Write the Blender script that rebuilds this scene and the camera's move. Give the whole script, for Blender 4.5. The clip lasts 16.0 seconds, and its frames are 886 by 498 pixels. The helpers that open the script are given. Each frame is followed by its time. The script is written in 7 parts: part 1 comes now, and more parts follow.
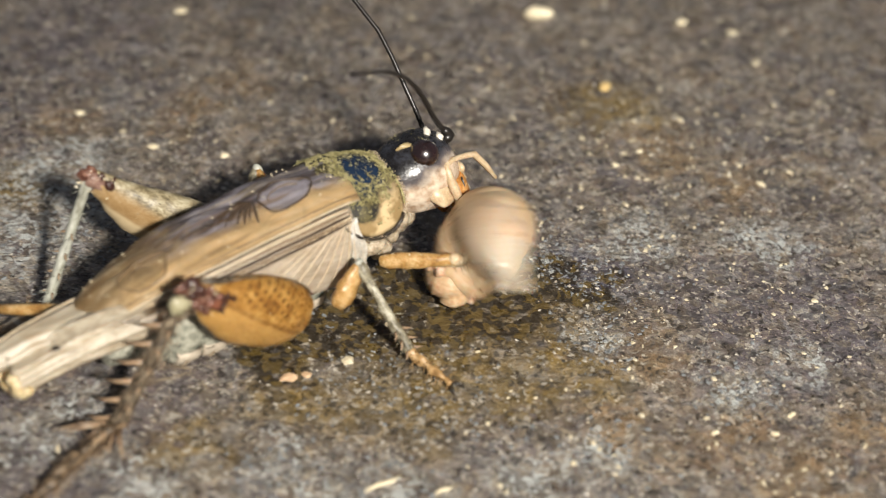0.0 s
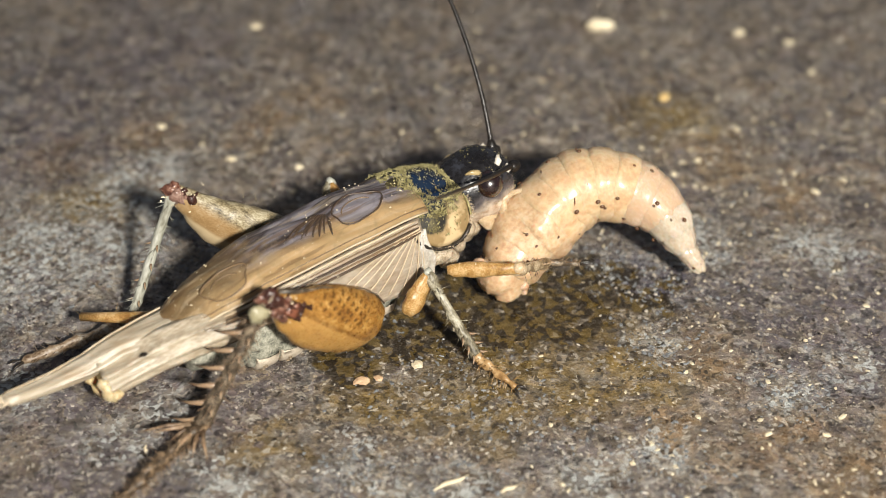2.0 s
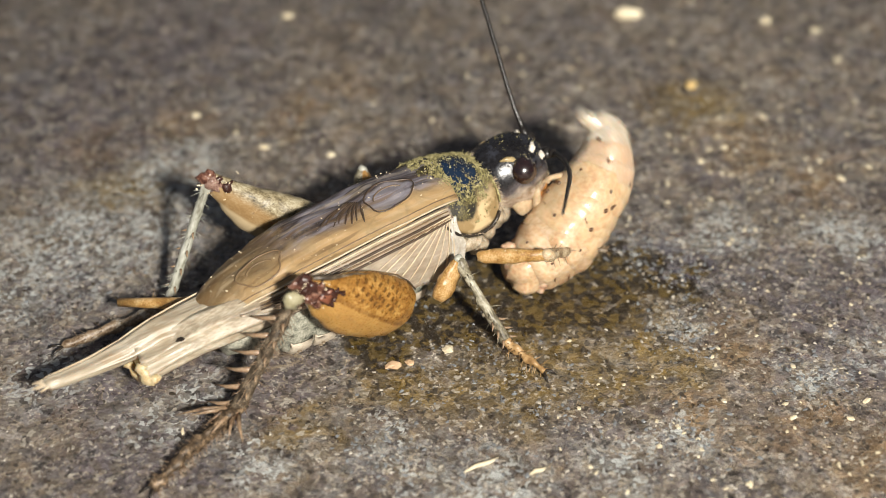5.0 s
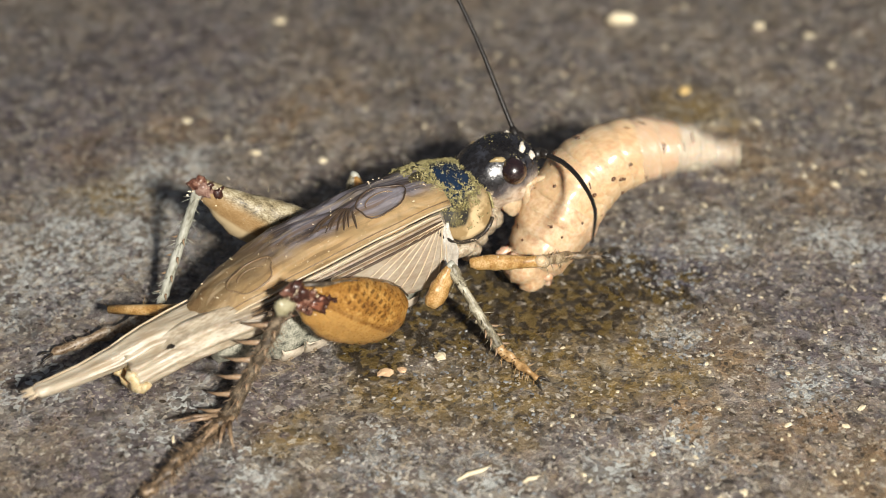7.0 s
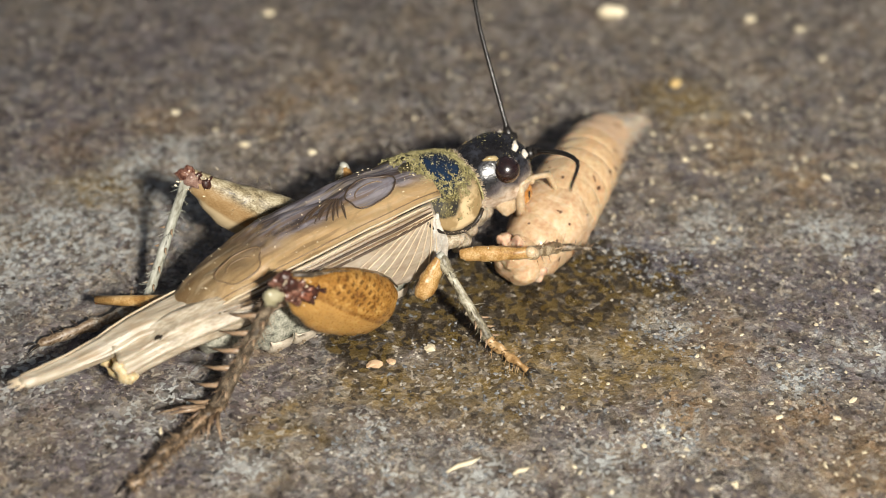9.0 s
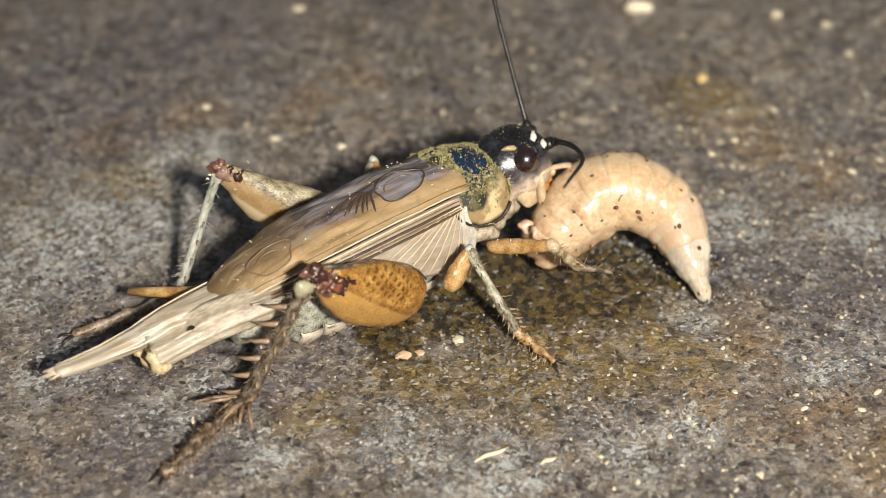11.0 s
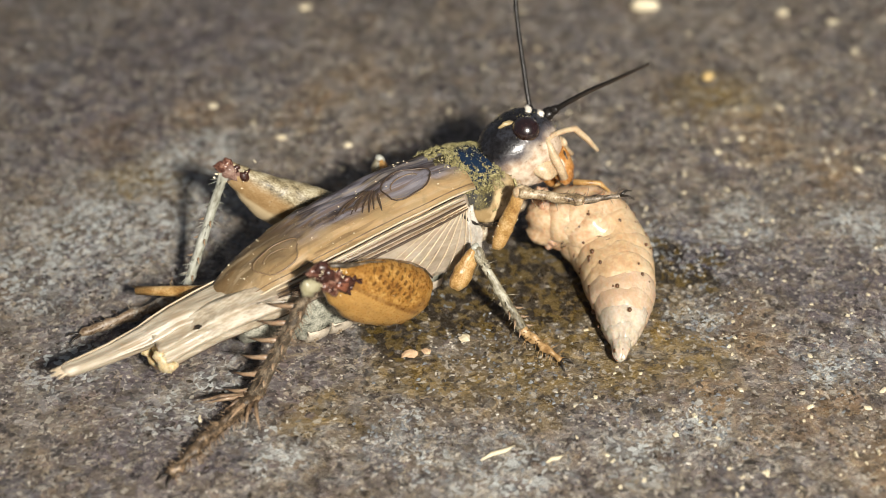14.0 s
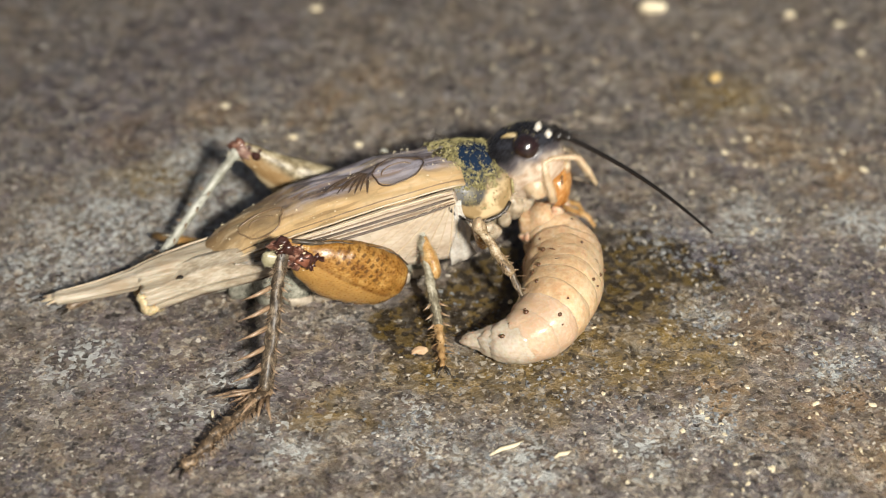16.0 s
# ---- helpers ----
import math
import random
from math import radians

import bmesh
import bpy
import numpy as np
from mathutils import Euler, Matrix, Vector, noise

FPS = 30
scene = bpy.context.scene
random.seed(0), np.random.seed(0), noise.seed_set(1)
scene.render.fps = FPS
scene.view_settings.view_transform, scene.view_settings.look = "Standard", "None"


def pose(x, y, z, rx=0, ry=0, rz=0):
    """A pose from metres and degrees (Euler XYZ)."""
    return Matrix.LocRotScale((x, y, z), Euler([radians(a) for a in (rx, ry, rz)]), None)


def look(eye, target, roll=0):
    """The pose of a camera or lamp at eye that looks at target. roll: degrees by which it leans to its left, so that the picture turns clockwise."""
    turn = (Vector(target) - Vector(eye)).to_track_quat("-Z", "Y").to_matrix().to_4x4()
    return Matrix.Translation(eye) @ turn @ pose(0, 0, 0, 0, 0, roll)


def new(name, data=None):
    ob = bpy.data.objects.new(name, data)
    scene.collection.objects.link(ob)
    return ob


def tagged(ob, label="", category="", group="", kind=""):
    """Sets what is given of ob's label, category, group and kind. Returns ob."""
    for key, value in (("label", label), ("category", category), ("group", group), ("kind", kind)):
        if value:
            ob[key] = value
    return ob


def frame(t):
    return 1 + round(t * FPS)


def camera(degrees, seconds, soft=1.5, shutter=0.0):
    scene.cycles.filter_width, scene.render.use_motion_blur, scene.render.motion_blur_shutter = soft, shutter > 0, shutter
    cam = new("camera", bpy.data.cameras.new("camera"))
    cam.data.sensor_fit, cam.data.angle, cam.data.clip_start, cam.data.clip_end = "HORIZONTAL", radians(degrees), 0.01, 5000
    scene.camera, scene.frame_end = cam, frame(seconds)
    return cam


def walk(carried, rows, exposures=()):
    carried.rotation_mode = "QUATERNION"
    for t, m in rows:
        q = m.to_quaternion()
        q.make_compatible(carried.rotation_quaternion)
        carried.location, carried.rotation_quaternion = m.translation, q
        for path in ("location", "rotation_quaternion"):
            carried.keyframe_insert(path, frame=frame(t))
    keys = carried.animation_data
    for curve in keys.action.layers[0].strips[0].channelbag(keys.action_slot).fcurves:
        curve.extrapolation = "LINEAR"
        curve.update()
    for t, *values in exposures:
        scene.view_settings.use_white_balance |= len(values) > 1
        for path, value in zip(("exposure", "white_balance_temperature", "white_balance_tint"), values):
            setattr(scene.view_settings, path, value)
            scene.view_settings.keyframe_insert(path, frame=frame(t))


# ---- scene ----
cam = camera(30, 16.0, soft=0.9, shutter=0.5)
cam.data.dof.use_dof = True
cam.data.dof.focus_distance = 0.0960
cam.data.dof.aperture_fstop = 30.0
walk(cam, [
    (0, look((0.00011, -0.07548, 0.06184), (0.00506, 0.00264, -0.00039), 2.48)),
    (0.5, look((-0.00003, -0.07935, 0.06559), (0.00241, -0.00122, 0.00322), 1.30)),
    (1, look((-0.00014, -0.07978, 0.06570), (0.00001, -0.00157, 0.00338), 0.15)),
    (1.5, look((-0.00006, -0.07901, 0.06580), (0.00034, -0.00107, 0.00315), 0.21)),
    (2, look((0.00009, -0.07833, 0.06566), (0.00092, -0.00055, 0.00281), 0.37)),
    (2.5, look((0.00001, -0.07858, 0.06550), (0.00088, -0.00109, 0.00229), 0.44)),
    (3, look((-0.00010, -0.07874, 0.06557), (0.00026, -0.00173, 0.00177), 0.20)),
    (3.5, look((-0.00005, -0.07869, 0.06597), (0.00000, -0.00205, 0.00172), 0.02)),
    (4, look((0.00000, -0.07909, 0.06648), (-0.00041, -0.00229, 0.00244), -0.23)),
    (4.5, look((-0.00004, -0.07965, 0.06695), (-0.00095, -0.00264, 0.00316), -0.49)),
    (7, look((-0.00003, -0.07909, 0.06654), (-0.00046, -0.00170, 0.00320), -0.27)),
    (7.5, look((0.00007, -0.07916, 0.06661), (-0.00029, -0.00176, 0.00329), -0.25)),
    (8, look((0.00002, -0.07872, 0.06599), (-0.00005, -0.00128, 0.00271), -0.10)),
    (8.5, look((-0.00007, -0.07887, 0.06598), (0.00018, -0.00140, 0.00275), 0.14)),
    (9, look((-0.00013, -0.07903, 0.06574), (0.00016, -0.00160, 0.00245), 0.18)),
    (11.5, look((-0.00025, -0.08015, 0.06630), (-0.00173, -0.00285, 0.00288), -0.57)),
    (12, look((-0.00020, -0.08009, 0.06600), (-0.00164, -0.00281, 0.00255), -0.57)),
    (12.5, look((-0.00014, -0.08015, 0.06642), (-0.00162, -0.00319, 0.00258), -0.63)),
    (13, look((-0.00010, -0.08034, 0.06667), (-0.00182, -0.00329, 0.00294), -0.73)),
    (13.5, look((-0.00017, -0.08084, 0.06668), (-0.00193, -0.00352, 0.00329), -0.76)),
    (14, look((-0.00016, -0.08011, 0.06645), (-0.00192, -0.00294, 0.00287), -0.78)),
    (14.5, look((-0.00019, -0.08054, 0.06655), (-0.00191, -0.00338, 0.00297), -0.74)),
    (15, look((-0.00025, -0.08052, 0.06635), (-0.00207, -0.00338, 0.00273), -0.72)),
    (15.5, look((-0.00019, -0.08067, 0.06642), (-0.00215, -0.00349, 0.00286), -0.79)),
    (16, look((-0.00030, -0.08120, 0.06697), (-0.00249, -0.00393, 0.00353), -0.84)),
], exposures=[(0.0, 0.0), (16.0, 0.0)])

# ---- light: the phone's own lamp beside the lens, and a dim night around it ----
world = bpy.data.worlds.new("night")
scene.world = world
world.use_nodes = True
world.node_tree.nodes["Background"].inputs[0].default_value = (0.80, 0.86, 1.0, 1)
world.node_tree.nodes["Background"].inputs[1].default_value = 0.135
lamp_data = bpy.data.lights.new("torch", "AREA")
lamp_data.shape, lamp_data.size = "DISK", 0.018
lamp_data.energy, lamp_data.color = 1.03, (1.0, 0.945, 0.85)
torch = new("torch", lamp_data)
torch.matrix_world = look((0.060, -0.173, 0.139), (0.002, 0.0, 0.003))

# ---- materials ----
MM = 0.001


def material(name, colors, scale=1.0, rough=0.5, bump=0.2, metal=0.0, sss=0.0, coat=0.0, fine=6.0, vary=0.0, spec=0.5, stretch=(1, 1, 1), alpha=1.0, trans=0.0):
    """Noise between colours at two scales; scale is the size of the large spots in millimetres."""
    m = bpy.data.materials.new(name)
    m.use_nodes = True
    n, l = m.node_tree.nodes, m.node_tree.links
    b = n["Principled BSDF"]
    co = n.new("ShaderNodeTexCoord")
    mp = n.new("ShaderNodeMapping")
    mp.inputs["Scale"].default_value = stretch
    l.new(co.outputs["Object"], mp.inputs[0])
    big = n.new("ShaderNodeTexNoise")
    big.inputs["Scale"].default_value = 1000.0 / scale
    big.inputs["Detail"].default_value = 5
    small = n.new("ShaderNodeTexNoise")
    small.inputs["Scale"].default_value = 1000.0 / scale * fine
    small.inputs["Detail"].default_value = 4
    l.new(mp.outputs[0], big.inputs[0])
    l.new(mp.outputs[0], small.inputs[0])
    mix = n.new("ShaderNodeMath")
    mix.operation = "MULTIPLY_ADD"
    mix.inputs[1].default_value = 0.45
    l.new(small.outputs[0], mix.inputs[0])
    half = n.new("ShaderNodeMath")
    half.operation = "MULTIPLY"
    half.inputs[1].default_value = 0.55
    l.new(big.outputs[0], half.inputs[0])
    l.new(half.outputs[0], mix.inputs[2])
    ramp = n.new("ShaderNodeValToRGB")
    e = ramp.color_ramp.elements
    while len(e) < len(colors):
        e.new(0.5)
    for k, c in enumerate(colors):
        e[k].position = 0.36 + 0.28 * k / max(1, len(colors) - 1)
        e[k].color = (*c, 1)
    l.new(mix.outputs[0], ramp.inputs[0])
    out = ramp.outputs[0]
    if vary:
        info = n.new("ShaderNodeObjectInfo")
        hsv = n.new("ShaderNodeHueSaturation")
        rng = n.new("ShaderNodeMapRange")
        rng.inputs[3].default_value, rng.inputs[4].default_value = 1 - vary, 1 + vary
        l.new(info.outputs["Random"], rng.inputs[0])
        l.new(rng.outputs[0], hsv.inputs["Value"])
        l.new(out, hsv.inputs["Color"])
        out = hsv.outputs[0]
    l.new(out, b.inputs["Base Color"])
    rr = n.new("ShaderNodeMapRange")
    rr.inputs[3].default_value, rr.inputs[4].default_value = max(0.03, rough - 0.12), min(1, rough + 0.12)
    l.new(small.outputs[0], rr.inputs[0])
    l.new(rr.outputs[0], b.inputs["Roughness"])
    b.inputs["Metallic"].default_value = metal
    b.inputs["Specular IOR Level"].default_value = spec
    b.inputs["Coat Weight"].default_value = coat
    b.inputs["Coat Roughness"].default_value = 0.2
    b.inputs["Transmission Weight"].default_value = trans
    b.inputs["Alpha"].default_value = alpha
    if sss:
        b.inputs["Subsurface Weight"].default_value = sss
        b.inputs["Subsurface Radius"].default_value = (1.0, 0.5, 0.3)
        b.inputs["Subsurface Scale"].default_value = 0.0008
    bp = n.new("ShaderNodeBump")
    bp.inputs["Strength"].default_value = bump
    bp.inputs["Distance"].default_value = 0.00006 * scale
    l.new(mix.outputs[0], bp.inputs["Height"])
    l.new(bp.outputs[0], b.inputs["Normal"])
    return m


def link_value(m, a, op, b=0.0, c=0.0):
    """A math node in material m; a, b and c are sockets or numbers."""
    n = m.node_tree.nodes.new("ShaderNodeMath")
    n.operation = op
    for k, v in enumerate((a, b, c)):
        if isinstance(v, (int, float)):
            n.inputs[k].default_value = v
        else:
            m.node_tree.links.new(v, n.inputs[k])
    return n.outputs[0]


def link_mix(m, fac, a, b):
    n = m.node_tree.nodes.new("ShaderNodeMix")
    n.data_type = "RGBA"
    l = m.node_tree.links
    if isinstance(fac, (int, float)):
        n.inputs[0].default_value = fac
    else:
        l.new(fac, n.inputs[0])
    for v, s in ((a, n.inputs[6]), (b, n.inputs[7])):
        if isinstance(v, tuple):
            s.default_value = (*v, 1)
        else:
            l.new(v, s)
    return n.outputs[2]


def ground_material():
    """Old weathered painted sheet: dark violet brown, rust-ochre stains, pale worn flecks, a slight gloss."""
    m = bpy.data.materials.new("weathered_ground")
    m.use_nodes = True
    n, l = m.node_tree.nodes, m.node_tree.links
    b = n["Principled BSDF"]
    co = n.new("ShaderNodeTexCoord").outputs["Object"]

    def noisy(mm, detail=4.0, rough=0.6, src=co):
        t = n.new("ShaderNodeTexNoise")
        t.inputs["Scale"].default_value = 1000.0 / mm
        t.inputs["Detail"].default_value = detail
        t.inputs["Roughness"].default_value = rough
        l.new(src, t.inputs[0])
        return t.outputs[0]

    def ranged(v, lo, hi):
        r = n.new("ShaderNodeMapRange")
        r.interpolation_type = "SMOOTHSTEP"
        r.inputs[1].default_value, r.inputs[2].default_value = lo, hi
        l.new(v, r.inputs[0])
        return r.outputs[0]

    warp = n.new("ShaderNodeTexNoise")
    warp.inputs["Scale"].default_value = 420.0
    warp.inputs["Detail"].default_value = 5
    l.new(co, warp.inputs[0])
    shift = n.new("ShaderNodeVectorMath")
    shift.operation = "MULTIPLY_ADD"
    shift.inputs[1].default_value = (0.007, 0.007, 0)
    l.new(warp.outputs[1], shift.inputs[0])
    l.new(co, shift.inputs[2])

    def patches(spots):
        total = None
        for x, y, r in spots:
            d = n.new("ShaderNodeVectorMath")
            d.operation = "DISTANCE"
            l.new(shift.outputs[0], d.inputs[0])
            d.inputs[1].default_value = (x * MM + 0.0035, y * MM + 0.0035, 0)
            r2 = n.new("ShaderNodeMapRange")
            r2.interpolation_type = "SMOOTHSTEP"
            r2.inputs[1].default_value, r2.inputs[2].default_value = r * MM * 1.25, r * MM * 0.1
            l.new(d.outputs["Value"], r2.inputs[0])
            total = r2.outputs[0] if total is None else link_value(m, total, "MAXIMUM", r2.outputs[0])
        return total

    pale = patches([(-24, -10, 3), (-17, -14, 2.6), (-11, -17, 2.6), (-14.5, -10.5, 2), (-24.6, 2.3, 6.5), (-20, 3.5, 4), (-18.5, 10.5, 3.5), (-20.3, 8.5, 3.5), (-17.5, 5.5, 4), (-28, -2, 4), (-4.3, -15.6, 2.2), (-2.5, -17.5, 2), (13.5, -5.6, 1.6), (20.5, -9.8, 2.0), (12.9, -15, 2.4), (8.9, -17, 2.5), (2.0, -18.8, 3), (25.2, -7.6, 2.2), (11.5, 0.6, 2.6), (17, 3.5, 3), (25, 3, 3)])
    rust = patches([(6.8, -4.5, 4.2), (10.8, -6.0, 3.6), (5.3, -7.5, 4.0), (8.2, -10, 3.5), (2.3, -10.8, 4.5), (13, -9, 3), (-3, -11, 3), (-22, 8, 3), (17, 18, 4), (-9, -14, 3)])
    orange = patches([(16.6, -7.6, 2.6), (19.6, -13.7, 3.6), (13.4, -12.8, 2.6), (23.2, -17.5, 4.5), (15.9, -5.2, 2), (-11.2, 18, 2.4), (-8, 21, 2.4), (-19.9, 15.8, 2.4), (-12.5, 15.2, 1.8), (20, 13, 4), (24, 9, 3), (-25, 12.6, 3), (27, -13, 3)])
    plum = patches([(18.2, -0.7, 4), (22, -4.5, 4), (25.5, -1.8, 5), (14.3, -7.2, 1.6), (24.6, -9.5, 2), (12.5, 0.5, 3.5), (-13, -12, 6), (-21, -9, 6), (-17, -16, 6), (-27, 17, 8), (-20, 26, 8), (28, -6, 4)])
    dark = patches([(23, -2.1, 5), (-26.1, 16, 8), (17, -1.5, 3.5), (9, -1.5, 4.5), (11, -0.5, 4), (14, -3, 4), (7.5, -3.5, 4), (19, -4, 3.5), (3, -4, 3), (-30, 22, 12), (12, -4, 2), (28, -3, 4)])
    base = link_mix(m, ranged(noisy(6.0), 0.40, 0.60), (0.136, 0.109, 0.104), (0.238, 0.196, 0.168))
    violet = ranged(noisy(9.0, 3.0, 0.6, shift.outputs[0]), 0.50, 0.62)
    base = link_mix(m, link_value(m, violet, "MULTIPLY", 0.7), base, (0.142, 0.122, 0.134))
    cloud = ranged(noisy(2.4, 6.0, 0.75), 0.50, 0.60)
    base = link_mix(m, link_value(m, cloud, "MULTIPLY", 0.45), base, (0.31, 0.275, 0.24))
    warm = ranged(noisy(4.2, 6.0, 0.75), 0.51, 0.60)
    base = link_mix(m, link_value(m, warm, "MULTIPLY", 0.36), base, (0.30, 0.190, 0.090))
    base = link_mix(m, link_value(m, plum, "MULTIPLY", 0.7), base, (0.136, 0.113, 0.126))
    org = link_value(m, orange, "MULTIPLY", ranged(noisy(1.4, 4.0, 0.65, shift.outputs[0]), 0.34, 0.52))
    base = link_mix(m, link_value(m, org, "MULTIPLY", 0.75), base, (0.29, 0.185, 0.095))
    och = link_value(m, rust, "MULTIPLY", ranged(noisy(1.1, 4.0, 0.65), 0.34, 0.52))
    base = link_mix(m, link_value(m, och, "MULTIPLY", 0.9), base, (0.28, 0.19, 0.055))
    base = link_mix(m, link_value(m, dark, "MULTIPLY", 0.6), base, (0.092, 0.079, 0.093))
    fine = noisy(0.5, 6.0, 0.8)
    soot = ranged(noisy(0.6, 3.0, 0.6), 0.47, 0.38)
    base = link_mix(m, link_value(m, soot, "MULTIPLY", 0.42), base, (0.022, 0.018, 0.017))
    flecks = ranged(noisy(0.5, 3.0, 0.65), 0.56, 0.64)
    worn = link_value(m, pale, "MULTIPLY_ADD", 0.95, 0.42)
    base = link_mix(m, link_value(m, flecks, "MULTIPLY", worn), base, (0.52, 0.50, 0.46))
    haze = link_value(m, pale, "MULTIPLY", ranged(noisy(1.5, 4.0, 0.65), 0.46, 0.60))
    base = link_mix(m, link_value(m, haze, "MULTIPLY", 0.8), base, (0.45, 0.44, 0.41))
    tan = ranged(noisy(0.5, 3.0, 0.65, shift.outputs[0]), 0.58, 0.65)
    base = link_mix(m, link_value(m, tan, "MULTIPLY", 0.6), base, (0.50, 0.40, 0.26))
    # wet stain, with the shade under grub and head painted into it
    wet_shade = patches([(6.5, -1.7, 4.4), (9.6, -1.5, 3.8), (4.0, -2.8, 4.6), (1.5, -4.0, 4.2), (2.4, -1.2, 3.4), (-0.8, -4.2, 3.6), (8.0, -2.8, 3.2), (-4.0, -7.0, 2.6), (11.8, -1.2, 3.2), (13.6, -1.8, 2.4)])
    damp_shade = link_value(m, wet_shade, "MULTIPLY", ranged(noisy(1.2, 6.0, 0.8), 0.30, 0.48))
    base = link_mix(m, link_value(m, damp_shade, "MULTIPLY", 0.95), base, (0.026, 0.018, 0.009))
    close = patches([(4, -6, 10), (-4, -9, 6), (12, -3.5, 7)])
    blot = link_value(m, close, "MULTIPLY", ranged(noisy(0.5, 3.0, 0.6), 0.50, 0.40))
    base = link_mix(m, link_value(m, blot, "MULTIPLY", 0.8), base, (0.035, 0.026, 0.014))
    lich = link_value(m, close, "MULTIPLY", ranged(noisy(0.34, 3.0, 0.6, shift.outputs[0]), 0.56, 0.64))
    base = link_mix(m, link_value(m, lich, "MULTIPLY", 0.55), base, (0.36, 0.30, 0.18))
    speck = ranged(noisy(0.33, 2.0, 0.6), 0.58, 0.645)
    base = link_mix(m, link_value(m, speck, "MULTIPLY", 0.72), base, (0.45, 0.385, 0.29))
    pit = ranged(noisy(0.4, 2.0, 0.55, shift.outputs[0]), 0.42, 0.33)
    base = link_mix(m, link_value(m, pit, "MULTIPLY", 0.36), base, (0.035, 0.027, 0.022))
    tiny = ranged(noisy(0.34, 2.0, 0.5), 0.665, 0.69)
    base = link_mix(m, link_value(m, tiny, "MULTIPLY", 0.85), base, (0.74, 0.69, 0.60))
    sooty = link_value(m, ranged(noisy(2.0, 3.0, 0.6, shift.outputs[0]), 0.48, 0.38), "MULTIPLY", ranged(noisy(0.7, 4.0, 0.7), 0.54, 0.44))
    base = link_mix(m, link_value(m, sooty, "MULTIPLY", 0.55), base, (0.026, 0.020, 0.024))
    chalk = link_value(m, ranged(noisy(2.6, 3.0, 0.6), 0.53, 0.61), "MULTIPLY", ranged(noisy(0.55, 4.0, 0.7, shift.outputs[0]), 0.49, 0.57))
    base = link_mix(m, link_value(m, chalk, "MULTIPLY", 0.3), base, (0.40, 0.42, 0.42))
    base = link_mix(m, link_value(m, och, "MULTIPLY", 0.55), base, (0.22, 0.140, 0.032))
    base = link_mix(m, link_value(m, org, "MULTIPLY", 0.35), base, (0.29, 0.185, 0.09))
    base = link_mix(m, link_value(m, plum, "MULTIPLY", 0.25), base, (0.165, 0.135, 0.150))
    # the same stain and painted shade, tinted brown
    base = link_mix(m, link_value(m, wet_shade, "MULTIPLY", 0.4), base, (0.060, 0.036, 0.012))
    # a mosaic of small worn chips, each with its own tone
    ripple = n.new("ShaderNodeTexNoise")
    ripple.inputs["Scale"].default_value = 1800.0
    ripple.inputs["Detail"].default_value = 3
    l.new(co, ripple.inputs[0])
    jag = n.new("ShaderNodeVectorMath")
    jag.operation = "MULTIPLY_ADD"
    jag.inputs[1].default_value = (0.0009, 0.0009, 0)
    l.new(ripple.outputs[1], jag.inputs[0])
    l.new(co, jag.inputs[2])

    def chips(mm):
        v = n.new("ShaderNodeTexVoronoi")
        v.inputs["Scale"].default_value = 1000.0 / mm
        l.new(jag.outputs[0], v.inputs["Vector"])
        sp = n.new("ShaderNodeSeparateColor")
        l.new(v.outputs["Color"], sp.inputs[0])
        return sp.outputs[0], sp.outputs[1], sp.outputs[2]

    c1, c2, c3 = chips(0.66)
    base = link_mix(m, link_value(m, ranged(c2, 0.62, 0.72), "MULTIPLY", 0.30), base, (0.215, 0.165, 0.095))
    base = link_mix(m, link_value(m, ranged(c2, 0.20, 0.12), "MULTIPLY", 0.25), base, (0.24, 0.235, 0.235))
    tone = n.new("ShaderNodeHueSaturation")
    lift = n.new("ShaderNodeMapRange")
    lift.inputs[3].default_value, lift.inputs[4].default_value = 0.60, 1.26
    l.new(c1, lift.inputs[0])
    l.new(lift.outputs[0], tone.inputs["Value"])
    l.new(base, tone.inputs["Color"])
    base = tone.outputs[0]
    f1, f2, f3 = chips(0.23)
    base = link_mix(m, link_value(m, ranged(f1, 0.14, 0.09), "MULTIPLY", 0.7), base, (0.022, 0.018, 0.016))
    base = link_mix(m, link_value(m, ranged(f2, 0.93, 0.97), "MULTIPLY", 0.75), base, (0.50, 0.45, 0.37))
    base = link_mix(m, link_value(m, link_value(m, ranged(f3, 0.70, 0.8), "MULTIPLY", pale), "MULTIPLY", 0.9), base, (0.60, 0.62, 0.60))
    indigo = patches([(12.6, 0.2, 2.6), (14.6, -0.6, 2.0)])
    base = link_mix(m, link_value(m, link_value(m, indigo, "MULTIPLY", ranged(c3, 0.75, 0.5)), "MULTIPLY", 0.7), base, (0.070, 0.070, 0.125))
    g1, g2 = chips(0.38)[:2]
    # chips darkened once more for the stain and the shadow beneath the grub
    soaked_shade = ranged(wet_shade, 0.10, 0.42)
    soak_shade = link_value(m, soaked_shade, "MULTIPLY", ranged(g1, 0.24, 0.36))
    base = link_mix(m, link_value(m, soak_shade, "MULTIPLY", 0.93), base, (0.026, 0.017, 0.007))
    base = link_mix(m, link_value(m, link_value(m, soaked_shade, "MULTIPLY", ranged(g2, 0.50, 0.66)), "MULTIPLY", 0.75), base, (0.155, 0.102, 0.024))
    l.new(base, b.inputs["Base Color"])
    gl = ranged(noisy(1.3, 4.0, 0.7), 0.35, 0.7)
    l.new(link_value(m, gl, "MULTIPLY_ADD", 0.35, 0.24), b.inputs["Roughness"])
    b.inputs["Specular IOR Level"].default_value = 0.5
    h = link_value(m, fine, "MULTIPLY_ADD", 0.6, noisy(1.6, 5.0, 0.7))
    bp = n.new("ShaderNodeBump")
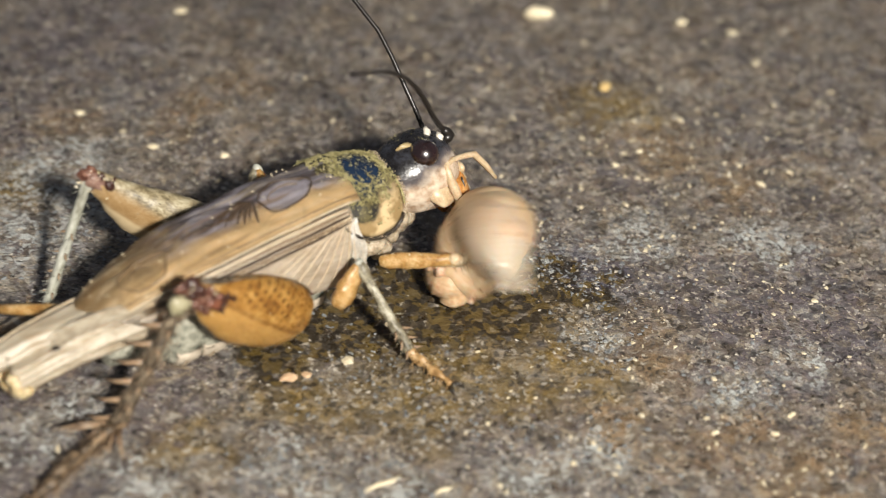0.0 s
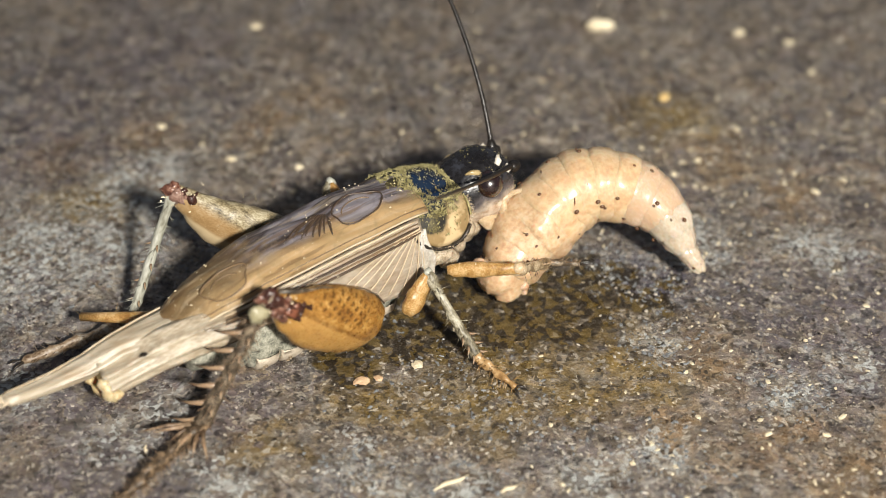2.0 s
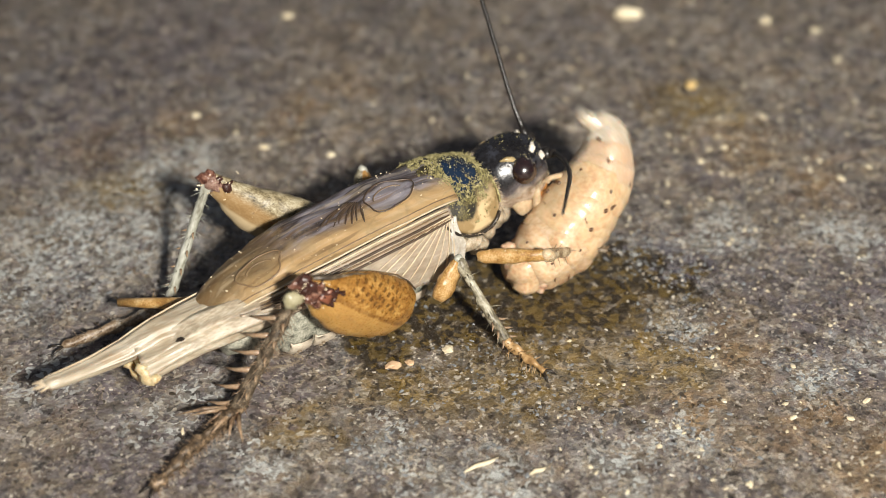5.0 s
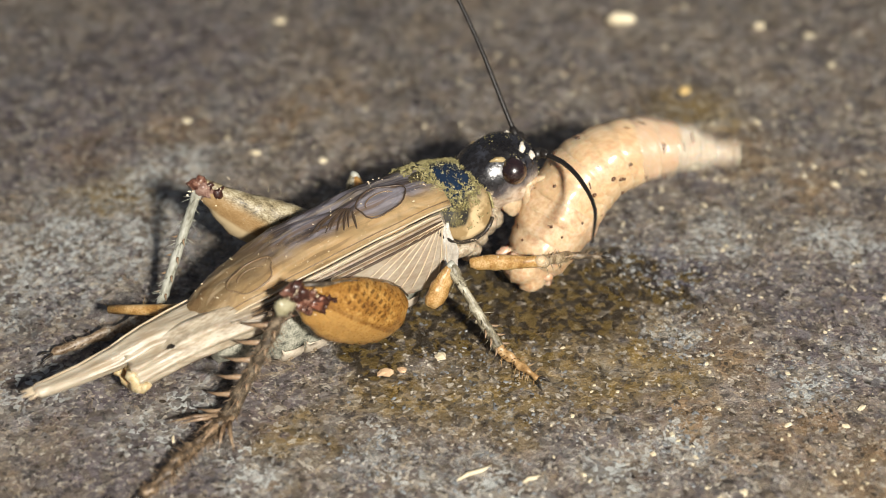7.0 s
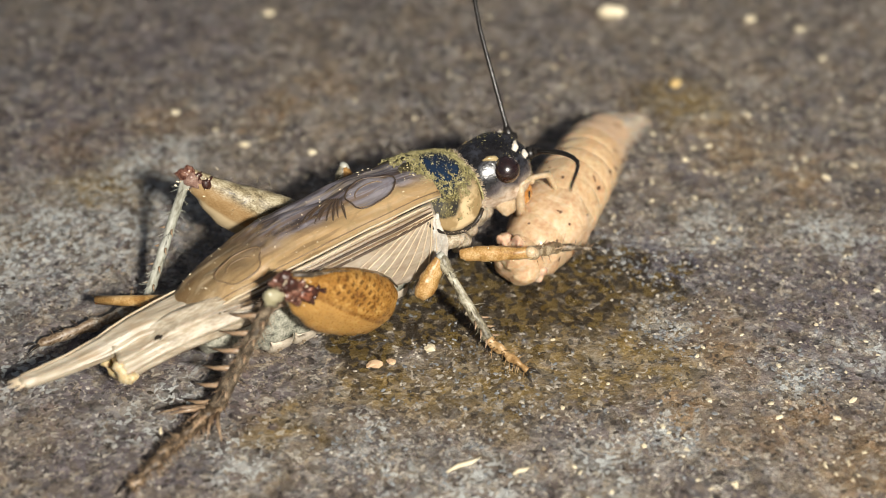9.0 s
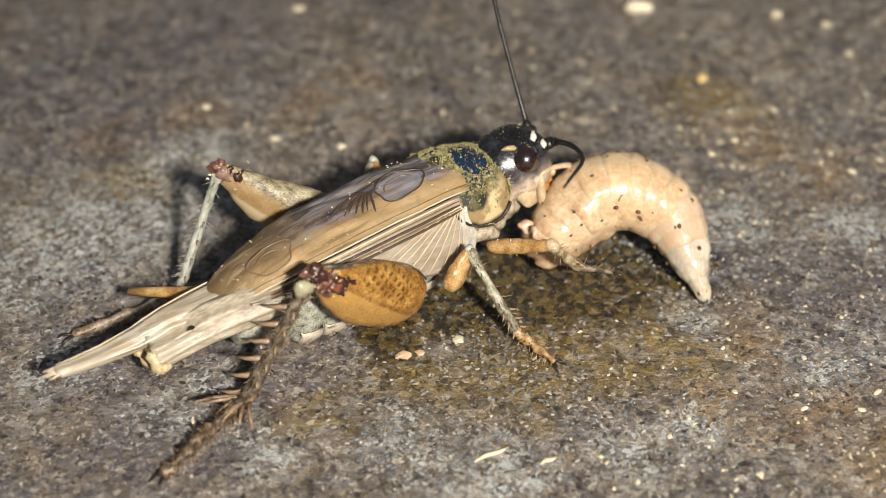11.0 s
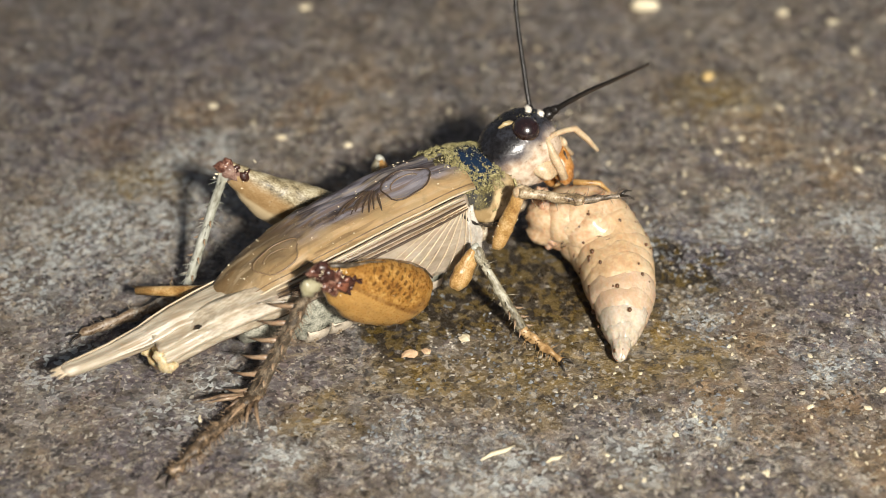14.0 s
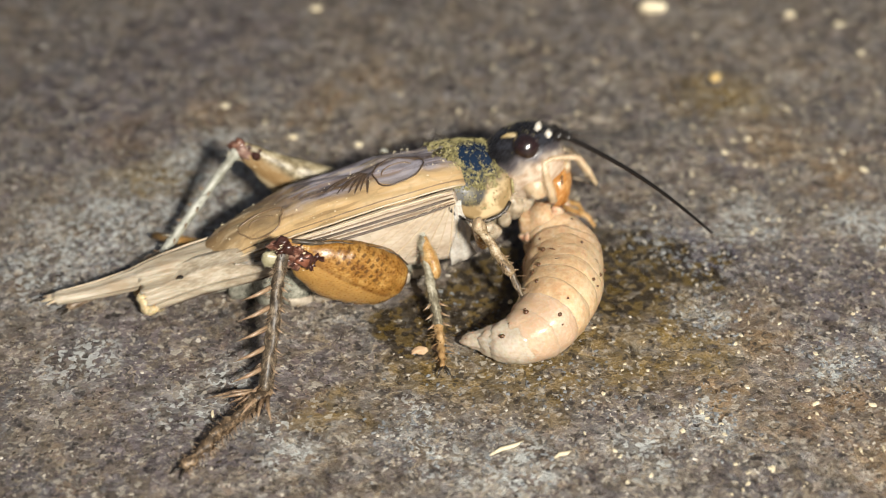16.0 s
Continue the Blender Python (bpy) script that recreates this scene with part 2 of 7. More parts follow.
    bp.inputs["Strength"].default_value = 1.0
    bp.inputs["Distance"].default_value = 0.00045
    l.new(h, bp.inputs["Height"])
    l.new(bp.outputs[0], b.inputs["Normal"])
    return m


def head_material():
    """Glossy black crown that turns to cream on the cheeks and face."""
    # the blue-grey third colour paints a faint sheen on the crown
    m = material("head_shell", [(0.006, 0.005, 0.005), (0.012, 0.011, 0.012), (0.034, 0.036, 0.046)], 1.6, 0.28, 0.7, coat=0.2, spec=0.6)
    n, l = m.node_tree.nodes, m.node_tree.links
    b = n["Principled BSDF"]
    black = b.inputs["Base Color"].links[0].from_socket
    sep = n.new("ShaderNodeSeparateXYZ")
    l.new(n["Texture Coordinate"].outputs["Object"], sep.inputs[0])
    noise_ = n.new("ShaderNodeTexNoise")
    noise_.inputs["Scale"].default_value = 900
    noise_.inputs["Detail"].default_value = 4
    l.new(n["Texture Coordinate"].outputs["Object"], noise_.inputs[0])
    low = link_value(m, sep.outputs["X"], "MULTIPLY_ADD", -0.22, sep.outputs["Z"])
    low = link_value(m, noise_.outputs[0], "MULTIPLY_ADD", 0.0016, low)
    r = n.new("ShaderNodeMapRange")
    r.interpolation_type = "SMOOTHSTEP"
    r.inputs[1].default_value, r.inputs[2].default_value = 0.0015, 0.0008
    l.new(low, r.inputs[0])
    r2 = n.new("ShaderNodeMapRange")
    r2.inputs[1].default_value, r2.inputs[2].default_value = 0.0009, 0.0000
    l.new(low, r2.inputs[0])
    grey = link_mix(m, r.outputs[0], black, (0.09, 0.078, 0.08))
    mott = n.new("ShaderNodeTexNoise")
    mott.inputs["Scale"].default_value = 1500
    mott.inputs["Detail"].default_value = 5
    l.new(n["Texture Coordinate"].outputs["Object"], mott.inputs[0])
    rm = n.new("ShaderNodeMapRange")
    rm.inputs[1].default_value, rm.inputs[2].default_value = 0.38, 0.6
    l.new(mott.outputs[0], rm.inputs[0])
    cream = link_mix(m, rm.outputs[0], (0.40, 0.28, 0.19), (0.68, 0.57, 0.45))
    l.new(link_mix(m, r2.outputs[0], grey, cream), b.inputs["Base Color"])
    return m


def pronotum_material():
    """Velvety black saddle with a cream lower margin."""
    m = material("saddle", [(0.008, 0.008, 0.009), (0.03, 0.025, 0.014), (0.13, 0.105, 0.035)], 0.6, 0.42, 0.35, spec=0.5)
    n, l = m.node_tree.nodes, m.node_tree.links
    b = n["Principled BSDF"]
    black = b.inputs["Base Color"].links[0].from_socket
    sep = n.new("ShaderNodeSeparateXYZ")
    l.new(n["Texture Coordinate"].outputs["Object"], sep.inputs[0])
    noise_ = n.new("ShaderNodeTexNoise")
    noise_.inputs["Scale"].default_value = 1100
    noise_.inputs["Detail"].default_value = 4
    l.new(n["Texture Coordinate"].outputs["Object"], noise_.inputs[0])

    def band(v, a, c):
        r = n.new("ShaderNodeMapRange")
        r.interpolation_type = "SMOOTHSTEP"
        r.inputs[1].default_value, r.inputs[2].default_value = a, c
        l.new(v, r.inputs[0])
        return r.outputs[0]

    zz = link_value(m, noise_.outputs[0], "MULTIPLY_ADD", 0.0018, sep.outputs["Z"])
    xx = link_value(m, noise_.outputs[0], "MULTIPLY_ADD", 0.0010, sep.outputs["X"])
    ex = link_value(m, link_value(m, xx, "ADD", 0.00050), "MULTIPLY", 1 / 0.00130)
    ez = link_value(m, link_value(m, link_value(m, zz, "ADD", -0.0034), "MINIMUM", 0.0), "MULTIPLY", 1 / 0.00130)
    oval = link_value(m, link_value(m, ex, "MULTIPLY", ex), "MULTIPLY_ADD", 1.0, link_value(m, ez, "MULTIPLY", ez))
    margin = link_value(m, link_value(m, band(oval, 0.85, 1.4), "MULTIPLY", band(zz, 0.0037, 0.0027)), "MULTIPLY", band(sep.outputs["X"], -0.0020, -0.0012))
    # blue gloss of the smooth centre, painted into the base colour
    blue = link_value(m, link_value(m, band(zz, 0.0030, 0.0036), "MULTIPLY", band(xx, -0.0009, -0.0003)), "MULTIPLY", band(xx, 0.0022, 0.0016))
    col = link_mix(m, link_value(m, blue, "MULTIPLY", 0.95), black, (0.010, 0.024, 0.055))
    tan = link_mix(m, band(noise_.outputs[0], 0.40, 0.60), (0.28, 0.19, 0.085), (0.56, 0.42, 0.235))
    l.new(link_mix(m, margin, col, tan), b.inputs["Base Color"])
    rr = link_mix(m, blue, (0.5, 0.5, 0.5), (0.2, 0.2, 0.2))
    l.new(rr, b.inputs["Roughness"])
    return m


def wing_material():
    """Brown translucent wing cover: violet-brown along the back, amber towards the fold and the tip."""
    m = material("wing_cover", [(0.085, 0.055, 0.030), (0.185, 0.123, 0.066), (0.32, 0.22, 0.12)], 1.6, 0.40, 0.8, sss=0.1, coat=0.3, spec=0.5, fine=5, stretch=(0.55, 1, 1))
    n, l = m.node_tree.nodes, m.node_tree.links
    b = n["Principled BSDF"]
    old = b.inputs["Base Color"].links[0].from_socket
    sep = n.new("ShaderNodeSeparateXYZ")
    l.new(n["Texture Coordinate"].outputs["Object"], sep.inputs[0])
    noise_ = n.new("ShaderNodeTexNoise")
    noise_.inputs["Scale"].default_value = 500
    noise_.inputs["Detail"].default_value = 4
    l.new(n["Texture Coordinate"].outputs["Object"], noise_.inputs[0])

    def band(v, a, c):
        r = n.new("ShaderNodeMapRange")
        r.interpolation_type = "SMOOTHSTEP"
        r.inputs[1].default_value, r.inputs[2].default_value = a, c
        l.new(v, r.inputs[0])
        return r.outputs[0]

    b.inputs["Coat Roughness"].default_value = 0.32
    yy = link_value(m, noise_.outputs[0], "MULTIPLY_ADD", 0.0014, sep.outputs["Y"])
    xx = link_value(m, noise_.outputs[0], "MULTIPLY_ADD", 0.003, sep.outputs["X"])
    fold = link_value(m, band(yy, 0.0000, -0.0011), "MULTIPLY", band(sep.outputs["X"], -0.0172, -0.0125))
    violet = link_value(m, band(xx, -0.0122, -0.0080), "MULTIPLY", band(yy, -0.0013, -0.0004))
    streak = n.new("ShaderNodeTexNoise")
    streak.inputs["Scale"].default_value = 1700
    streak.inputs["Detail"].default_value = 5
    mp2 = n.new("ShaderNodeMapping")
    mp2.inputs["Scale"].default_value = (0.25, 1.6, 1)
    mp2.inputs["Rotation"].default_value = (0, 0, 0.5)
    l.new(n["Texture Coordinate"].outputs["Object"], mp2.inputs[0])
    l.new(mp2.outputs[0], streak.inputs[0])
    # violet-brown back; its pale streaks are sheen painted as colour
    vio = link_mix(m, band(streak.outputs[0], 0.38, 0.64), (0.075, 0.060, 0.064), (0.41, 0.385, 0.45))
    col = link_mix(m, link_value(m, violet, "MULTIPLY", 0.9), old, vio)
    tip = link_value(m, band(xx, -0.0095, -0.0130), "MULTIPLY", 0.7)
    col = link_mix(m, tip, col, (0.36, 0.25, 0.125))
    col = link_mix(m, link_value(m, fold, "MULTIPLY", 0.9), col, (0.69, 0.475, 0.235))
    mx = link_value(m, link_value(m, sep.outputs["X"], "ADD", 0.0047), "MULTIPLY", 1 / 0.00150)
    my = link_value(m, link_value(m, sep.outputs["Y"], "ADD", 0.0009), "MULTIPLY", 1 / 0.00092)
    disc = link_value(m, link_value(m, mx, "MULTIPLY", mx), "ADD", link_value(m, my, "MULTIPLY", my))
    col = link_mix(m, link_value(m, band(disc, 1.0, 0.75), "MULTIPLY", 0.9), col, link_mix(m, 0.55, vio, (0.47, 0.445, 0.50)))
    grain = n.new("ShaderNodeTexNoise")
    grain.inputs["Scale"].default_value = 1500
    grain.inputs["Detail"].default_value = 4
    mp4 = n.new("ShaderNodeMapping")
    mp4.inputs["Scale"].default_value = (0.06, 1.5, 0.5)
    mp4.inputs["Rotation"].default_value = (0, 0, 0.04)
    l.new(n["Texture Coordinate"].outputs["Object"], mp4.inputs[0])
    l.new(mp4.outputs[0], grain.inputs[0])
    col = link_mix(m, link_value(m, band(grain.outputs[0], 0.53, 0.61), "MULTIPLY", 0.55), col, (0.25, 0.145, 0.06))
    col = link_mix(m, link_value(m, band(grain.outputs[0], 0.44, 0.36), "MULTIPLY", 0.35), col, (0.78, 0.63, 0.43))
    # net of fine veins
    mp3 = n.new("ShaderNodeMapping")
    mp3.inputs["Scale"].default_value = (0.42, 1.0, 0.3)
    mp3.inputs["Rotation"].default_value = (0, 0, 0.12)
    bend = n.new("ShaderNodeVectorMath")
    bend.operation = "MULTIPLY_ADD"
    bend.inputs[1].default_value = (0.0009, 0.0009, 0)
    l.new(noise_.outputs[1], bend.inputs[0])
    l.new(n["Texture Coordinate"].outputs["Object"], bend.inputs[2])
    l.new(bend.outputs[0], mp3.inputs[0])
    net = n.new("ShaderNodeTexVoronoi")
    net.feature = "DISTANCE_TO_EDGE"
    net.inputs["Scale"].default_value = 950
    l.new(mp3.outputs[0], net.inputs["Vector"])
    line = link_value(m, band(net.outputs["Distance"], 0.06, 0.01), "MULTIPLY", 0.12)
    col = link_mix(m, line, col, (0.085, 0.052, 0.028))
    patchy = n.new("ShaderNodeTexNoise")
    patchy.inputs["Scale"].default_value = 330
    patchy.inputs["Detail"].default_value = 6
    patchy.inputs["Roughness"].default_value = 0.7
    l.new(bend.outputs[0], patchy.inputs[0])
    col = link_mix(m, link_value(m, band(patchy.outputs[0], 0.55, 0.68), "MULTIPLY", 0.6), col, (0.50, 0.36, 0.19))
    col = link_mix(m, link_value(m, band(patchy.outputs[0], 0.45, 0.34), "MULTIPLY", 0.3), col, (0.10, 0.068, 0.045))
    relief_ = n.new("ShaderNodeBump")
    relief_.inputs["Strength"].default_value = 0.12
    relief_.inputs["Distance"].default_value = 0.0001
    l.new(band(net.outputs["Distance"], 0.12, 0.0), relief_.inputs["Height"])
    l.new(b.inputs["Normal"].links[0].from_socket, relief_.inputs["Normal"])
    l.new(relief_.outputs[0], b.inputs["Normal"])
    l.new(col, b.inputs["Base Color"])
    return m


def femur_material():
    """Amber thigh with rows of fine dark herringbone bars on its outer face."""
    m = material("amber_thigh", [(0.15, 0.062, 0.012), (0.29, 0.14, 0.028), (0.46, 0.27, 0.08)], 0.8, 0.30, 0.6, sss=0.1, coat=0.2)
    n, l = m.node_tree.nodes, m.node_tree.links
    b = n["Principled BSDF"]
    old = b.inputs["Base Color"].links[0].from_socket
    co = n["Texture Coordinate"].outputs["Object"]
    mp = n.new("ShaderNodeMapping")
    mp.inputs["Rotation"].default_value = (0, 0.5, 0)
    l.new(co, mp.inputs[0])
    w = n.new("ShaderNodeTexWave")
    w.wave_type, w.bands_direction = "BANDS", "X"
    w.inputs["Scale"].default_value = 760
    w.inputs["Distortion"].default_value = 1.2
    w.inputs["Detail"].default_value = 2
    w.inputs["Detail Scale"].default_value = 2
    l.new(mp.outputs[0], w.inputs[0])
    w2 = n.new("ShaderNodeTexWave")
    w2.bands_direction = "Z"
    w2.inputs["Scale"].default_value = 700
    w2.inputs["Distortion"].default_value = 1.5
    l.new(mp.outputs[0], w2.inputs[0])
    sep = n.new("ShaderNodeSeparateXYZ")
    l.new(co, sep.inputs[0])

    def band(v, a, c):
        r = n.new("ShaderNodeMapRange")
        r.interpolation_type = "SMOOTHSTEP"
        r.inputs[1].default_value, r.inputs[2].default_value = a, c
        l.new(v, r.inputs[0])
        return r.outputs[0]

    slant = link_value(m, sep.outputs["X"], "MULTIPLY_ADD", -0.16, sep.outputs["Z"])
    area = link_value(m, band(slant, -0.0009, -0.0004), "MULTIPLY", band(sep.outputs["X"], 0.0010, 0.0024))
    area = link_value(m, area, "MULTIPLY", band(sep.outputs["X"], 0.0062, 0.0048))
    area = link_value(m, area, "MULTIPLY", band(sep.outputs["Z"], 0.0019, 0.0013))
    top = link_value(m, band(sep.outputs["Z"], 0.0008, 0.0019), "MULTIPLY", 0.55)
    under = link_value(m, band(slant, -0.00115, -0.00135), "MULTIPLY", 0.6)
    seam = link_value(m, link_value(m, band(slant, -0.00085, -0.00112), "MULTIPLY", band(slant, -0.0013, -0.00115)), "MULTIPLY", 0.45)
    old = link_mix(m, under, old, (0.41, 0.235, 0.07))
    old = link_mix(m, seam, old, (0.12, 0.05, 0.012))
    old = link_mix(m, top, old, (0.15, 0.07, 0.014))
    bars = link_value(m, band(w.outputs[1], 0.5, 0.25), "MULTIPLY", band(w2.outputs[1], 0.25, 0.5))
    f = link_value(m, link_value(m, area, "MULTIPLY", bars), "MULTIPLY", 0.85)
    l.new(link_mix(m, f, old, (0.09, 0.038, 0.006)), b.inputs["Base Color"])
    return m


GROUND = ground_material()
HEAD = head_material()
SADDLE = pronotum_material()
WING = wing_material()
THIGH = femur_material()
def straw_material():
    """Pale straw folded wing, brown where it leaves the body and paler towards its tip."""
    m = material("straw_hindwing", [(0.22, 0.175, 0.12), (0.38, 0.32, 0.235), (0.56, 0.495, 0.395)], 0.7, 0.36, 0.5, sss=0.1, stretch=(0.035, 1, 1))
    n, l = m.node_tree.nodes, m.node_tree.links
    b = n["Principled BSDF"]
    sep = n.new("ShaderNodeSeparateXYZ")
    l.new(n["Texture Coordinate"].outputs["Object"], sep.inputs[0])
    spots = n.new("ShaderNodeTexNoise")
    spots.inputs["Scale"].default_value = 450
    spots.inputs["Detail"].default_value = 5
    l.new(n["Texture Coordinate"].outputs["Object"], spots.inputs[0])
    r = n.new("ShaderNodeMapRange")
    r.interpolation_type = "SMOOTHSTEP"
    r.inputs[1].default_value, r.inputs[2].default_value = -0.0165, -0.0115
    l.new(link_value(m, spots.outputs[0], "MULTIPLY_ADD", 0.004, link_value(m, sep.outputs["X"], "ADD", -0.002)), r.inputs[0])
    q = n.new("ShaderNodeMapRange")
    q.inputs[1].default_value, q.inputs[2].default_value = 0.52, 0.66
    l.new(spots.outputs[0], q.inputs[0])
    col = link_mix(m, link_value(m, q.outputs[0], "MULTIPLY", 0.5), b.inputs["Base Color"].links[0].from_socket, (0.30, 0.21, 0.12))
    l.new(link_mix(m, link_value(m, r.outputs[0], "MULTIPLY", 0.75), col, (0.17, 0.115, 0.062)), b.inputs["Base Color"])
    return m


MEMBRANE = material("whitish_membrane", [(0.42, 0.36, 0.29), (0.56, 0.50, 0.42), (0.72, 0.67, 0.60)], 0.8, 0.35, 0.3, sss=0.2)
WING_PALE = material("pale_side_wing", [(0.46, 0.355, 0.25), (0.59, 0.49, 0.375), (0.70, 0.615, 0.505)], 1.2, 0.38, 0.3, sss=0.2, stretch=(0.4, 1, 1))
VEIN_BROWN = material("brown_vein", [(0.16, 0.10, 0.055), (0.24, 0.16, 0.085)], 0.5, 0.35, 0.2)
VEIN_DARK = material("dark_vein", [(0.05, 0.032, 0.02), (0.09, 0.058, 0.036)], 0.5, 0.4, 0.2)
VEIN_PALE = material("pale_vein", [(0.52, 0.40, 0.26), (0.66, 0.54, 0.39)], 0.5, 0.4, 0.2, sss=0.1)
STRAW = straw_material()
WING_END = material("yellowish_wing_end", [(0.36, 0.25, 0.11), (0.55, 0.43, 0.24), (0.70, 0.60, 0.42)], 0.6, 0.4, 0.5, sss=0.15)
CREAM = material("cream_skin", [(0.34, 0.24, 0.14), (0.50, 0.37, 0.23), (0.60, 0.48, 0.33)], 0.7, 0.4, 0.4, sss=0.15)
PLATE = material("mottled_side_plate", [(0.10, 0.075, 0.05), (0.36, 0.29, 0.20), (0.58, 0.50, 0.39)], 0.45, 0.35, 0.5, sss=0.1)
BELLY = material("speckled_belly", [(0.05, 0.05, 0.042), (0.30, 0.30, 0.24), (0.56, 0.53, 0.44)], 0.6, 0.5, 0.5)
BELLY_PALE = material("pale_belly", [(0.42, 0.35, 0.26), (0.60, 0.52, 0.41), (0.70, 0.62, 0.51)], 0.6, 0.5, 0.5)
BELLY_PIT = material("belly_pit", [(0.10, 0.075, 0.05), (0.22, 0.17, 0.11)], 0.4, 0.5, 0.3)
AMBER = material("amber_leg", [(0.22, 0.11, 0.03), (0.40, 0.23, 0.075), (0.58, 0.40, 0.20)], 0.6, 0.4, 0.6, sss=0.1)
TIBIA = material("olive_shin", [(0.05, 0.042, 0.028), (0.19, 0.165, 0.11), (0.46, 0.43, 0.33)], 0.5, 0.45, 0.6, stretch=(0.5, 1, 1))
FRONT_SHIN = material("mottled_front_shin", [(0.045, 0.03, 0.018), (0.25, 0.175, 0.095), (0.50, 0.41, 0.28)], 0.6, 0.42, 0.5)
SHIN_PALE = material("pale_grey_shin", [(0.16, 0.15, 0.11), (0.36, 0.36, 0.30), (0.52, 0.52, 0.46)], 0.8, 0.4, 0.4, stretch=(0.3, 1, 1))
DARK_SHIN = material("dark_shin", [(0.018, 0.013, 0.008), (0.075, 0.055, 0.036), (0.28, 0.22, 0.15)], 0.35, 0.45, 0.7, stretch=(0.6, 1, 1))
def far_thigh():
    """Straw thigh: mottled olive above, an amber band and a pale lower edge."""
    m = material("pale_thigh", [(0.07, 0.055, 0.03), (0.26, 0.21, 0.12), (0.48, 0.43, 0.30)], 0.5, 0.42, 1.0, stretch=(0.6, 1, 1))
    n, l = m.node_tree.nodes, m.node_tree.links
    b = n["Principled BSDF"]
    sep = n.new("ShaderNodeSeparateXYZ")
    l.new(n["Texture Coordinate"].outputs["Object"], sep.inputs[0])
    lean = link_value(m, sep.outputs["X"], "MULTIPLY_ADD", -0.10, sep.outputs["Z"])

    def band(v, a, c):
        r = n.new("ShaderNodeMapRange")
        r.interpolation_type = "SMOOTHSTEP"
        r.inputs[1].default_value, r.inputs[2].default_value = a, c
        l.new(v, r.inputs[0])
        return r.outputs[0]

    col = link_mix(m, link_value(m, band(lean, -0.0004, -0.0010), "MULTIPLY", 0.7), b.inputs["Base Color"].links[0].from_socket, (0.34, 0.20, 0.08))
    col = link_mix(m, link_value(m, band(lean, -0.0017, -0.0020), "MULTIPLY", 0.8), col, (0.58, 0.46, 0.28))
    l.new(col, b.inputs["Base Color"])
    return m


THIGH_FAR = far_thigh()
KNEE_PALE = material("pale_green_lobe", [(0.26, 0.23, 0.13), (0.40, 0.37, 0.25)], 0.6, 0.35, 0.3)
KNEE_DARK = material("dark_knee_spot", [(0.022, 0.009, 0.007), (0.075, 0.028, 0.02)], 0.5, 0.3, 0.3)
KNEE_ROSE = material("rosy_knee_lobe", [(0.10, 0.05, 0.036), (0.26, 0.155, 0.12), (0.42, 0.31, 0.26)], 0.4, 0.35, 0.3)
KNEE_RED = material("red_knee_lobe", [(0.14, 0.045, 0.025), (0.26, 0.10, 0.055)], 0.5, 0.35, 0.3)
KNEE = material("red_brown_knee", [(0.03, 0.010, 0.008), (0.13, 0.05, 0.032), (0.36, 0.22, 0.16)], 0.35, 0.3, 0.4, coat=0.2)
FOOT = material("brown_foot", [(0.035, 0.022, 0.013), (0.17, 0.105, 0.06), (0.42, 0.31, 0.20)], 0.4, 0.45, 0.6)
FOOT_PALE = material("mottled_pale_foot", [(0.07, 0.040, 0.020), (0.23, 0.165, 0.105), (0.42, 0.39, 0.33)], 0.9, 0.45, 0.7)
HIND_FOOT = material("rust_mottled_foot", [(0.016, 0.011, 0.007), (0.070, 0.046, 0.026), (0.36, 0.25, 0.15)], 0.35, 0.45, 0.9)
SPINE = material("horn_spine", [(0.17, 0.105, 0.06), (0.40, 0.28, 0.18)], 0.4, 0.35, 0.2, sss=0.1)
TARSUS = material("rust_tarsus", [(0.22, 0.12, 0.045), (0.36, 0.22, 0.09), (0.50, 0.35, 0.19)], 0.4, 0.42, 0.4)
CLAW = material("dark_claw", [(0.012, 0.010, 0.009), (0.04, 0.03, 0.02)], 0.4, 0.35, 0.3)
BLACK = material("antenna_black", [(0.008, 0.007, 0.006), (0.02, 0.016, 0.014)], 0.4, 0.35, 0.3)
EYE = material("dark_eye", [(0.007, 0.003, 0.003), (0.022, 0.006, 0.005)], 0.8, 0.24, 0.02, spec=0.9, coat=1.0)
EYE.node_tree.nodes["Principled BSDF"].inputs["Coat Roughness"].default_value = 0.18
WHITE_SPOT = material("white_spot", [(0.45, 0.40, 0.32), (0.74, 0.70, 0.62)], 0.4, 0.35, 0.1)
YELLOW_SPOT = material("yellow_spot", [(0.26, 0.18, 0.07), (0.46, 0.36, 0.19)], 0.4, 0.35, 0.1)
MOUTH = material("orange_mandible", [(0.22, 0.08, 0.016), (0.42, 0.19, 0.05), (0.55, 0.33, 0.14)], 0.8, 0.25, 0.2, coat=0.4, sss=0.1)
POLLEN = material("pollen", [(0.11, 0.095, 0.04), (0.31, 0.27, 0.11), (0.60, 0.54, 0.30)], 0.35, 0.7, 0.2, vary=0.2)
GRUB = material("grub_skin", [(0.48, 0.295, 0.155), (0.58, 0.40, 0.23), (0.66, 0.50, 0.32)], 1.4, 0.55, 1.0, sss=0.35, coat=0.3, fine=5)
GRUB_BASE = material("grub_folded_skin", [(0.45, 0.265, 0.145), (0.55, 0.375, 0.22), (0.63, 0.47, 0.31)], 1.0, 0.50, 1.0, sss=0.35, coat=0.35, fine=4)
GRUB_TAIL = material("grub_tail_skin", [(0.42, 0.335, 0.25), (0.52, 0.435, 0.335), (0.60, 0.53, 0.43)], 1.6, 0.22, 0.3, sss=0.4, coat=0.4, fine=7)
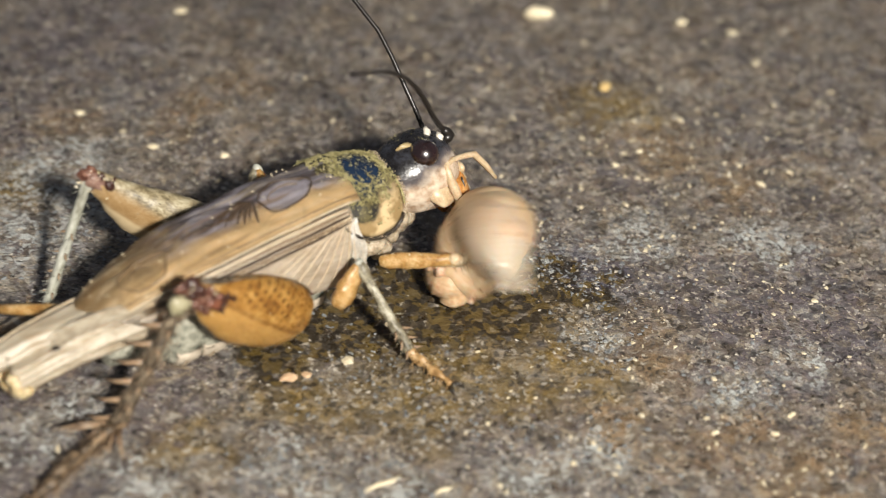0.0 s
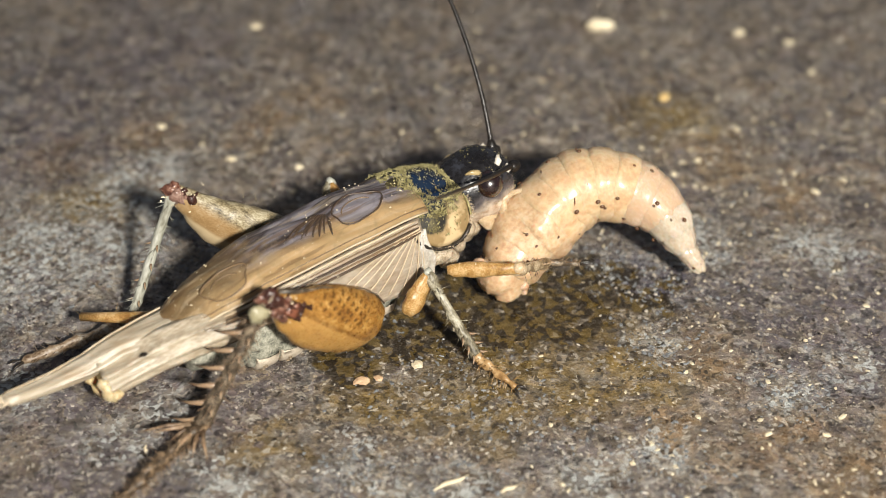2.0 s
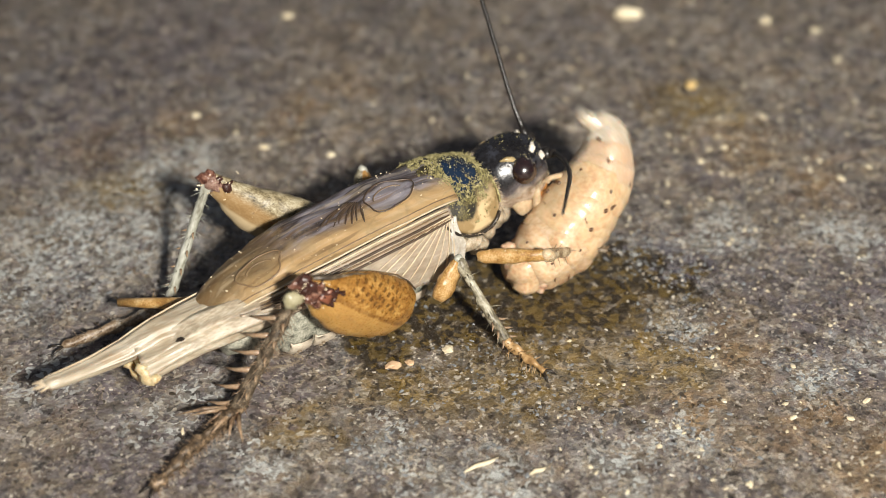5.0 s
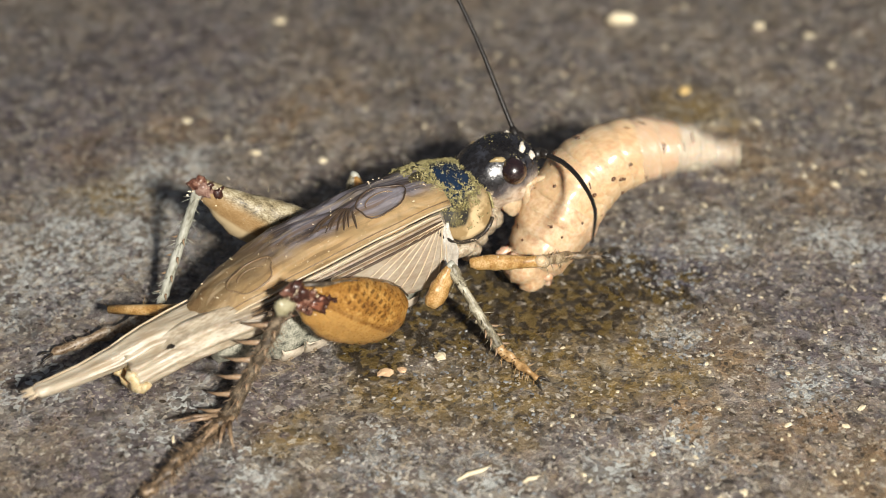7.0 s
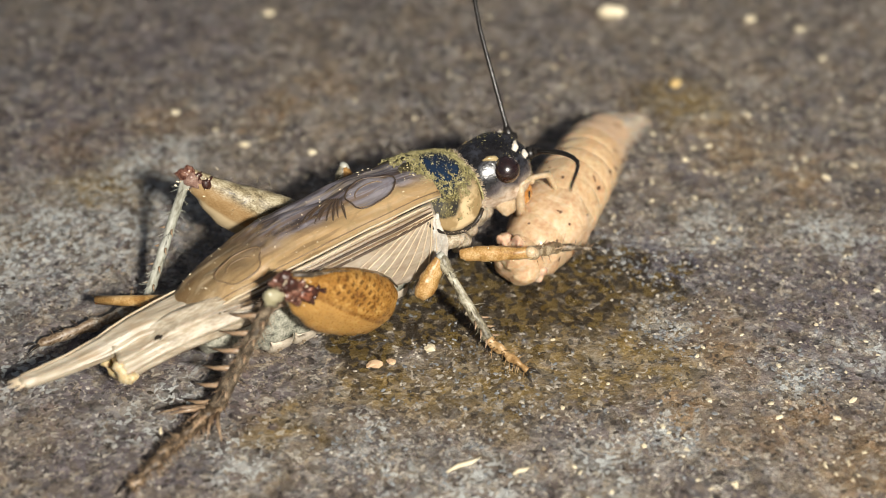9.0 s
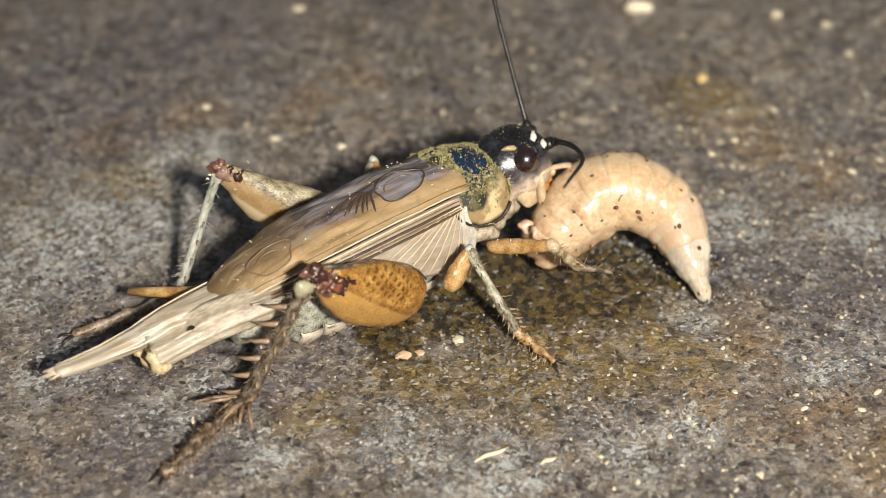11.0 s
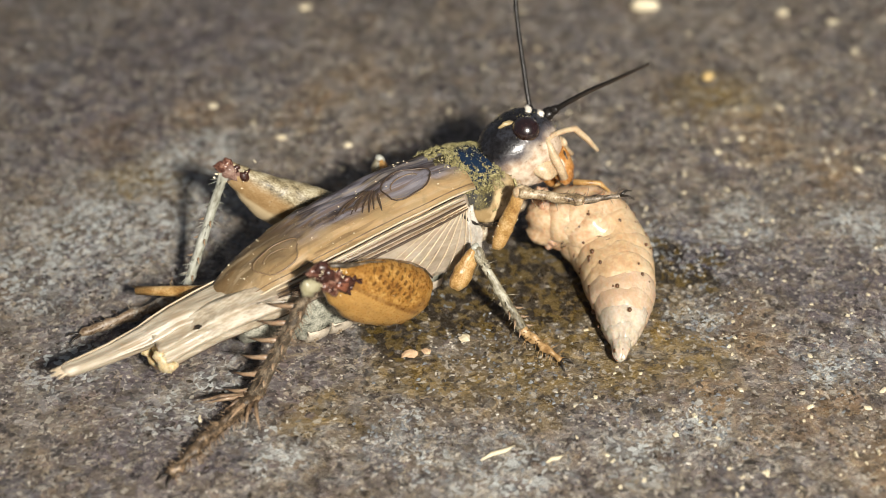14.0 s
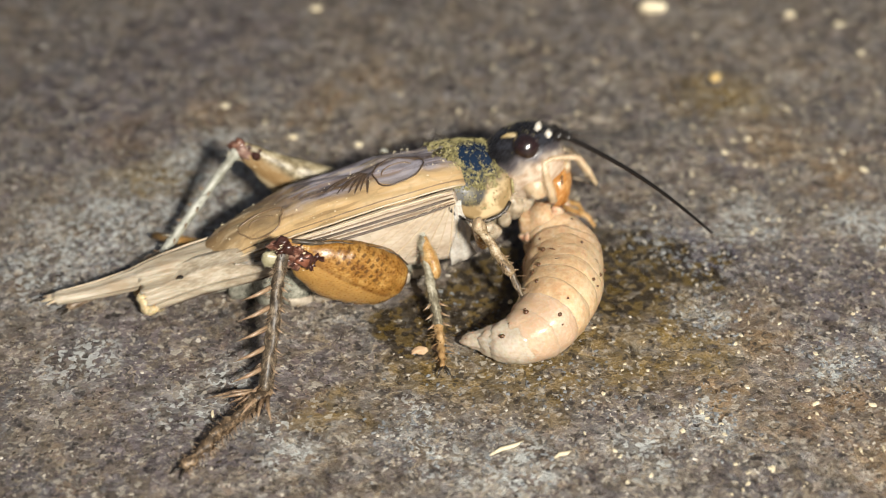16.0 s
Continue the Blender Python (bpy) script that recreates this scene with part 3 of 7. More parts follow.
GRUB_MID = material("grub_rear_skin", [(0.50, 0.34, 0.21), (0.52, 0.365, 0.245), (0.60, 0.455, 0.325)], 1.2, 0.5, 1.0, sss=0.4, coat=0.3, fine=6)
GRUB_RAW = material("chewed_grub_flesh", [(0.44, 0.23, 0.13), (0.57, 0.37, 0.25), (0.65, 0.47, 0.34)], 0.8, 0.22, 0.6, sss=0.3, coat=0.5)
GRUB_SPOT = material("brown_spot", [(0.07, 0.03, 0.015), (0.14, 0.07, 0.03)], 0.3, 0.4, 0.2)
CRUMB_W = material("pale_crumb", [(0.62, 0.52, 0.34), (0.78, 0.70, 0.52)], 0.5, 0.5, 0.5, vary=0.15)
CRUMB_TAN = material("tan_crumb", [(0.46, 0.29, 0.16), (0.66, 0.47, 0.30)], 0.3, 0.6, 0.8)
CRUMB_Y = material("ochre_crumb", [(0.50, 0.33, 0.12), (0.66, 0.50, 0.24)], 0.5, 0.5, 0.5, vary=0.15)
GRIT = material("pale_grit", [(0.22, 0.19, 0.15), (0.38, 0.34, 0.28), (0.58, 0.54, 0.47)], 0.8, 0.4, 0.3)
GRIT_BLUE = material("grey_flake", [(0.10, 0.105, 0.11), (0.26, 0.275, 0.285)], 0.6, 0.4, 0.4)
GRIT_DARK = material("dark_grit", [(0.02, 0.017, 0.014), (0.06, 0.045, 0.03)], 0.8, 0.4, 0.4)

# ---- building helpers (millimetres) ----


def obj(name, bm, mat, parent=None, label="", at=None, smooth=True, extra=()):
    """Links a bmesh drawn in millimetres as one mesh object; at is its pose in its parent's space."""
    bmesh.ops.recalc_face_normals(bm, faces=bm.faces)
    bm.transform(Matrix.Diagonal((MM, MM, MM, 1)))
    me = bpy.data.meshes.new(name)
    bm.to_mesh(me)
    bm.free()
    for k in (mat, *extra):
        me.materials.append(k)
    if smooth:
        me.polygons.foreach_set("use_smooth", [True] * len(me.polygons))
    ob = new(name, me)
    if parent:
        ob.parent = parent
    if at is not None:
        ob.matrix_basis = at
    if label:
        tagged(ob, label)
    return ob


def mm_at(x, y, z, rx=0, ry=0, rz=0):
    return pose(x * MM, y * MM, z * MM, rx, ry, rz)


def loft(bm, rings, caps=True, closed=True):
    vs = [[bm.verts.new(p) for p in r] for r in rings]
    k = len(vs[0])
    for a, b in zip(vs, vs[1:]):
        for i in range(k if closed else k - 1):
            j = (i + 1) % k
            bm.faces.new((a[i], a[j], b[j], b[i]))
    if caps and closed:
        bm.faces.new(vs[0][::-1])
        bm.faces.new(vs[-1])
    return vs


def tube(bm, pts, radii, n=8, flat=1.0, up=(0, 0, 1)):
    """A tapered tube along pts; flat squeezes it along its side."""
    pts = [Vector(p) for p in pts]
    rings, side = [], None
    for i, p in enumerate(pts):
        d = (pts[min(i + 1, len(pts) - 1)] - pts[max(i - 1, 0)]).normalized()
        if side is None:
            side = d.cross(Vector(up))
            if side.length < 1e-4:
                side = d.cross(Vector((0, 1, 0)))
        side = (side - d * side.dot(d)).normalized()
        top = side.cross(d)
        rings.append([p + (side * math.cos(a) * flat + top * math.sin(a)) * radii[i] for a in [2 * math.pi * k / n for k in range(n)]])
    return loft(bm, rings)


def ball(bm, c, r, turn=None, seg=16):
    m = Matrix.Translation(c) @ (turn or Matrix()) @ Matrix.Diagonal((*(r if hasattr(r, "__len__") else (r, r, r)), 1))
    return bmesh.ops.create_uvsphere(bm, u_segments=seg, v_segments=max(6, seg * 2 // 3), radius=1, matrix=m)["verts"]


def roughen(bm, amp, size, seed=0.0):
    bm.normal_update()
    for v in bm.verts:
        v.co += v.normal * amp * noise.noise(v.co / size + Vector((seed, seed * 1.7, 3.1)))


def aim(a, b, up=(0, 0, 1)):
    """The pose at a, in metres, whose x axis points to b; a and b in millimetres."""
    a, b = Vector(a), Vector(b)
    x = (b - a).normalized()
    y = Vector(up).cross(x)
    if y.length < 1e-3:
        y = Vector((0, 1, 0)).cross(x)
    y.normalize()
    z = x.cross(y)
    m = Matrix((x, y, z)).transposed().to_4x4()
    m.translation = a * MM
    return m


def lerp_table(x, xs, ys):
    return float(np.interp(x, xs, ys))


def flake(bm, c, r, seed, thick=0.35, slot=0):
    """A small broken chip with uneven edges."""
    rnd = random.Random(seed)
    n = rnd.choice((5, 6, 7))
    turn = Euler((rnd.uniform(-0.3, 0.3), rnd.uniform(-0.3, 0.3), rnd.uniform(0, 6.3))).to_matrix()
    lo, hi = [], []
    sx = rnd.uniform(0.62, 1.6)
    for k in range(n):
        a = 2 * math.pi * (k + rnd.uniform(-0.25, 0.25)) / n
        q = rnd.uniform(0.6, 1.2) * r
        p = Vector((math.cos(a) * q * sx, math.sin(a) * q / sx, 0))
        lo.append(Vector(c) + turn @ (p + Vector((0, 0, -r * 0.2))))
        hi.append(Vector(c) + turn @ (p * rnd.uniform(0.6, 0.85) + Vector((0, 0, r * thick * rnd.uniform(0.7, 1.2)))))
    vs = loft(bm, [lo, hi], caps=False)
    f = bm.faces.new(vs[1])
    for q in bm.faces[-(n + 1):] if slot else ():
        q.material_index = slot
    return f


# ---- ground ----


def relief(x, y):
    p = Vector((x * 0.045, y * 0.045, 0.3))
    far = 1.0 if max(abs(x), abs(y)) < 90 else 0.0
    return far * (0.22 * noise.noise(p) + 0.10 * noise.noise(Vector((x * 0.35, y * 0.35, 2.0))) + 0.05 * noise.noise(Vector((x * 1.3, y * 1.3, 5.0))) + 0.035 * noise.noise(Vector((x * 3.2, y * 3.2, 1.0)))) - 0.12


def build_ground():
    fine = np.arange(-36, 36.01, 0.2)
    wide = [-1200, -600, -300, -120, -80, -55, -44]
    xs = np.array(wide + list(fine) + [-w for w in wide[::-1]])
    ys = np.array(wide + list(np.arange(-28, 44.01, 0.2)) + [50, 60, 90, 130, 300, 600, 1200])
    verts = [(x * MM, y * MM, relief(x, y) * MM) for y in ys for x in xs]
    w = len(xs)
    faces = [(j * w + i, j * w + i + 1, (j + 1) * w + i + 1, (j + 1) * w + i) for j in range(len(ys) - 1) for i in range(w - 1)]
    me = bpy.data.meshes.new("ground")
    me.from_pydata(verts, [], faces)
    me.materials.append(GROUND)
    me.polygons.foreach_set("use_smooth", [True] * len(me.polygons))
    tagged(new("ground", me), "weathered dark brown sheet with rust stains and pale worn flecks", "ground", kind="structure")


build_ground()


def build_grit():
    rnd = random.Random(5)
    for name, mat, count, lo, hi, label in (
        ("pale_grit", GRIT, 2600, 0.03, 0.16, "tiny pale grit scattered over the dark ground"),
        ("pale_chips", CRUMB_W, 170, 0.08, 0.24, "small pale chips scattered on the far ground"),
        ("white_flecks", CRUMB_W, 340, 0.05, 0.19, "small white flecks scattered on the worn ground"),
        ("grey_flakes", GRIT_BLUE, 1500, 0.05, 0.17, "tiny blue-grey worn flakes on the dark ground"),
        ("dark_grit", GRIT_DARK, 1500, 0.05, 0.18, "tiny dark brown grit on the ground"),
    ):
        bm = bmesh.new()
        spots = [(-24, 3, 5), (-16, 3.7, 3), (-4, -16, 3), (13.6, -6.2, 2), (21, -10, 2.5), (13, -15.4, 3), (11.5, 0.5, 3.5), (18, 3, 5), (2, -18, 4), (14, -1, 3), (0, -9, 4), (5, -12, 4)]
        for k in range(count):
            if name == "grey_flakes" or (name == "pale_grit" and rnd.random() < 0.25):
                sx, sy, sr = rnd.choice(spots)
                x, y = rnd.gauss(sx, sr * 0.6), rnd.gauss(sy, sr * 0.6)
            elif name == "white_flecks":
                x, y = rnd.triangular(2, 34, 20), rnd.uniform(-21, 17)
            elif name == "pale_chips":
                x, y = rnd.triangular(-22, 36, 24), rnd.triangular(2, 36, 14)
            else:
                y = rnd.uniform(-24, 38)
                x = rnd.uniform(-34, 34)
            if "dark" not in name and ((x - 6) / 7.0) ** 2 + ((y + 3.2) / 3.0) ** 2 < 1 and rnd.random() < 0.85:
                continue
            r = lo + (hi - lo) * rnd.random() ** 2.5
            flake(bm, (x, y, relief(x, y) + r * 0.12), r, rnd.random(), 0.4)
        tagged(obj(name, bm, mat, smooth=False), label, "grit", kind="stuff")


build_grit()


def build_crumb(x, y, r, mat, label, name="crumb", squash=1.0, turn=0.0, group="crumbs on the ground"):
    bm = bmesh.new()
    if name == "crumb":
        rnd = random.Random(int(1000 * (x + y * 3)))
        n = 9
        rims = []
        for z, q in ((-0.3, 0.8), (-0.1, 1.0), (0.12, 0.85), (0.24, 0.5)):
            rims.append([Vector((r * q * e * math.cos(2 * math.pi * k / n), r * q * e * squash * math.sin(2 * math.pi * k / n), r * (z + rnd.uniform(-0.06, 0.06)))) for k, e in enumerate([rnd.uniform(0.6, 1.25) for _ in range(n)])])
        loft(bm, rims)
    else:
        for v in ball(bm, (0, 0, 0), (r, r * squash, r * 0.5), seg=14):
            v.co *= 1 + 0.25 * noise.noise(v.co * (1.3 / r) + Vector((x * 3.1, y * 2.3, 0)))
    tagged(obj(name, bm, mat, at=mm_at(x, y, relief(x, y) + r * 0.32, rz=turn), smooth=False), label, "crumb", group)


build_crumb(13.0, 29.4, 1.1, CRUMB_W, "smooth pale cream seed lying on the ground", "seed", 0.45, 0)
build_crumb(16.8, 20.0, 0.55, CRUMB_Y, "small yellow grain lying on the ground", "grain", 0.8, 60)
build_crumb(-0.6, -7.7, 0.42, CRUMB_W, "pale yellow crumb beside the cricket", squash=0.75, turn=40)
build_crumb(-3.8, -9.0, 0.50, CRUMB_TAN, "flat orange-tan crumb beside the cricket", squash=0.7, turn=20)
build_crumb(-2.85, -8.75, 0.28, CRUMB_TAN, "small orange-tan crumb beside the cricket")
for cx, cy, cr, cq in ((-8.7, 11.8, 0.34, 0.8), (-13.3, 12.7, 0.36, 0.8), (25.7, 9.2, 0.4, 0.5), (19.0, -13.3, 0.24, 0.7), (23.4, -11.9, 0.3, 0.5), (15.8, -18.4, 0.26, 0.9), (18.7, -12.2, 0.2, 0.8), (22.2, -13.4, 0.25, 0.6), (11.2, -15.5, 0.2, 0.9), (13.4, -14.9, 0.16, 0.7)):
    build_crumb(cx, cy, cr, CRUMB_W, "tiny pale crumb on the dark ground", squash=cq, turn=cx * 40)
for cx, cy, cr, cq in ((21.5, 16.3, 0.33, 0.6), (-18.5, 16.4, 0.4, 0.7), (-13.0, 29.5, 0.5, 0.6), (26.7, -2.4, 0.22, 0.8), (16.5, 11.0, 0.3, 0.7), (18.3, 12.7, 0.26, 0.8), (-15.5, -14.5, 0.3, 0.4), (4.4, 10.5, 0.4, 0.6), (23.5, 29.0, 0.5, 0.7), (27.0, 27.5, 0.45, 0.7), (28.0, 23.5, 0.4, 0.6),
                       (6.9, -12.5, 0.18, 0.8), (15.0, -8.3, 0.18, 0.7), (1.6, -4.6, 0.2, 0.8), (24.6, -16.2, 0.2, 0.7), (9.6, -10.6, 0.14, 0.8)):
    build_crumb(cx, cy, cr, CRUMB_W, "tiny pale crumb on the dark ground", squash=cq, turn=cx * 40)


def build_sliver(x, y, length, turn):
    bm = bmesh.new()
    tube(bm, [(-length / 2, 0, 0), (-length / 6, 0.08, 0.05), (length / 5, -0.02, 0.05), (length / 2, 0.1, 0)], [0.06, 0.14, 0.13, 0.04], 6, 1.0)
    tagged(obj("straw_sliver", bm, CRUMB_W, at=mm_at(x, y, relief(x, y) + 0.08, rz=turn)), "thin pale straw sliver lying on the ground", "straw", "slivers on the ground")


build_sliver(1.3, -16.9, 2.2, 28)
build_sliver(4.4, -17.4, 1.1, 26)

# ---- cricket ----
HEADING = 31.0
ORIGIN = Vector((-0.47, -0.53, 0.0))
cricket = new("cricket")
cricket.matrix_basis = mm_at(*ORIGIN, rz=HEADING)
tagged(cricket, "brown winged cricket with amber thighs feeding on a grub", "cricket")


MOST_U = [0, 0.1, 0.2, 0.4, 0.6, 0.8, 0.9, 1]
MOST_A = [62, 74, 80, 85, 85, 80, 73, 58]


def saddle_point(u, w, lift=0.0):
    """A point of the saddle; u from its rear to its front edge, w from -1 to 1 across the back."""
    most = lerp_table(u, MOST_U, MOST_A)
    a = radians(most * w)
    r = 3.30 - 0.28 * (2 * u - 1) ** 2 + lift
    x = -2.35 + 4.0 * u
    side = math.sin(min(1.0, abs(a) / 1.5) * math.pi)
    x += 0.30 * side * u ** 3 - 0.22 * math.cos(a) * (1 - u) ** 2 + 0.10 * math.cos(a) * u ** 3
    return Vector((x, r * math.sin(a) * 0.98, 0.42 - 0.75 * u + r * math.cos(a)))


def build_pronotum():
    at = (0.1, 0, 5.0)
    bm = bmesh.new()
    loft(bm, [[saddle_point(i / 20, -1 + k / 18, -0.2 if i in (0, 20) else 0) for k in range(37)] for i in range(21)], closed=False)
    bmesh.ops.recalc_face_normals(bm, faces=bm.faces[:])
    bmesh.ops.solidify(bm, geom=bm.faces[:], thickness=0.18)
    roughen(bm, 0.10, 0.9)
    p = obj("pronotum", bm, SADDLE, cricket, "black saddle with cream margins dusted with yellow pollen", mm_at(*at))
    for u, r, mat in ((1.0, 0.075, POLLEN), (0.0, 0.07, VEIN_DARK)):
        bm = bmesh.new()
        tube(bm, [saddle_point(u, -1 + k / 15, -0.12) for k in range(31)], [r] * 31, 6)
        obj("rim", bm, mat, p, "thin raised edge")
    for s in (-1, 1):
        bm = bmesh.new()
        tube(bm, [saddle_point(0.03 + 0.92 * j / 18, s * 1.02, 0.06) for j in range(19)], [0.13] * 19, 6)
        obj("lower_edge", bm, CLAW, p, "dark lower edge of the saddle")
    rnd = random.Random(11)
    bm = bmesh.new()
    for k in range(12500):
        u, w = rnd.random(), rnd.uniform(-0.86, 0.85)
        n1 = noise.noise(Vector((u * 4, w * 3.2, 4)))
        n2 = noise.noise(Vector((u * 13, w * 11, 1)))
        heart = ((u - 0.62) / 0.28) ** 2 + ((w + 0.08) / 0.34) ** 2
        clump = 0.35 + 0.5 * math.exp(-((heart - 1.4) / 0.8) ** 2) + 0.5 * n1 + 0.9 * n2
        if w < -0.62 or (u > 0.80 and w < -0.48):
            clump -= 0.55
        elif w < -0.25:
            clump += 0.22
        if heart < 0.75:
            clump -= 0.7
        if clump < 0.42 and rnd.random() < 0.93:
            continue
        s = 0.013 + 0.045 * rnd.random() ** 3
        q = saddle_point(u, w, 0.06 + 0.06 * max(0.0, n2))
        if rnd.random() < 0.06:
            d = Vector((rnd.uniform(-1, 1), rnd.uniform(-1, 1), rnd.uniform(-0.3, 1))).normalized() * rnd.uniform(0.1, 0.28)
            tube(bm, [q, q + d], [0.02, 0.01], 4)
        else:
            flake(bm, q, s, rnd.random(), 1.5)
    fringe = bmesh.new()
    for k in range(230):
        w = rnd.uniform(-1, 0.9)
        q = saddle_point(1.0, w, -0.1)
        d = Vector((rnd.uniform(0.3, 1), 0.5 * math.sin(w * 1.4) + rnd.uniform(-0.4, 0.4), 0.5 * math.cos(w * 1.4) + rnd.uniform(-0.3, 0.4))).normalized()
        tube(fringe, [q, q + d * rnd.uniform(0.12, 0.34)], [0.022, 0.008], 3)
    for k in range(130):
        q = saddle_point(rnd.uniform(0.25, 1.0), -1.0, 0.0)
        d = Vector((rnd.uniform(-0.3, 0.8), -0.7, rnd.uniform(-0.9, 0.1))).normalized()
        tube(fringe, [q, q + d * rnd.uniform(0.12, 0.3)], [0.022, 0.008], 3)
    tagged(obj("fringe", fringe, VEIN_PALE, p, "fine pale hairs along the saddle's edge"), kind="stuff")
    tagged(obj("pollen", bm, POLLEN, p, "crusted yellow pollen dust", smooth=False), kind="stuff")
    return p


build_pronotum()


def build_thorax():
    bm = bmesh.new()
    ball(bm, (-1.2, 0, 4.0), (3.6, 2.35, 2.3), seg=20)
    roughen(bm, 0.25, 1.3)
    t = obj("thorax", bm, TIBIA, cricket, "dark brown thorax with cream side plates")
    for x, y, z, r in ((-2.75, -2.65, 3.5, (0.32, 0.3, 1.15)), (-0.9, -2.45, 4.15, (1.5, 0.35, 0.5)), (-1.7, -2.5, 3.2, (0.5, 0.3, 0.7)), (0.5, -2.45, 3.5, (0.65, 0.35, 0.75)), (1.6, -2.0, 4.0, (0.4, 0.35, 0.7)), (2.3, -1.3, 4.3, (0.7, 0.6, 0.9)), (2.9, -0.5, 4.2, (1.0, 1.1, 1.1))):
        bm = bmesh.new()
        ball(bm, (0, 0, 0), r, seg=12)
        roughen(bm, 0.3, 0.7, x)
        obj("side_plate", bm, PLATE, t, at=mm_at(x, y, z, 10, 0, -12))


build_thorax()


def build_abdomen():
    def full(c):
        return math.copysign(abs(c) ** 0.72, c)

    core = None
    for k in range(9):
        x = -4.0 - 1.55 * k
        r = (2.8, 3.0, 3.05, 3.05, 3.1, 3.05, 2.7, 2.0, 1.3)[k]
        zc = 2.85 - 0.01 * k
        bm = bmesh.new()
        rings = [[Vector((dx, r * q * full(math.cos(a)), r * 0.86 * q * full(math.sin(a)))) for a in [2 * math.pi * i / 26 for i in range(26)]] for dx, q in ((-1.1, 0.8), (-0.95, 0.93), (-0.4, 1.0), (0.3, 0.985), (0.85, 0.92), (1.0, 0.8))]
        loft(bm, rings)
        roughen(bm, 0.10, 0.5, k)
        if core is None:
            core = obj("abdomen", bm, BELLY, cricket, "speckled grey-green abdomen with a pale underside", mm_at(x, 0, zc))
            x0, z0 = x, zc
        else:
            obj("abdominal_ring", bm, BELLY, core, at=mm_at(x - x0, 0, zc - z0))
        if k > 5:
            continue
        bm = bmesh.new()
        rings = [[Vector((dx, (r + 0.1) * q * full(math.sin(a)), -(r * 0.86 + 0.06) * q * full(math.cos(a)))) for a in [radians(-79 + 158 * i / 20) for i in range(21)]] for dx, q in ((-0.72, 0.93), (-0.6, 0.99), (0, 1.01), (0.6, 0.99), (0.75, 0.93))]
        loft(bm, rings, closed=False)
        bmesh.ops.solidify(bm, geom=bm.faces[:], thickness=0.12)
        roughen(bm, 0.07, 0.35, k + 9)
        for pa in (-62, -48, 62):
            flake(bm, ((0.3 if pa > -45 else -0.2), (r + 0.14) * full(math.sin(radians(pa))), -(r * 0.86 + 0.1) * full(math.cos(radians(pa)))), 0.16, k + pa, 0.2)
            for f in bm.faces[-10:]:
                f.material_index = 1
        obj("belly_plate", bm, BELLY_PALE, core, "pale pitted belly plate", mm_at(x - x0, 0, zc - z0), extra=(BELLY_PIT,))


build_abdomen()

CROWN_X = [-17.4, -16.6, -15.4, -14.1, -11.5, -8.6, -5.6, -2.2, -0.8]
CROWN_Z = [4.35, 5.0, 5.75, 6.35, 7.25, 7.8, 8.25, 8.42, 8.35]
HALF_X = [-17.4, -17.0, -16.2, -15.0, -12.5, -9.0, -5.0, -0.8]
HALF_Y = [0.25, 0.95, 1.6, 2.15, 2.7, 2.9, 2.85, 2.5]


def back_point(x, v, lift=0.0):
    """A point of the wing cover's upper face; v from -1 at the near fold to 1 at the far edge."""
    h = lerp_table(x, HALF_X, HALF_Y)
    z = lerp_table(x, CROWN_X, CROWN_Z)
    drop = 0.85 if v < 0 else 1.9
    dent = 0.10 * math.sin(x * 1.1 + v * 2) * (1 - v * v)
    return Vector((x, v * h, z - drop * abs(v) ** 2.4 + dent + lift))


def side_point(x, s, lift=0.0):
    """A point of the wing cover's side face; s from 0 at the fold to 1 at its lower edge."""
    top = back_point(x, -1)
    low = lerp_table(x, [-15.5, -12.5, -9.6, -7.0, -5.0, -3.4, -2.5, -1.4], [5.6, 5.0, 4.3, 3.6, 3.2, 3.0, 2.9, 3.2])
    bulge = 0.75 * math.sin(min(1.0, s * 1.15) * math.pi * 0.62) + lift
    return Vector((x + s * lerp_table(x, [-8.0, -4.5, -1.4], [-0.35, 0.1, 0.6]), top.y - bulge, top.z + (low - top.z) * s))


def vein(parent, pts, r, mat, name="vein"):
    bm = bmesh.new()
    n = len(pts)
    tube(bm, pts, [r * (0.55 if k in (0, n - 1) else 1) for k in range(n)], 6)
    return obj(name, bm, mat, parent)


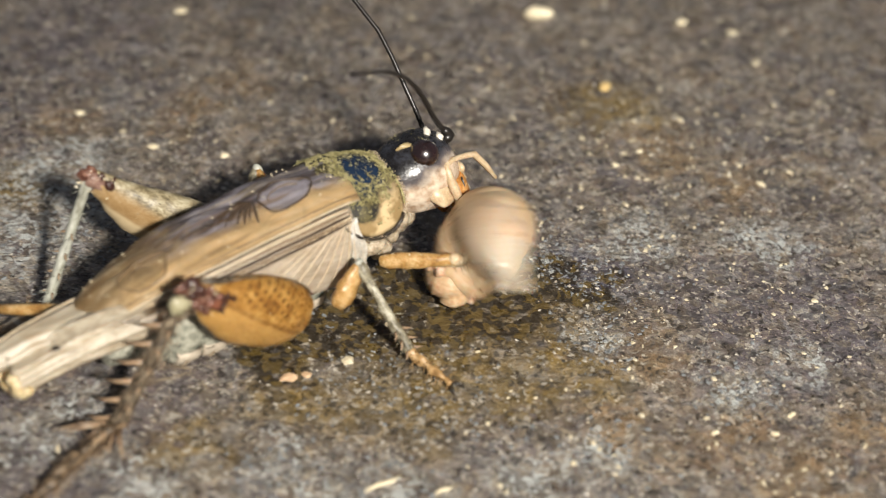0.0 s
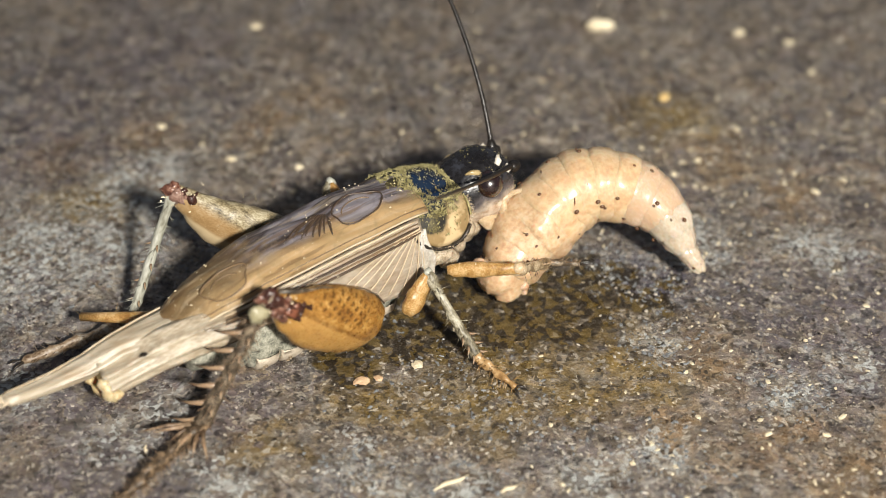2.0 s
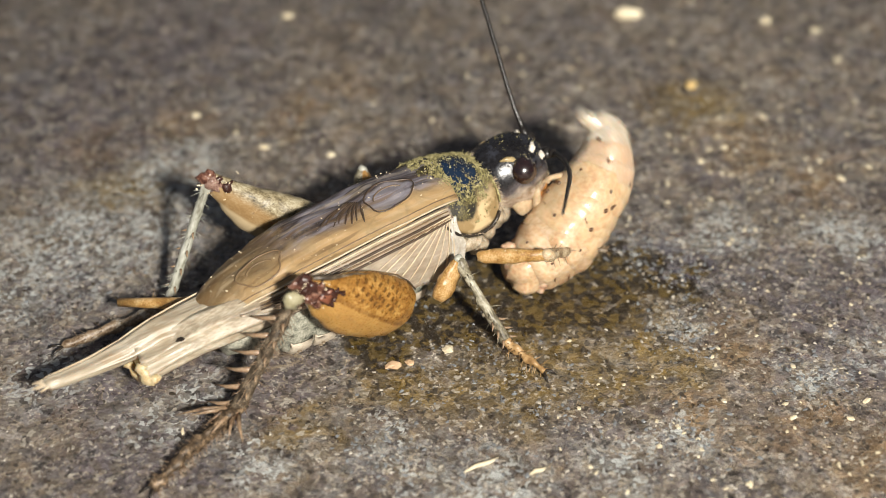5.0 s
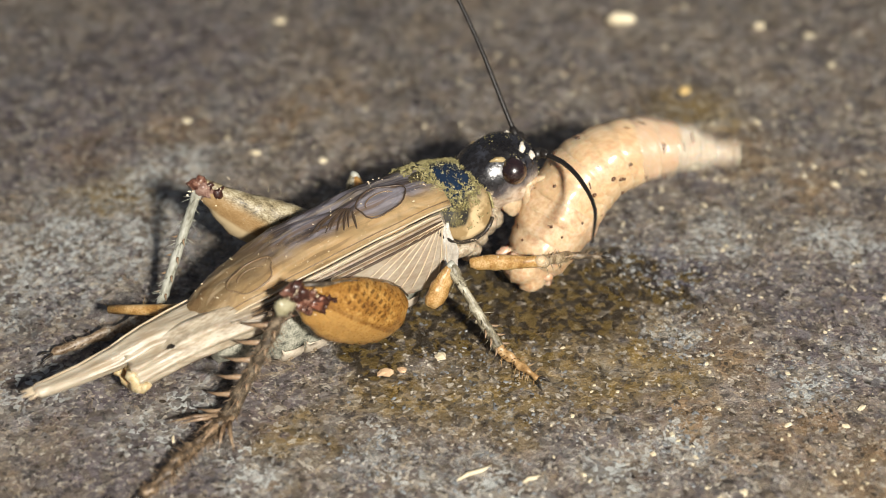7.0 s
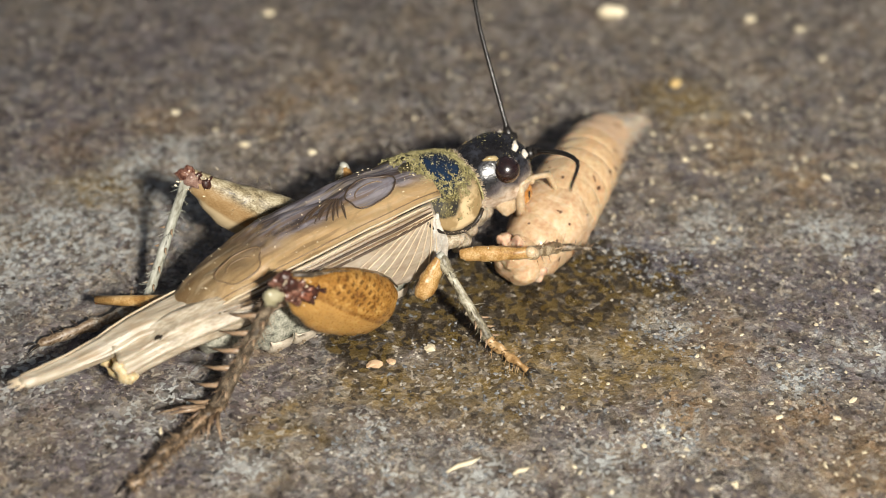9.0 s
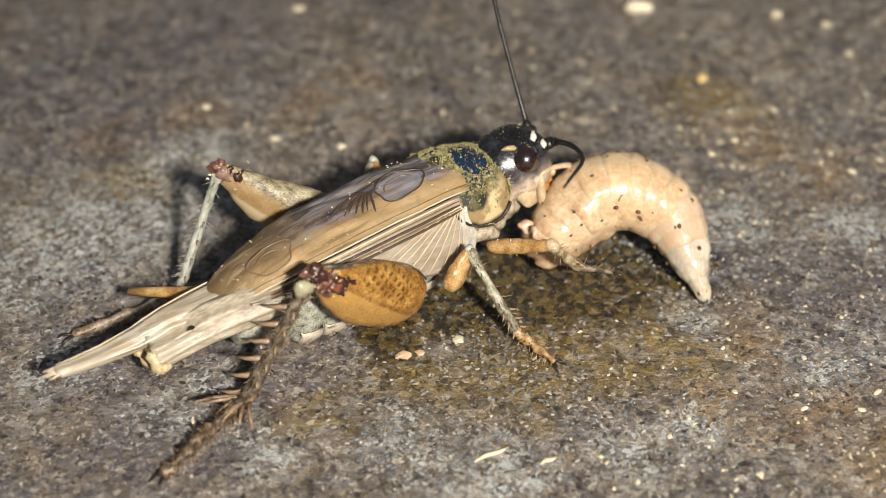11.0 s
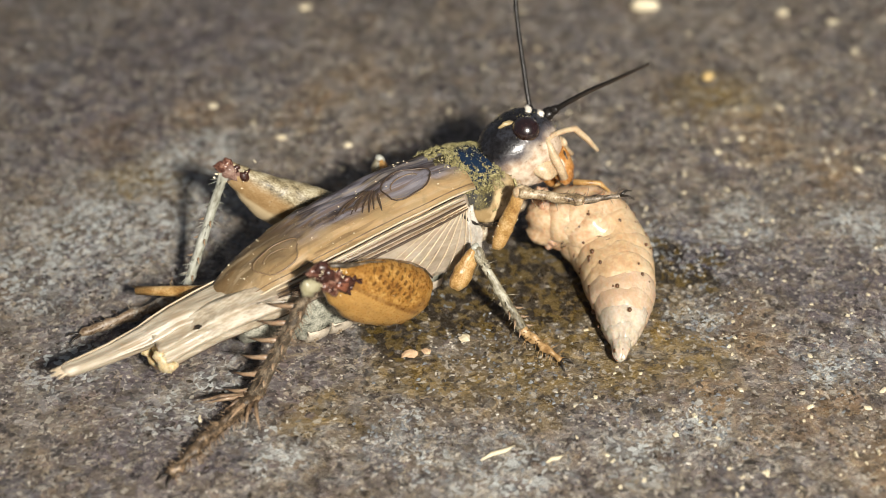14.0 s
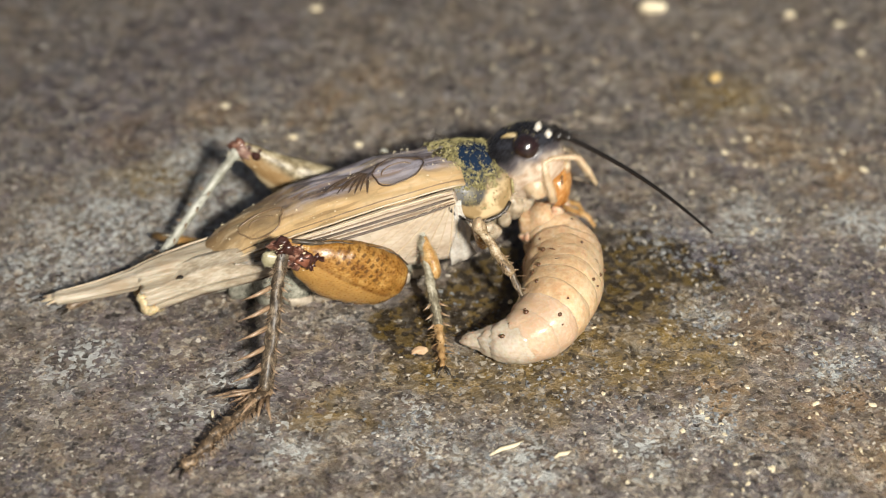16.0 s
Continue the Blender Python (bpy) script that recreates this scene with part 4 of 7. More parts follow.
def build_wings():
    def sheet(v0, v1, lift, name, label):
        bm = bmesh.new()
        nx, nv = 66, 26
        rings = []
        for i in range(nx + 1):
            x = -0.9 - 16.45 * i / nx
            ring = []
            for k in range(nv + 1):
                v = v0 + (v1 - v0) * k / nv
                p = back_point(x, v, lift)
                p.z += 0.14 * noise.noise(Vector((x * 0.8, p.y * 1.2, 7))) + 0.07 * noise.noise(Vector((x * 1.1, p.y * 3.2, 2))) + 0.02 * math.sin(p.y * 7 + x * 1.4)
                for ex, ey, ea, eb, eh in ((-4.7, -0.9, 1.55, 0.95, 0.14), (-13.2, -1.2, 1.35, 0.85, 0.10)):
                    q = ((x - ex) / ea) ** 2 + ((p.y - ey) / eb) ** 2
                    p.z += eh * (math.exp(-((q - 1) * 3) ** 2)) - eh * 0.7 * math.exp(-q * q * 2)
                ring.append(p)
            rings.append(ring)
        loft(bm, rings, closed=False)
        bmesh.ops.solidify(bm, geom=bm.faces[:], thickness=0.09)
        return obj(name, bm, WING, cricket, label)

    far = sheet(-0.2, 1.0, 0.0, "forewing", "far brown forewing folded flat under the other")
    near = sheet(-1.0, 0.62, 0.12, "forewing", "near brown leathery forewing with oval mirror and fanned veins")
    # the oval mirror, the apical oval and the fan between them
    for ex, ey, ea, eb in ((-4.7, -0.9, 1.55, 0.95), (-13.2, -1.2, 1.35, 0.85)):
        pts = []
        for k in range(29):
            a = 2 * math.pi * k / 28
            wob = 1 + 0.08 * math.sin(3 * a + ex) + 0.05 * math.sin(5 * a)
            x, y = ex + ea * wob * math.cos(a), ey + eb * wob * math.sin(a)
            pts.append(back_point(x, y / lerp_table(x, HALF_X, HALF_Y), 0.28))
        vein(near, pts, 0.05, VEIN_DARK if ex > -8 else VEIN_BROWN)
        pts = [back_point(ex + ea * 0.62 * math.cos(a), (ey + eb * 0.55 * math.sin(a)) / lerp_table(ex, HALF_X, HALF_Y), 0.22) for a in [radians(20 + 12 * k) for k in range(15)]]
        vein(near, pts, 0.035, VEIN_BROWN)
    for k in range(8):
        a = k / 7
        x0, y0 = -6.9 + 0.6 * a, 0.05 - 0.45 * a
        x1, y1 = -9.2 + 2.4 * a, -0.95 - 0.85 * a + 0.12 * math.sin(k * 2.4)
        pts = []
        for q in range(11):
            e = q / 10
            x = x0 + (x1 - x0) * e - 0.18 * math.sin(math.pi * e) * (1 - a)
            y = y0 + (y1 - y0) * e + 0.10 * math.sin(math.pi * e)
            pts.append(back_point(x, y / lerp_table(x, HALF_X, HALF_Y), 0.17))
        bm = bmesh.new()
        tube(bm, pts, [0.02 + 0.05 * math.sin(math.pi * (0.06 + 0.88 * q / 10)) ** 1.3 * (0.75 + 0.25 * math.sin(k * 3)) for q in range(11)], 6, 1.3)
        obj("vein", bm, VEIN_DARK, near)
    # the bright fold with its long parallel veins
    for dv, r, mat in ((-1.0, 0.06, VEIN_PALE), (-0.9, 0.03, VEIN_BROWN)):
        vein(near, [back_point(-1.0 - 15.2 * s, dv, 0.19) for s in [j / 22 for j in range(23)]], r, mat)
    rnd = random.Random(21)
    bm = bmesh.new()
    for k in range(220):
        x, v = rnd.uniform(-16.5, -1.2), rnd.uniform(-1, 0.6)
        flake(bm, back_point(x, v, 0.22), 0.015 + 0.045 * rnd.random() ** 4, k, 0.7)
    tagged(obj("dust", bm, CRUMB_W, near, "pale dust specks on the wing", smooth=False), kind="stuff")
    # side field
    bm = bmesh.new()
    rings = [[side_point(-1.6 - 13.4 * i / 46, k / 14) + Vector((0, 0.02 * math.sin(k * 2.1 + i * 0.12), 0)) for k in range(15)] for i in range(47)]
    loft(bm, rings, closed=False)
    bmesh.ops.solidify(bm, geom=bm.faces[:], thickness=0.08)
    side = obj("side_field", bm, WING_PALE, near, "pale fluted side of the forewing")
    for k in range(9):
        a = k / 8
        pts = []
        for j in range(13):
            s = j / 12
            x = -1.75 - 0.25 * a - s * (0.5 + 6.2 * a ** 1.15)
            d = min(0.98, 0.10 + s * (0.92 - 0.30 * a) - 0.09 * math.sin(math.pi * s) * (0.3 + a))
            pts.append(side_point(x, max(0.06, d), 0.05))
        vein(side, pts, 0.035 + 0.012 * (k % 2), VEIN_PALE)
    bm = bmesh.new()
    loft(bm, [[side_point(-1.4 - (0.35 + 1.1 * k / 12) * i / 8 - 0.1 * math.sin(k * 0.9), 0.16 + 0.95 * k / 12, 0.07 + 0.06 * math.sin(i * 1.3 + k * 0.3)) for k in range(13)] for i in range(9)], closed=False)
    bmesh.ops.solidify(bm, geom=bm.faces[:], thickness=0.06)
    roughen(bm, 0.05, 0.5)
    obj("membrane", bm, MEMBRANE, side, "whitish front membrane of the wing")
    for d0, d1, mat, thick in ((0.02, 0.03, VEIN_PALE, 0.07), (0.06, 0.11, VEIN_BROWN, 0.05), (0.11, 0.20, VEIN_DARK, 0.085), (0.15, 0.28, VEIN_BROWN, 0.06), (0.18, 0.38, VEIN_DARK, 0.085)):
        vein(side, [side_point(-1.8 - 12.2 * s, d0 + (d1 - d0) * s, 0.07) for s in [j / 18 for j in range(19)]], thick, mat)


build_wings()


def build_hindwings():
    # lower sheath, blunt and crumpled at its end
    def strip(profile, pleats, name, label, seed):
        bm = bmesh.new()
        rings = []
        for x, y, z, w, h in profile:
            ring = []
            for k in range(64):
                a = 2 * math.pi * k / 64
                q = 1 + 0.09 * (1 - 2 * abs(math.sin(a * pleats / 2 + 0.06 * x))) + 0.14 * noise.noise(Vector((x * 0.5, a * 3, seed)))
                ring.append(Vector((x, y + w * q * math.cos(a), z + h * q * math.sin(a))))
            rings.append(ring)
        loft(bm, rings)
        roughen(bm, 0.09, 0.5, seed)
        return obj(name, bm, STRAW, cricket, label)

    low = [(-8.6, -2.2, 5.0, 0.5, 0.5), (-9.6, -2.35, 5.1, 0.75, 0.85), (-11.0, -2.4, 5.2, 0.9, 0.85), (-12.5, -2.3, 5.05, 1.1, 0.95), (-13.8, -2.0, 4.75, 1.3, 1.05), (-15.5, -1.4, 4.3, 1.45, 1.15), (-17.5, -0.95, 3.75, 1.45, 1.15), (-19.0, -0.75, 3.3, 1.4, 1.1), (-19.9, -0.8, 3.15, 1.4, 1.1), (-20.7, -0.85, 3.1, 1.45, 1.1), (-21.1, -0.85, 3.1, 1.35, 1.05), (-20.95, -0.85, 3.1, 1.1, 0.85), (-20.5, -0.85, 3.1, 0.9, 0.7)]
    up = [(-11.5, -0.9, 4.9, 0.7, 0.5), (-13.0, -0.6, 4.6, 1.1, 0.7), (-15.0, -0.3, 4.35, 1.3, 0.8), (-16.5, -0.2, 4.3, 1.25, 0.8), (-17.8, -0.2, 4.25, 1.1, 0.72), (-19.5, -0.3, 4.2, 0.9, 0.62), (-20.6, -0.4, 4.0, 0.85, 0.62), (-21.5, -0.45, 3.8, 0.74, 0.56), (-23.5, -0.6, 3.7, 0.56, 0.46), (-25.2, -0.7, 3.75, 0.46, 0.38), (-26.0, -0.8, 3.85, 0.42, 0.34), (-26.3, -0.8, 3.9, 0.26, 0.2)]
    a = strip(low, 9, "hindwing", "pale straw hindwing folded to a blunt crumpled end", 3.0)
    b = strip(up, 7, "hindwing", "pale straw hindwing folded into a narrow tail", 8.0)
    for owner, prof, n, seed in ((a, low, 7, 1), (b, up, 6, 2)):
        for k in range(n):
            ang = radians(-150 + 150 * k / (n - 1) + 15 * seed)
            pts = [Vector((x, y + w * 1.06 * math.cos(ang + 0.1 * math.sin(x)), z + h * 1.06 * math.sin(ang + 0.1 * math.sin(x)))) for x, y, z, w, h in prof]
            vein(owner, pts, 0.06, VEIN_PALE if k % 3 else VEIN_DARK)
    bm = bmesh.new()
    for q, (ex, w, h, r, t0, t1) in enumerate(((-21.05, 1.3, 1.0, 0.24, -215, 75), (-20.6, 1.45, 1.1, 0.2, -170, 0), (-20.1, 1.48, 1.13, 0.13, -140, -30))):
        pts = [(ex + 0.35 * noise.noise(Vector((q, 2 * math.cos(t), 2 * math.sin(t)))), -0.85 + w * math.cos(t) * (1 + 0.14 * math.sin(4 * t + q)), 3.1 + h * math.sin(t) * (1 + 0.12 * math.cos(3 * t))) for t in [radians(t0 + (t1 - t0) * k / 20) for k in range(21)]]
        tube(bm, pts, [r * (1 + 0.7 * noise.noise(Vector((k * 0.5, q, 1)))) for k in range(21)], 7, 1.6)
    roughen(bm, 0.2, 0.5)
    obj("crumpled_end", bm, WING_END, a, "torn yellowish wing end")
    bm = bmesh.new()
    ball(bm, (-20.75, -0.85, 3.1), (0.3, 1.2, 0.95), seg=14)
    roughen(bm, 0.15, 0.3)
    obj("folded_lining", bm, CRUMB_Y, a, "tan lining inside the folded wing end")
    bm = bmesh.new()
    for q in range(5):
        tube(bm, [(-24.8 - 0.2 * q, -0.7 + 0.1 * (q - 2), 3.85 + 0.05 * (q % 3)), (-26.1, -0.8 + 0.13 * (q - 2), 3.9 + 0.07 * (q % 3)), (-26.7 - 0.15 * (q % 3), -0.8 + 0.2 * (q - 2), 3.85 + 0.12 * (q % 2))], [0.1, 0.1, 0.05], 5)
    obj("frayed_tip", bm, VEIN_PALE, b, "frayed pale wing tip")
    bm = bmesh.new()
    flake(bm, (-18.6, -1.75, 4.35), 0.26, 3, 0.25)
    obj("tear", bm, CLAW, a, "small dark tear", smooth=False)


build_hindwings()


def build_cercus(side):
    bm = bmesh.new()
    pts = [(-15.0, 0.6 * side, 3.9), (-17.0, 2.2 * side, 3.3), (-18.5, 3.7 * side, 2.9), (-19.8, 4.95 * side, 2.6)]
    tube(bm, pts, [0.42, 0.38, 0.33, 0.26], 9)
    rnd = random.Random(3)
    for k in range(16):
        s = rnd.random()
        p = Vector(pts[0]).lerp(Vector(pts[3]), s)
        d = Vector((rnd.uniform(-1, 1), rnd.uniform(-1, 1), rnd.uniform(-1, 1))).normalized()
        tube(bm, [p + d * 0.25, p + d * rnd.uniform(0.5, 0.9)], [0.02, 0.006], 3)
    obj("cercus", bm, AMBER, cricket, "orange tapering tail feeler")


build_cercus(1)

# head: its own space has its origin in the middle of the skull
HEAD_AT = Vector((4.08, 0, 6.25))


def build_head():
    bm = bmesh.new()
    vs = ball(bm, (0, 0, 0), (2.2, 1.95, 2.0), seg=36)
    for v in vs:
        if v.co.z < 0:
            v.co.z *= 1.25
            v.co.x += 0.14 * -v.co.z
            v.co.y *= 1 + 0.05 * v.co.z
        if v.co.x < 0:
            v.co.x *= 1.32
            v.co.z += 0.05 * v.co.x
        if v.co.x > 1.5:
            v.co.x = 1.5 + (v.co.x - 1.5) * 0.8
    roughen(bm, 0.09, 0.6)
    h = obj("head", bm, HEAD, cricket, "glossy black head with a cream face", mm_at(*HEAD_AT))
    for s in (-1, 1):
        bm = bmesh.new()
        ball(bm, (0, 0, 0), (0.80, 0.76, 0.80) if s < 0 else (0.7, 0.6, 0.74), seg=24)
        obj("eye", bm, EYE, h, "bulging dark red-brown eye", mm_at(-0.10, 1.42 * s if s < 0 else 1.0, 0.72 if s < 0 else 0.55, -14 * s, 14, -10 * s))
        bm = bmesh.new()
        tube(bm, [(-0.5, 0, -0.08), (-0.15, 0, 0.05), (0.2, 0, 0.0), (0.5, 0, 0.1)], [0.06, 0.16, 0.19, 0.08], 9)
        roughen(bm, 0.2, 0.3)
        obj("eye_stripe", bm, YELLOW_SPOT, h, "yellow stripe behind the eye", mm_at(-0.80, 1.12 * s, 1.46 if s < 0 else 1.2, 48 * s, 14, 12 * s))
        bm = bmesh.new()
        ball(bm, (0, 0, 0), (0.2, 0.17, 0.3), seg=12)
        roughen(bm, 0.14, 0.2)
        obj("ocellus", bm, WHITE_SPOT, h, "white spot above the eye", mm_at(0.86, 0.92 * s, 1.6 if s < 0 else 1.3, 30 * s, 20, 0))
        bm = bmesh.new()
        ball(bm, (0, 0, 0), (0.22, 0.19, 0.24), seg=12)
        roughen(bm, 0.14, 0.2)
        obj("ocellus", bm, WHITE_SPOT, h, "whitish spot beside the antenna socket", mm_at(1.3, 1.15 * s, 1.1))
        bm = bmesh.new()
        ball(bm, (0, 0, 0), (0.38, 0.34, 0.36), seg=14)
        roughen(bm, 0.06, 0.2)
        obj("antenna_socket", bm, BLACK, h, "dark antenna socket", mm_at(1.85, 0.9 * s, 0.85))
        bm = bmesh.new()
        ball(bm, (0, 0, 0), (0.85, 0.45, 1.1), seg=18)
        roughen(bm, 0.10, 0.5)
        obj("cheek", bm, CREAM, h, "cream cheek plate", mm_at(0.15, 1.08 * s, -1.35, 16 * s, 8, -8 * s))
        bm = bmesh.new()
        ball(bm, (0, 0, 0), (0.68, 0.55, 1.1), seg=18)
        roughen(bm, 0.2, 0.6)
        obj("mandible", bm, MOUTH, h, "glossy orange-brown jaw", mm_at(1.25, 0.85 * s, -2.1, 0, 10, 0))
        bm = bmesh.new()
        ball(bm, (0, 0, 0), (0.07, 0.1, 0.55), seg=10)
        roughen(bm, 0.1, 0.4)
        obj("jaw_ridge", bm, CLAW, h, "dark ridge on the jaw", mm_at(1.42, 1.3 * s, -1.9, 0, 12, 0))
        bm = bmesh.new()
        pts = [(0.75, 1.35 * s, -2.7), (0.7, 1.6 * s, -1.9), (0.62, 1.7 * s, -1.0), (0.62, 1.72 * s, -0.3), (1.2, 1.68 * s, -0.22), (2.0, 1.6 * s, -0.35), (2.6, 1.5 * s, -0.55), (3.0, 1.5 * s, -1.4), (3.3, 1.45 * s, -2.3)]
        tube(bm, pts, [0.26, 0.27, 0.24, 0.2, 0.16, 0.17, 0.19, 0.15, 0.1], 9)
        roughen(bm, 0.06, 0.4)
        obj("palp", bm, CREAM, h, "pale jointed mouth feeler")
        bm = bmesh.new()
        tube(bm, [(1.3, 1.1 * s, -3.2), (1.9, 1.5 * s, -3.6), (2.4, 1.7 * s, -3.9), (2.7, 1.75 * s, -4.6)], [0.18, 0.17, 0.15, 0.08], 8)
        obj("palp", bm, AMBER, h, "short amber mouth feeler")
    bm = bmesh.new()
    ball(bm, (0, 0, 0), (0.4, 0.95, 0.9), seg=14)
    obj("labrum", bm, MOUTH, h, "amber upper lip", mm_at(1.75, 0, -2.0, 0, 14, 0))
    bm = bmesh.new()
    ball(bm, (0, 0, 0), (0.35, 1.1, 0.5), seg=14)
    obj("clypeus", bm, CREAM, h, "cream plate above the lip", mm_at(1.95, 0, -1.05, 0, 10, 0))
    rnd = random.Random(2)
    bm = bmesh.new()
    for k in range(240):
        a, e = rnd.uniform(0, 6.28), rnd.uniform(-0.5, 1.4)
        d = Vector((math.cos(a) * math.cos(e) * 2.2, math.sin(a) * math.cos(e) * 1.95, math.sin(e) * 2.0))
        flake(bm, d * 1.01, 0.012 + 0.03 * rnd.random() ** 2, k, 0.6)
    tagged(obj("dust", bm, POLLEN, h, "specks of pollen dust", smooth=False), kind="stuff")
    return h


head = build_head()
HEAD_SIZE = Vector((1.10, 1.16, 1.08))
for piece in (head, *head.children):
    piece.data.transform(Matrix.Diagonal((*HEAD_SIZE, 1)))
    if piece is not head:
        piece.location *= HEAD_SIZE

FEELER = {}


def build_antenna(side, length, pieces, r0, r1):
    bm = bmesh.new()
    tube(bm, [(-0.2, 0, 0), (0.1, 0, 0), (0.5, 0, 0), (0.75, 0, 0)], [0.2, 0.3, 0.28, 0.18], 9)
    root = obj("antenna", bm, BLACK, cricket, "long thin black antenna", mm_at(*(HEAD_AT + Vector((1.9, 1.0 * side, 1.1)))))
    segs = []
    step = length / pieces
    for k in range(pieces):
        a, b = r0 + (r1 - r0) * k / pieces, r0 + (r1 - r0) * (k + 1) / pieces
        bm = bmesh.new()
        xs = np.linspace(-0.08 * step, 1.12 * step, 11)
        tube(bm, [(x, 0, 0) for x in xs], [(a + (b - a) * j / 10) * (1.12 if j % 2 else 0.92) for j in range(11)], 7)
        segs.append(obj("antenna_segment", bm, BLACK, root))
    FEELER[side] = (root, segs, step)


build_antenna(-1, 13.5, 12, 0.17, 0.075)
build_antenna(1, 24.0, 14, 0.15, 0.08)

# ---- legs: joints are hip, knee, ankle and toe in the cricket's space ----
LEGS = {}


def limb(name, profile, mat, flat=1.0, bristles=0, seed=1, label="", bow=0.0, rough=0.09, mid=None):
    """A limb along +x; profile holds (x, radius)."""
    bm = bmesh.new()
    length = profile[-1][0]
    xs = np.linspace(profile[0][0], length, 40 if mid else 26)
    radii = [lerp_table(x, [q[0] for q in profile], [q[1] for q in profile]) for x in xs]
    sag = [lerp_table(x, [q[0] for q in mid], [q[1] for q in mid]) if mid else bow * math.sin(math.pi * max(0, min(1, x / length))) for x in xs]
    tube(bm, [(x, 0, z) for x, z in zip(xs, sag)], radii, 18, flat)
    roughen(bm, rough, 0.45, seed)
    ob = obj(name, bm, mat, cricket, label)
    rnd = random.Random(seed)
    bm = bmesh.new()
    for k in range(bristles):
        x = length * rnd.uniform(0.08, 0.97)
        r = lerp_table(x, [p[0] for p in profile], [p[1] for p in profile])
        a = rnd.uniform(0, 6.28)
        d = Vector((rnd.uniform(0.2, 0.9), math.cos(a), math.sin(a))).normalized()
        p = Vector((x, r * 0.8 * flat * math.cos(a), r * 0.8 * math.sin(a)))
        tube(bm, [p, p + d * rnd.uniform(0.25, 0.75)], [0.035, 0.008], 3)
    if bristles:
        tagged(obj("bristles", bm, SPINE if mat in (DARK_SHIN, HIND_FOOT) else mat, ob, "short stiff bristles"), kind="stuff")
    return ob


def spines(tibia, length, count, big, sides=(1, -1), start=0.35, other=1.0):
    for s in sides:
        size = big if s < 0 else big * other
        for k in range(count):
            x = length * (start + (0.97 - start) * k / (count - 1))
            bm = bmesh.new()
            tube(bm, [(0, 0, 0), (0.35 * size, 0.45 * size * s, 0.25 * size), (0.62 * size, 0.95 * size * s, 0.35 * size)], [0.135 * size ** 0.5, 0.09 * size ** 0.5, 0.012], 6)
            obj("spine", bm, SPINE, tibia, at=mm_at(x, 0.22 * s, 0.1))


def claws(tarsus, length):
    for s in (1, -1):
        bm = bmesh.new()
        tube(bm, [(length * 0.96, 0, 0), (length + 0.35, 0.28 * s, 0.08), (length + 0.7, 0.42 * s, -0.12)], [0.1, 0.07, 0.015], 6)
        obj("claw", bm, CLAW, tarsus)


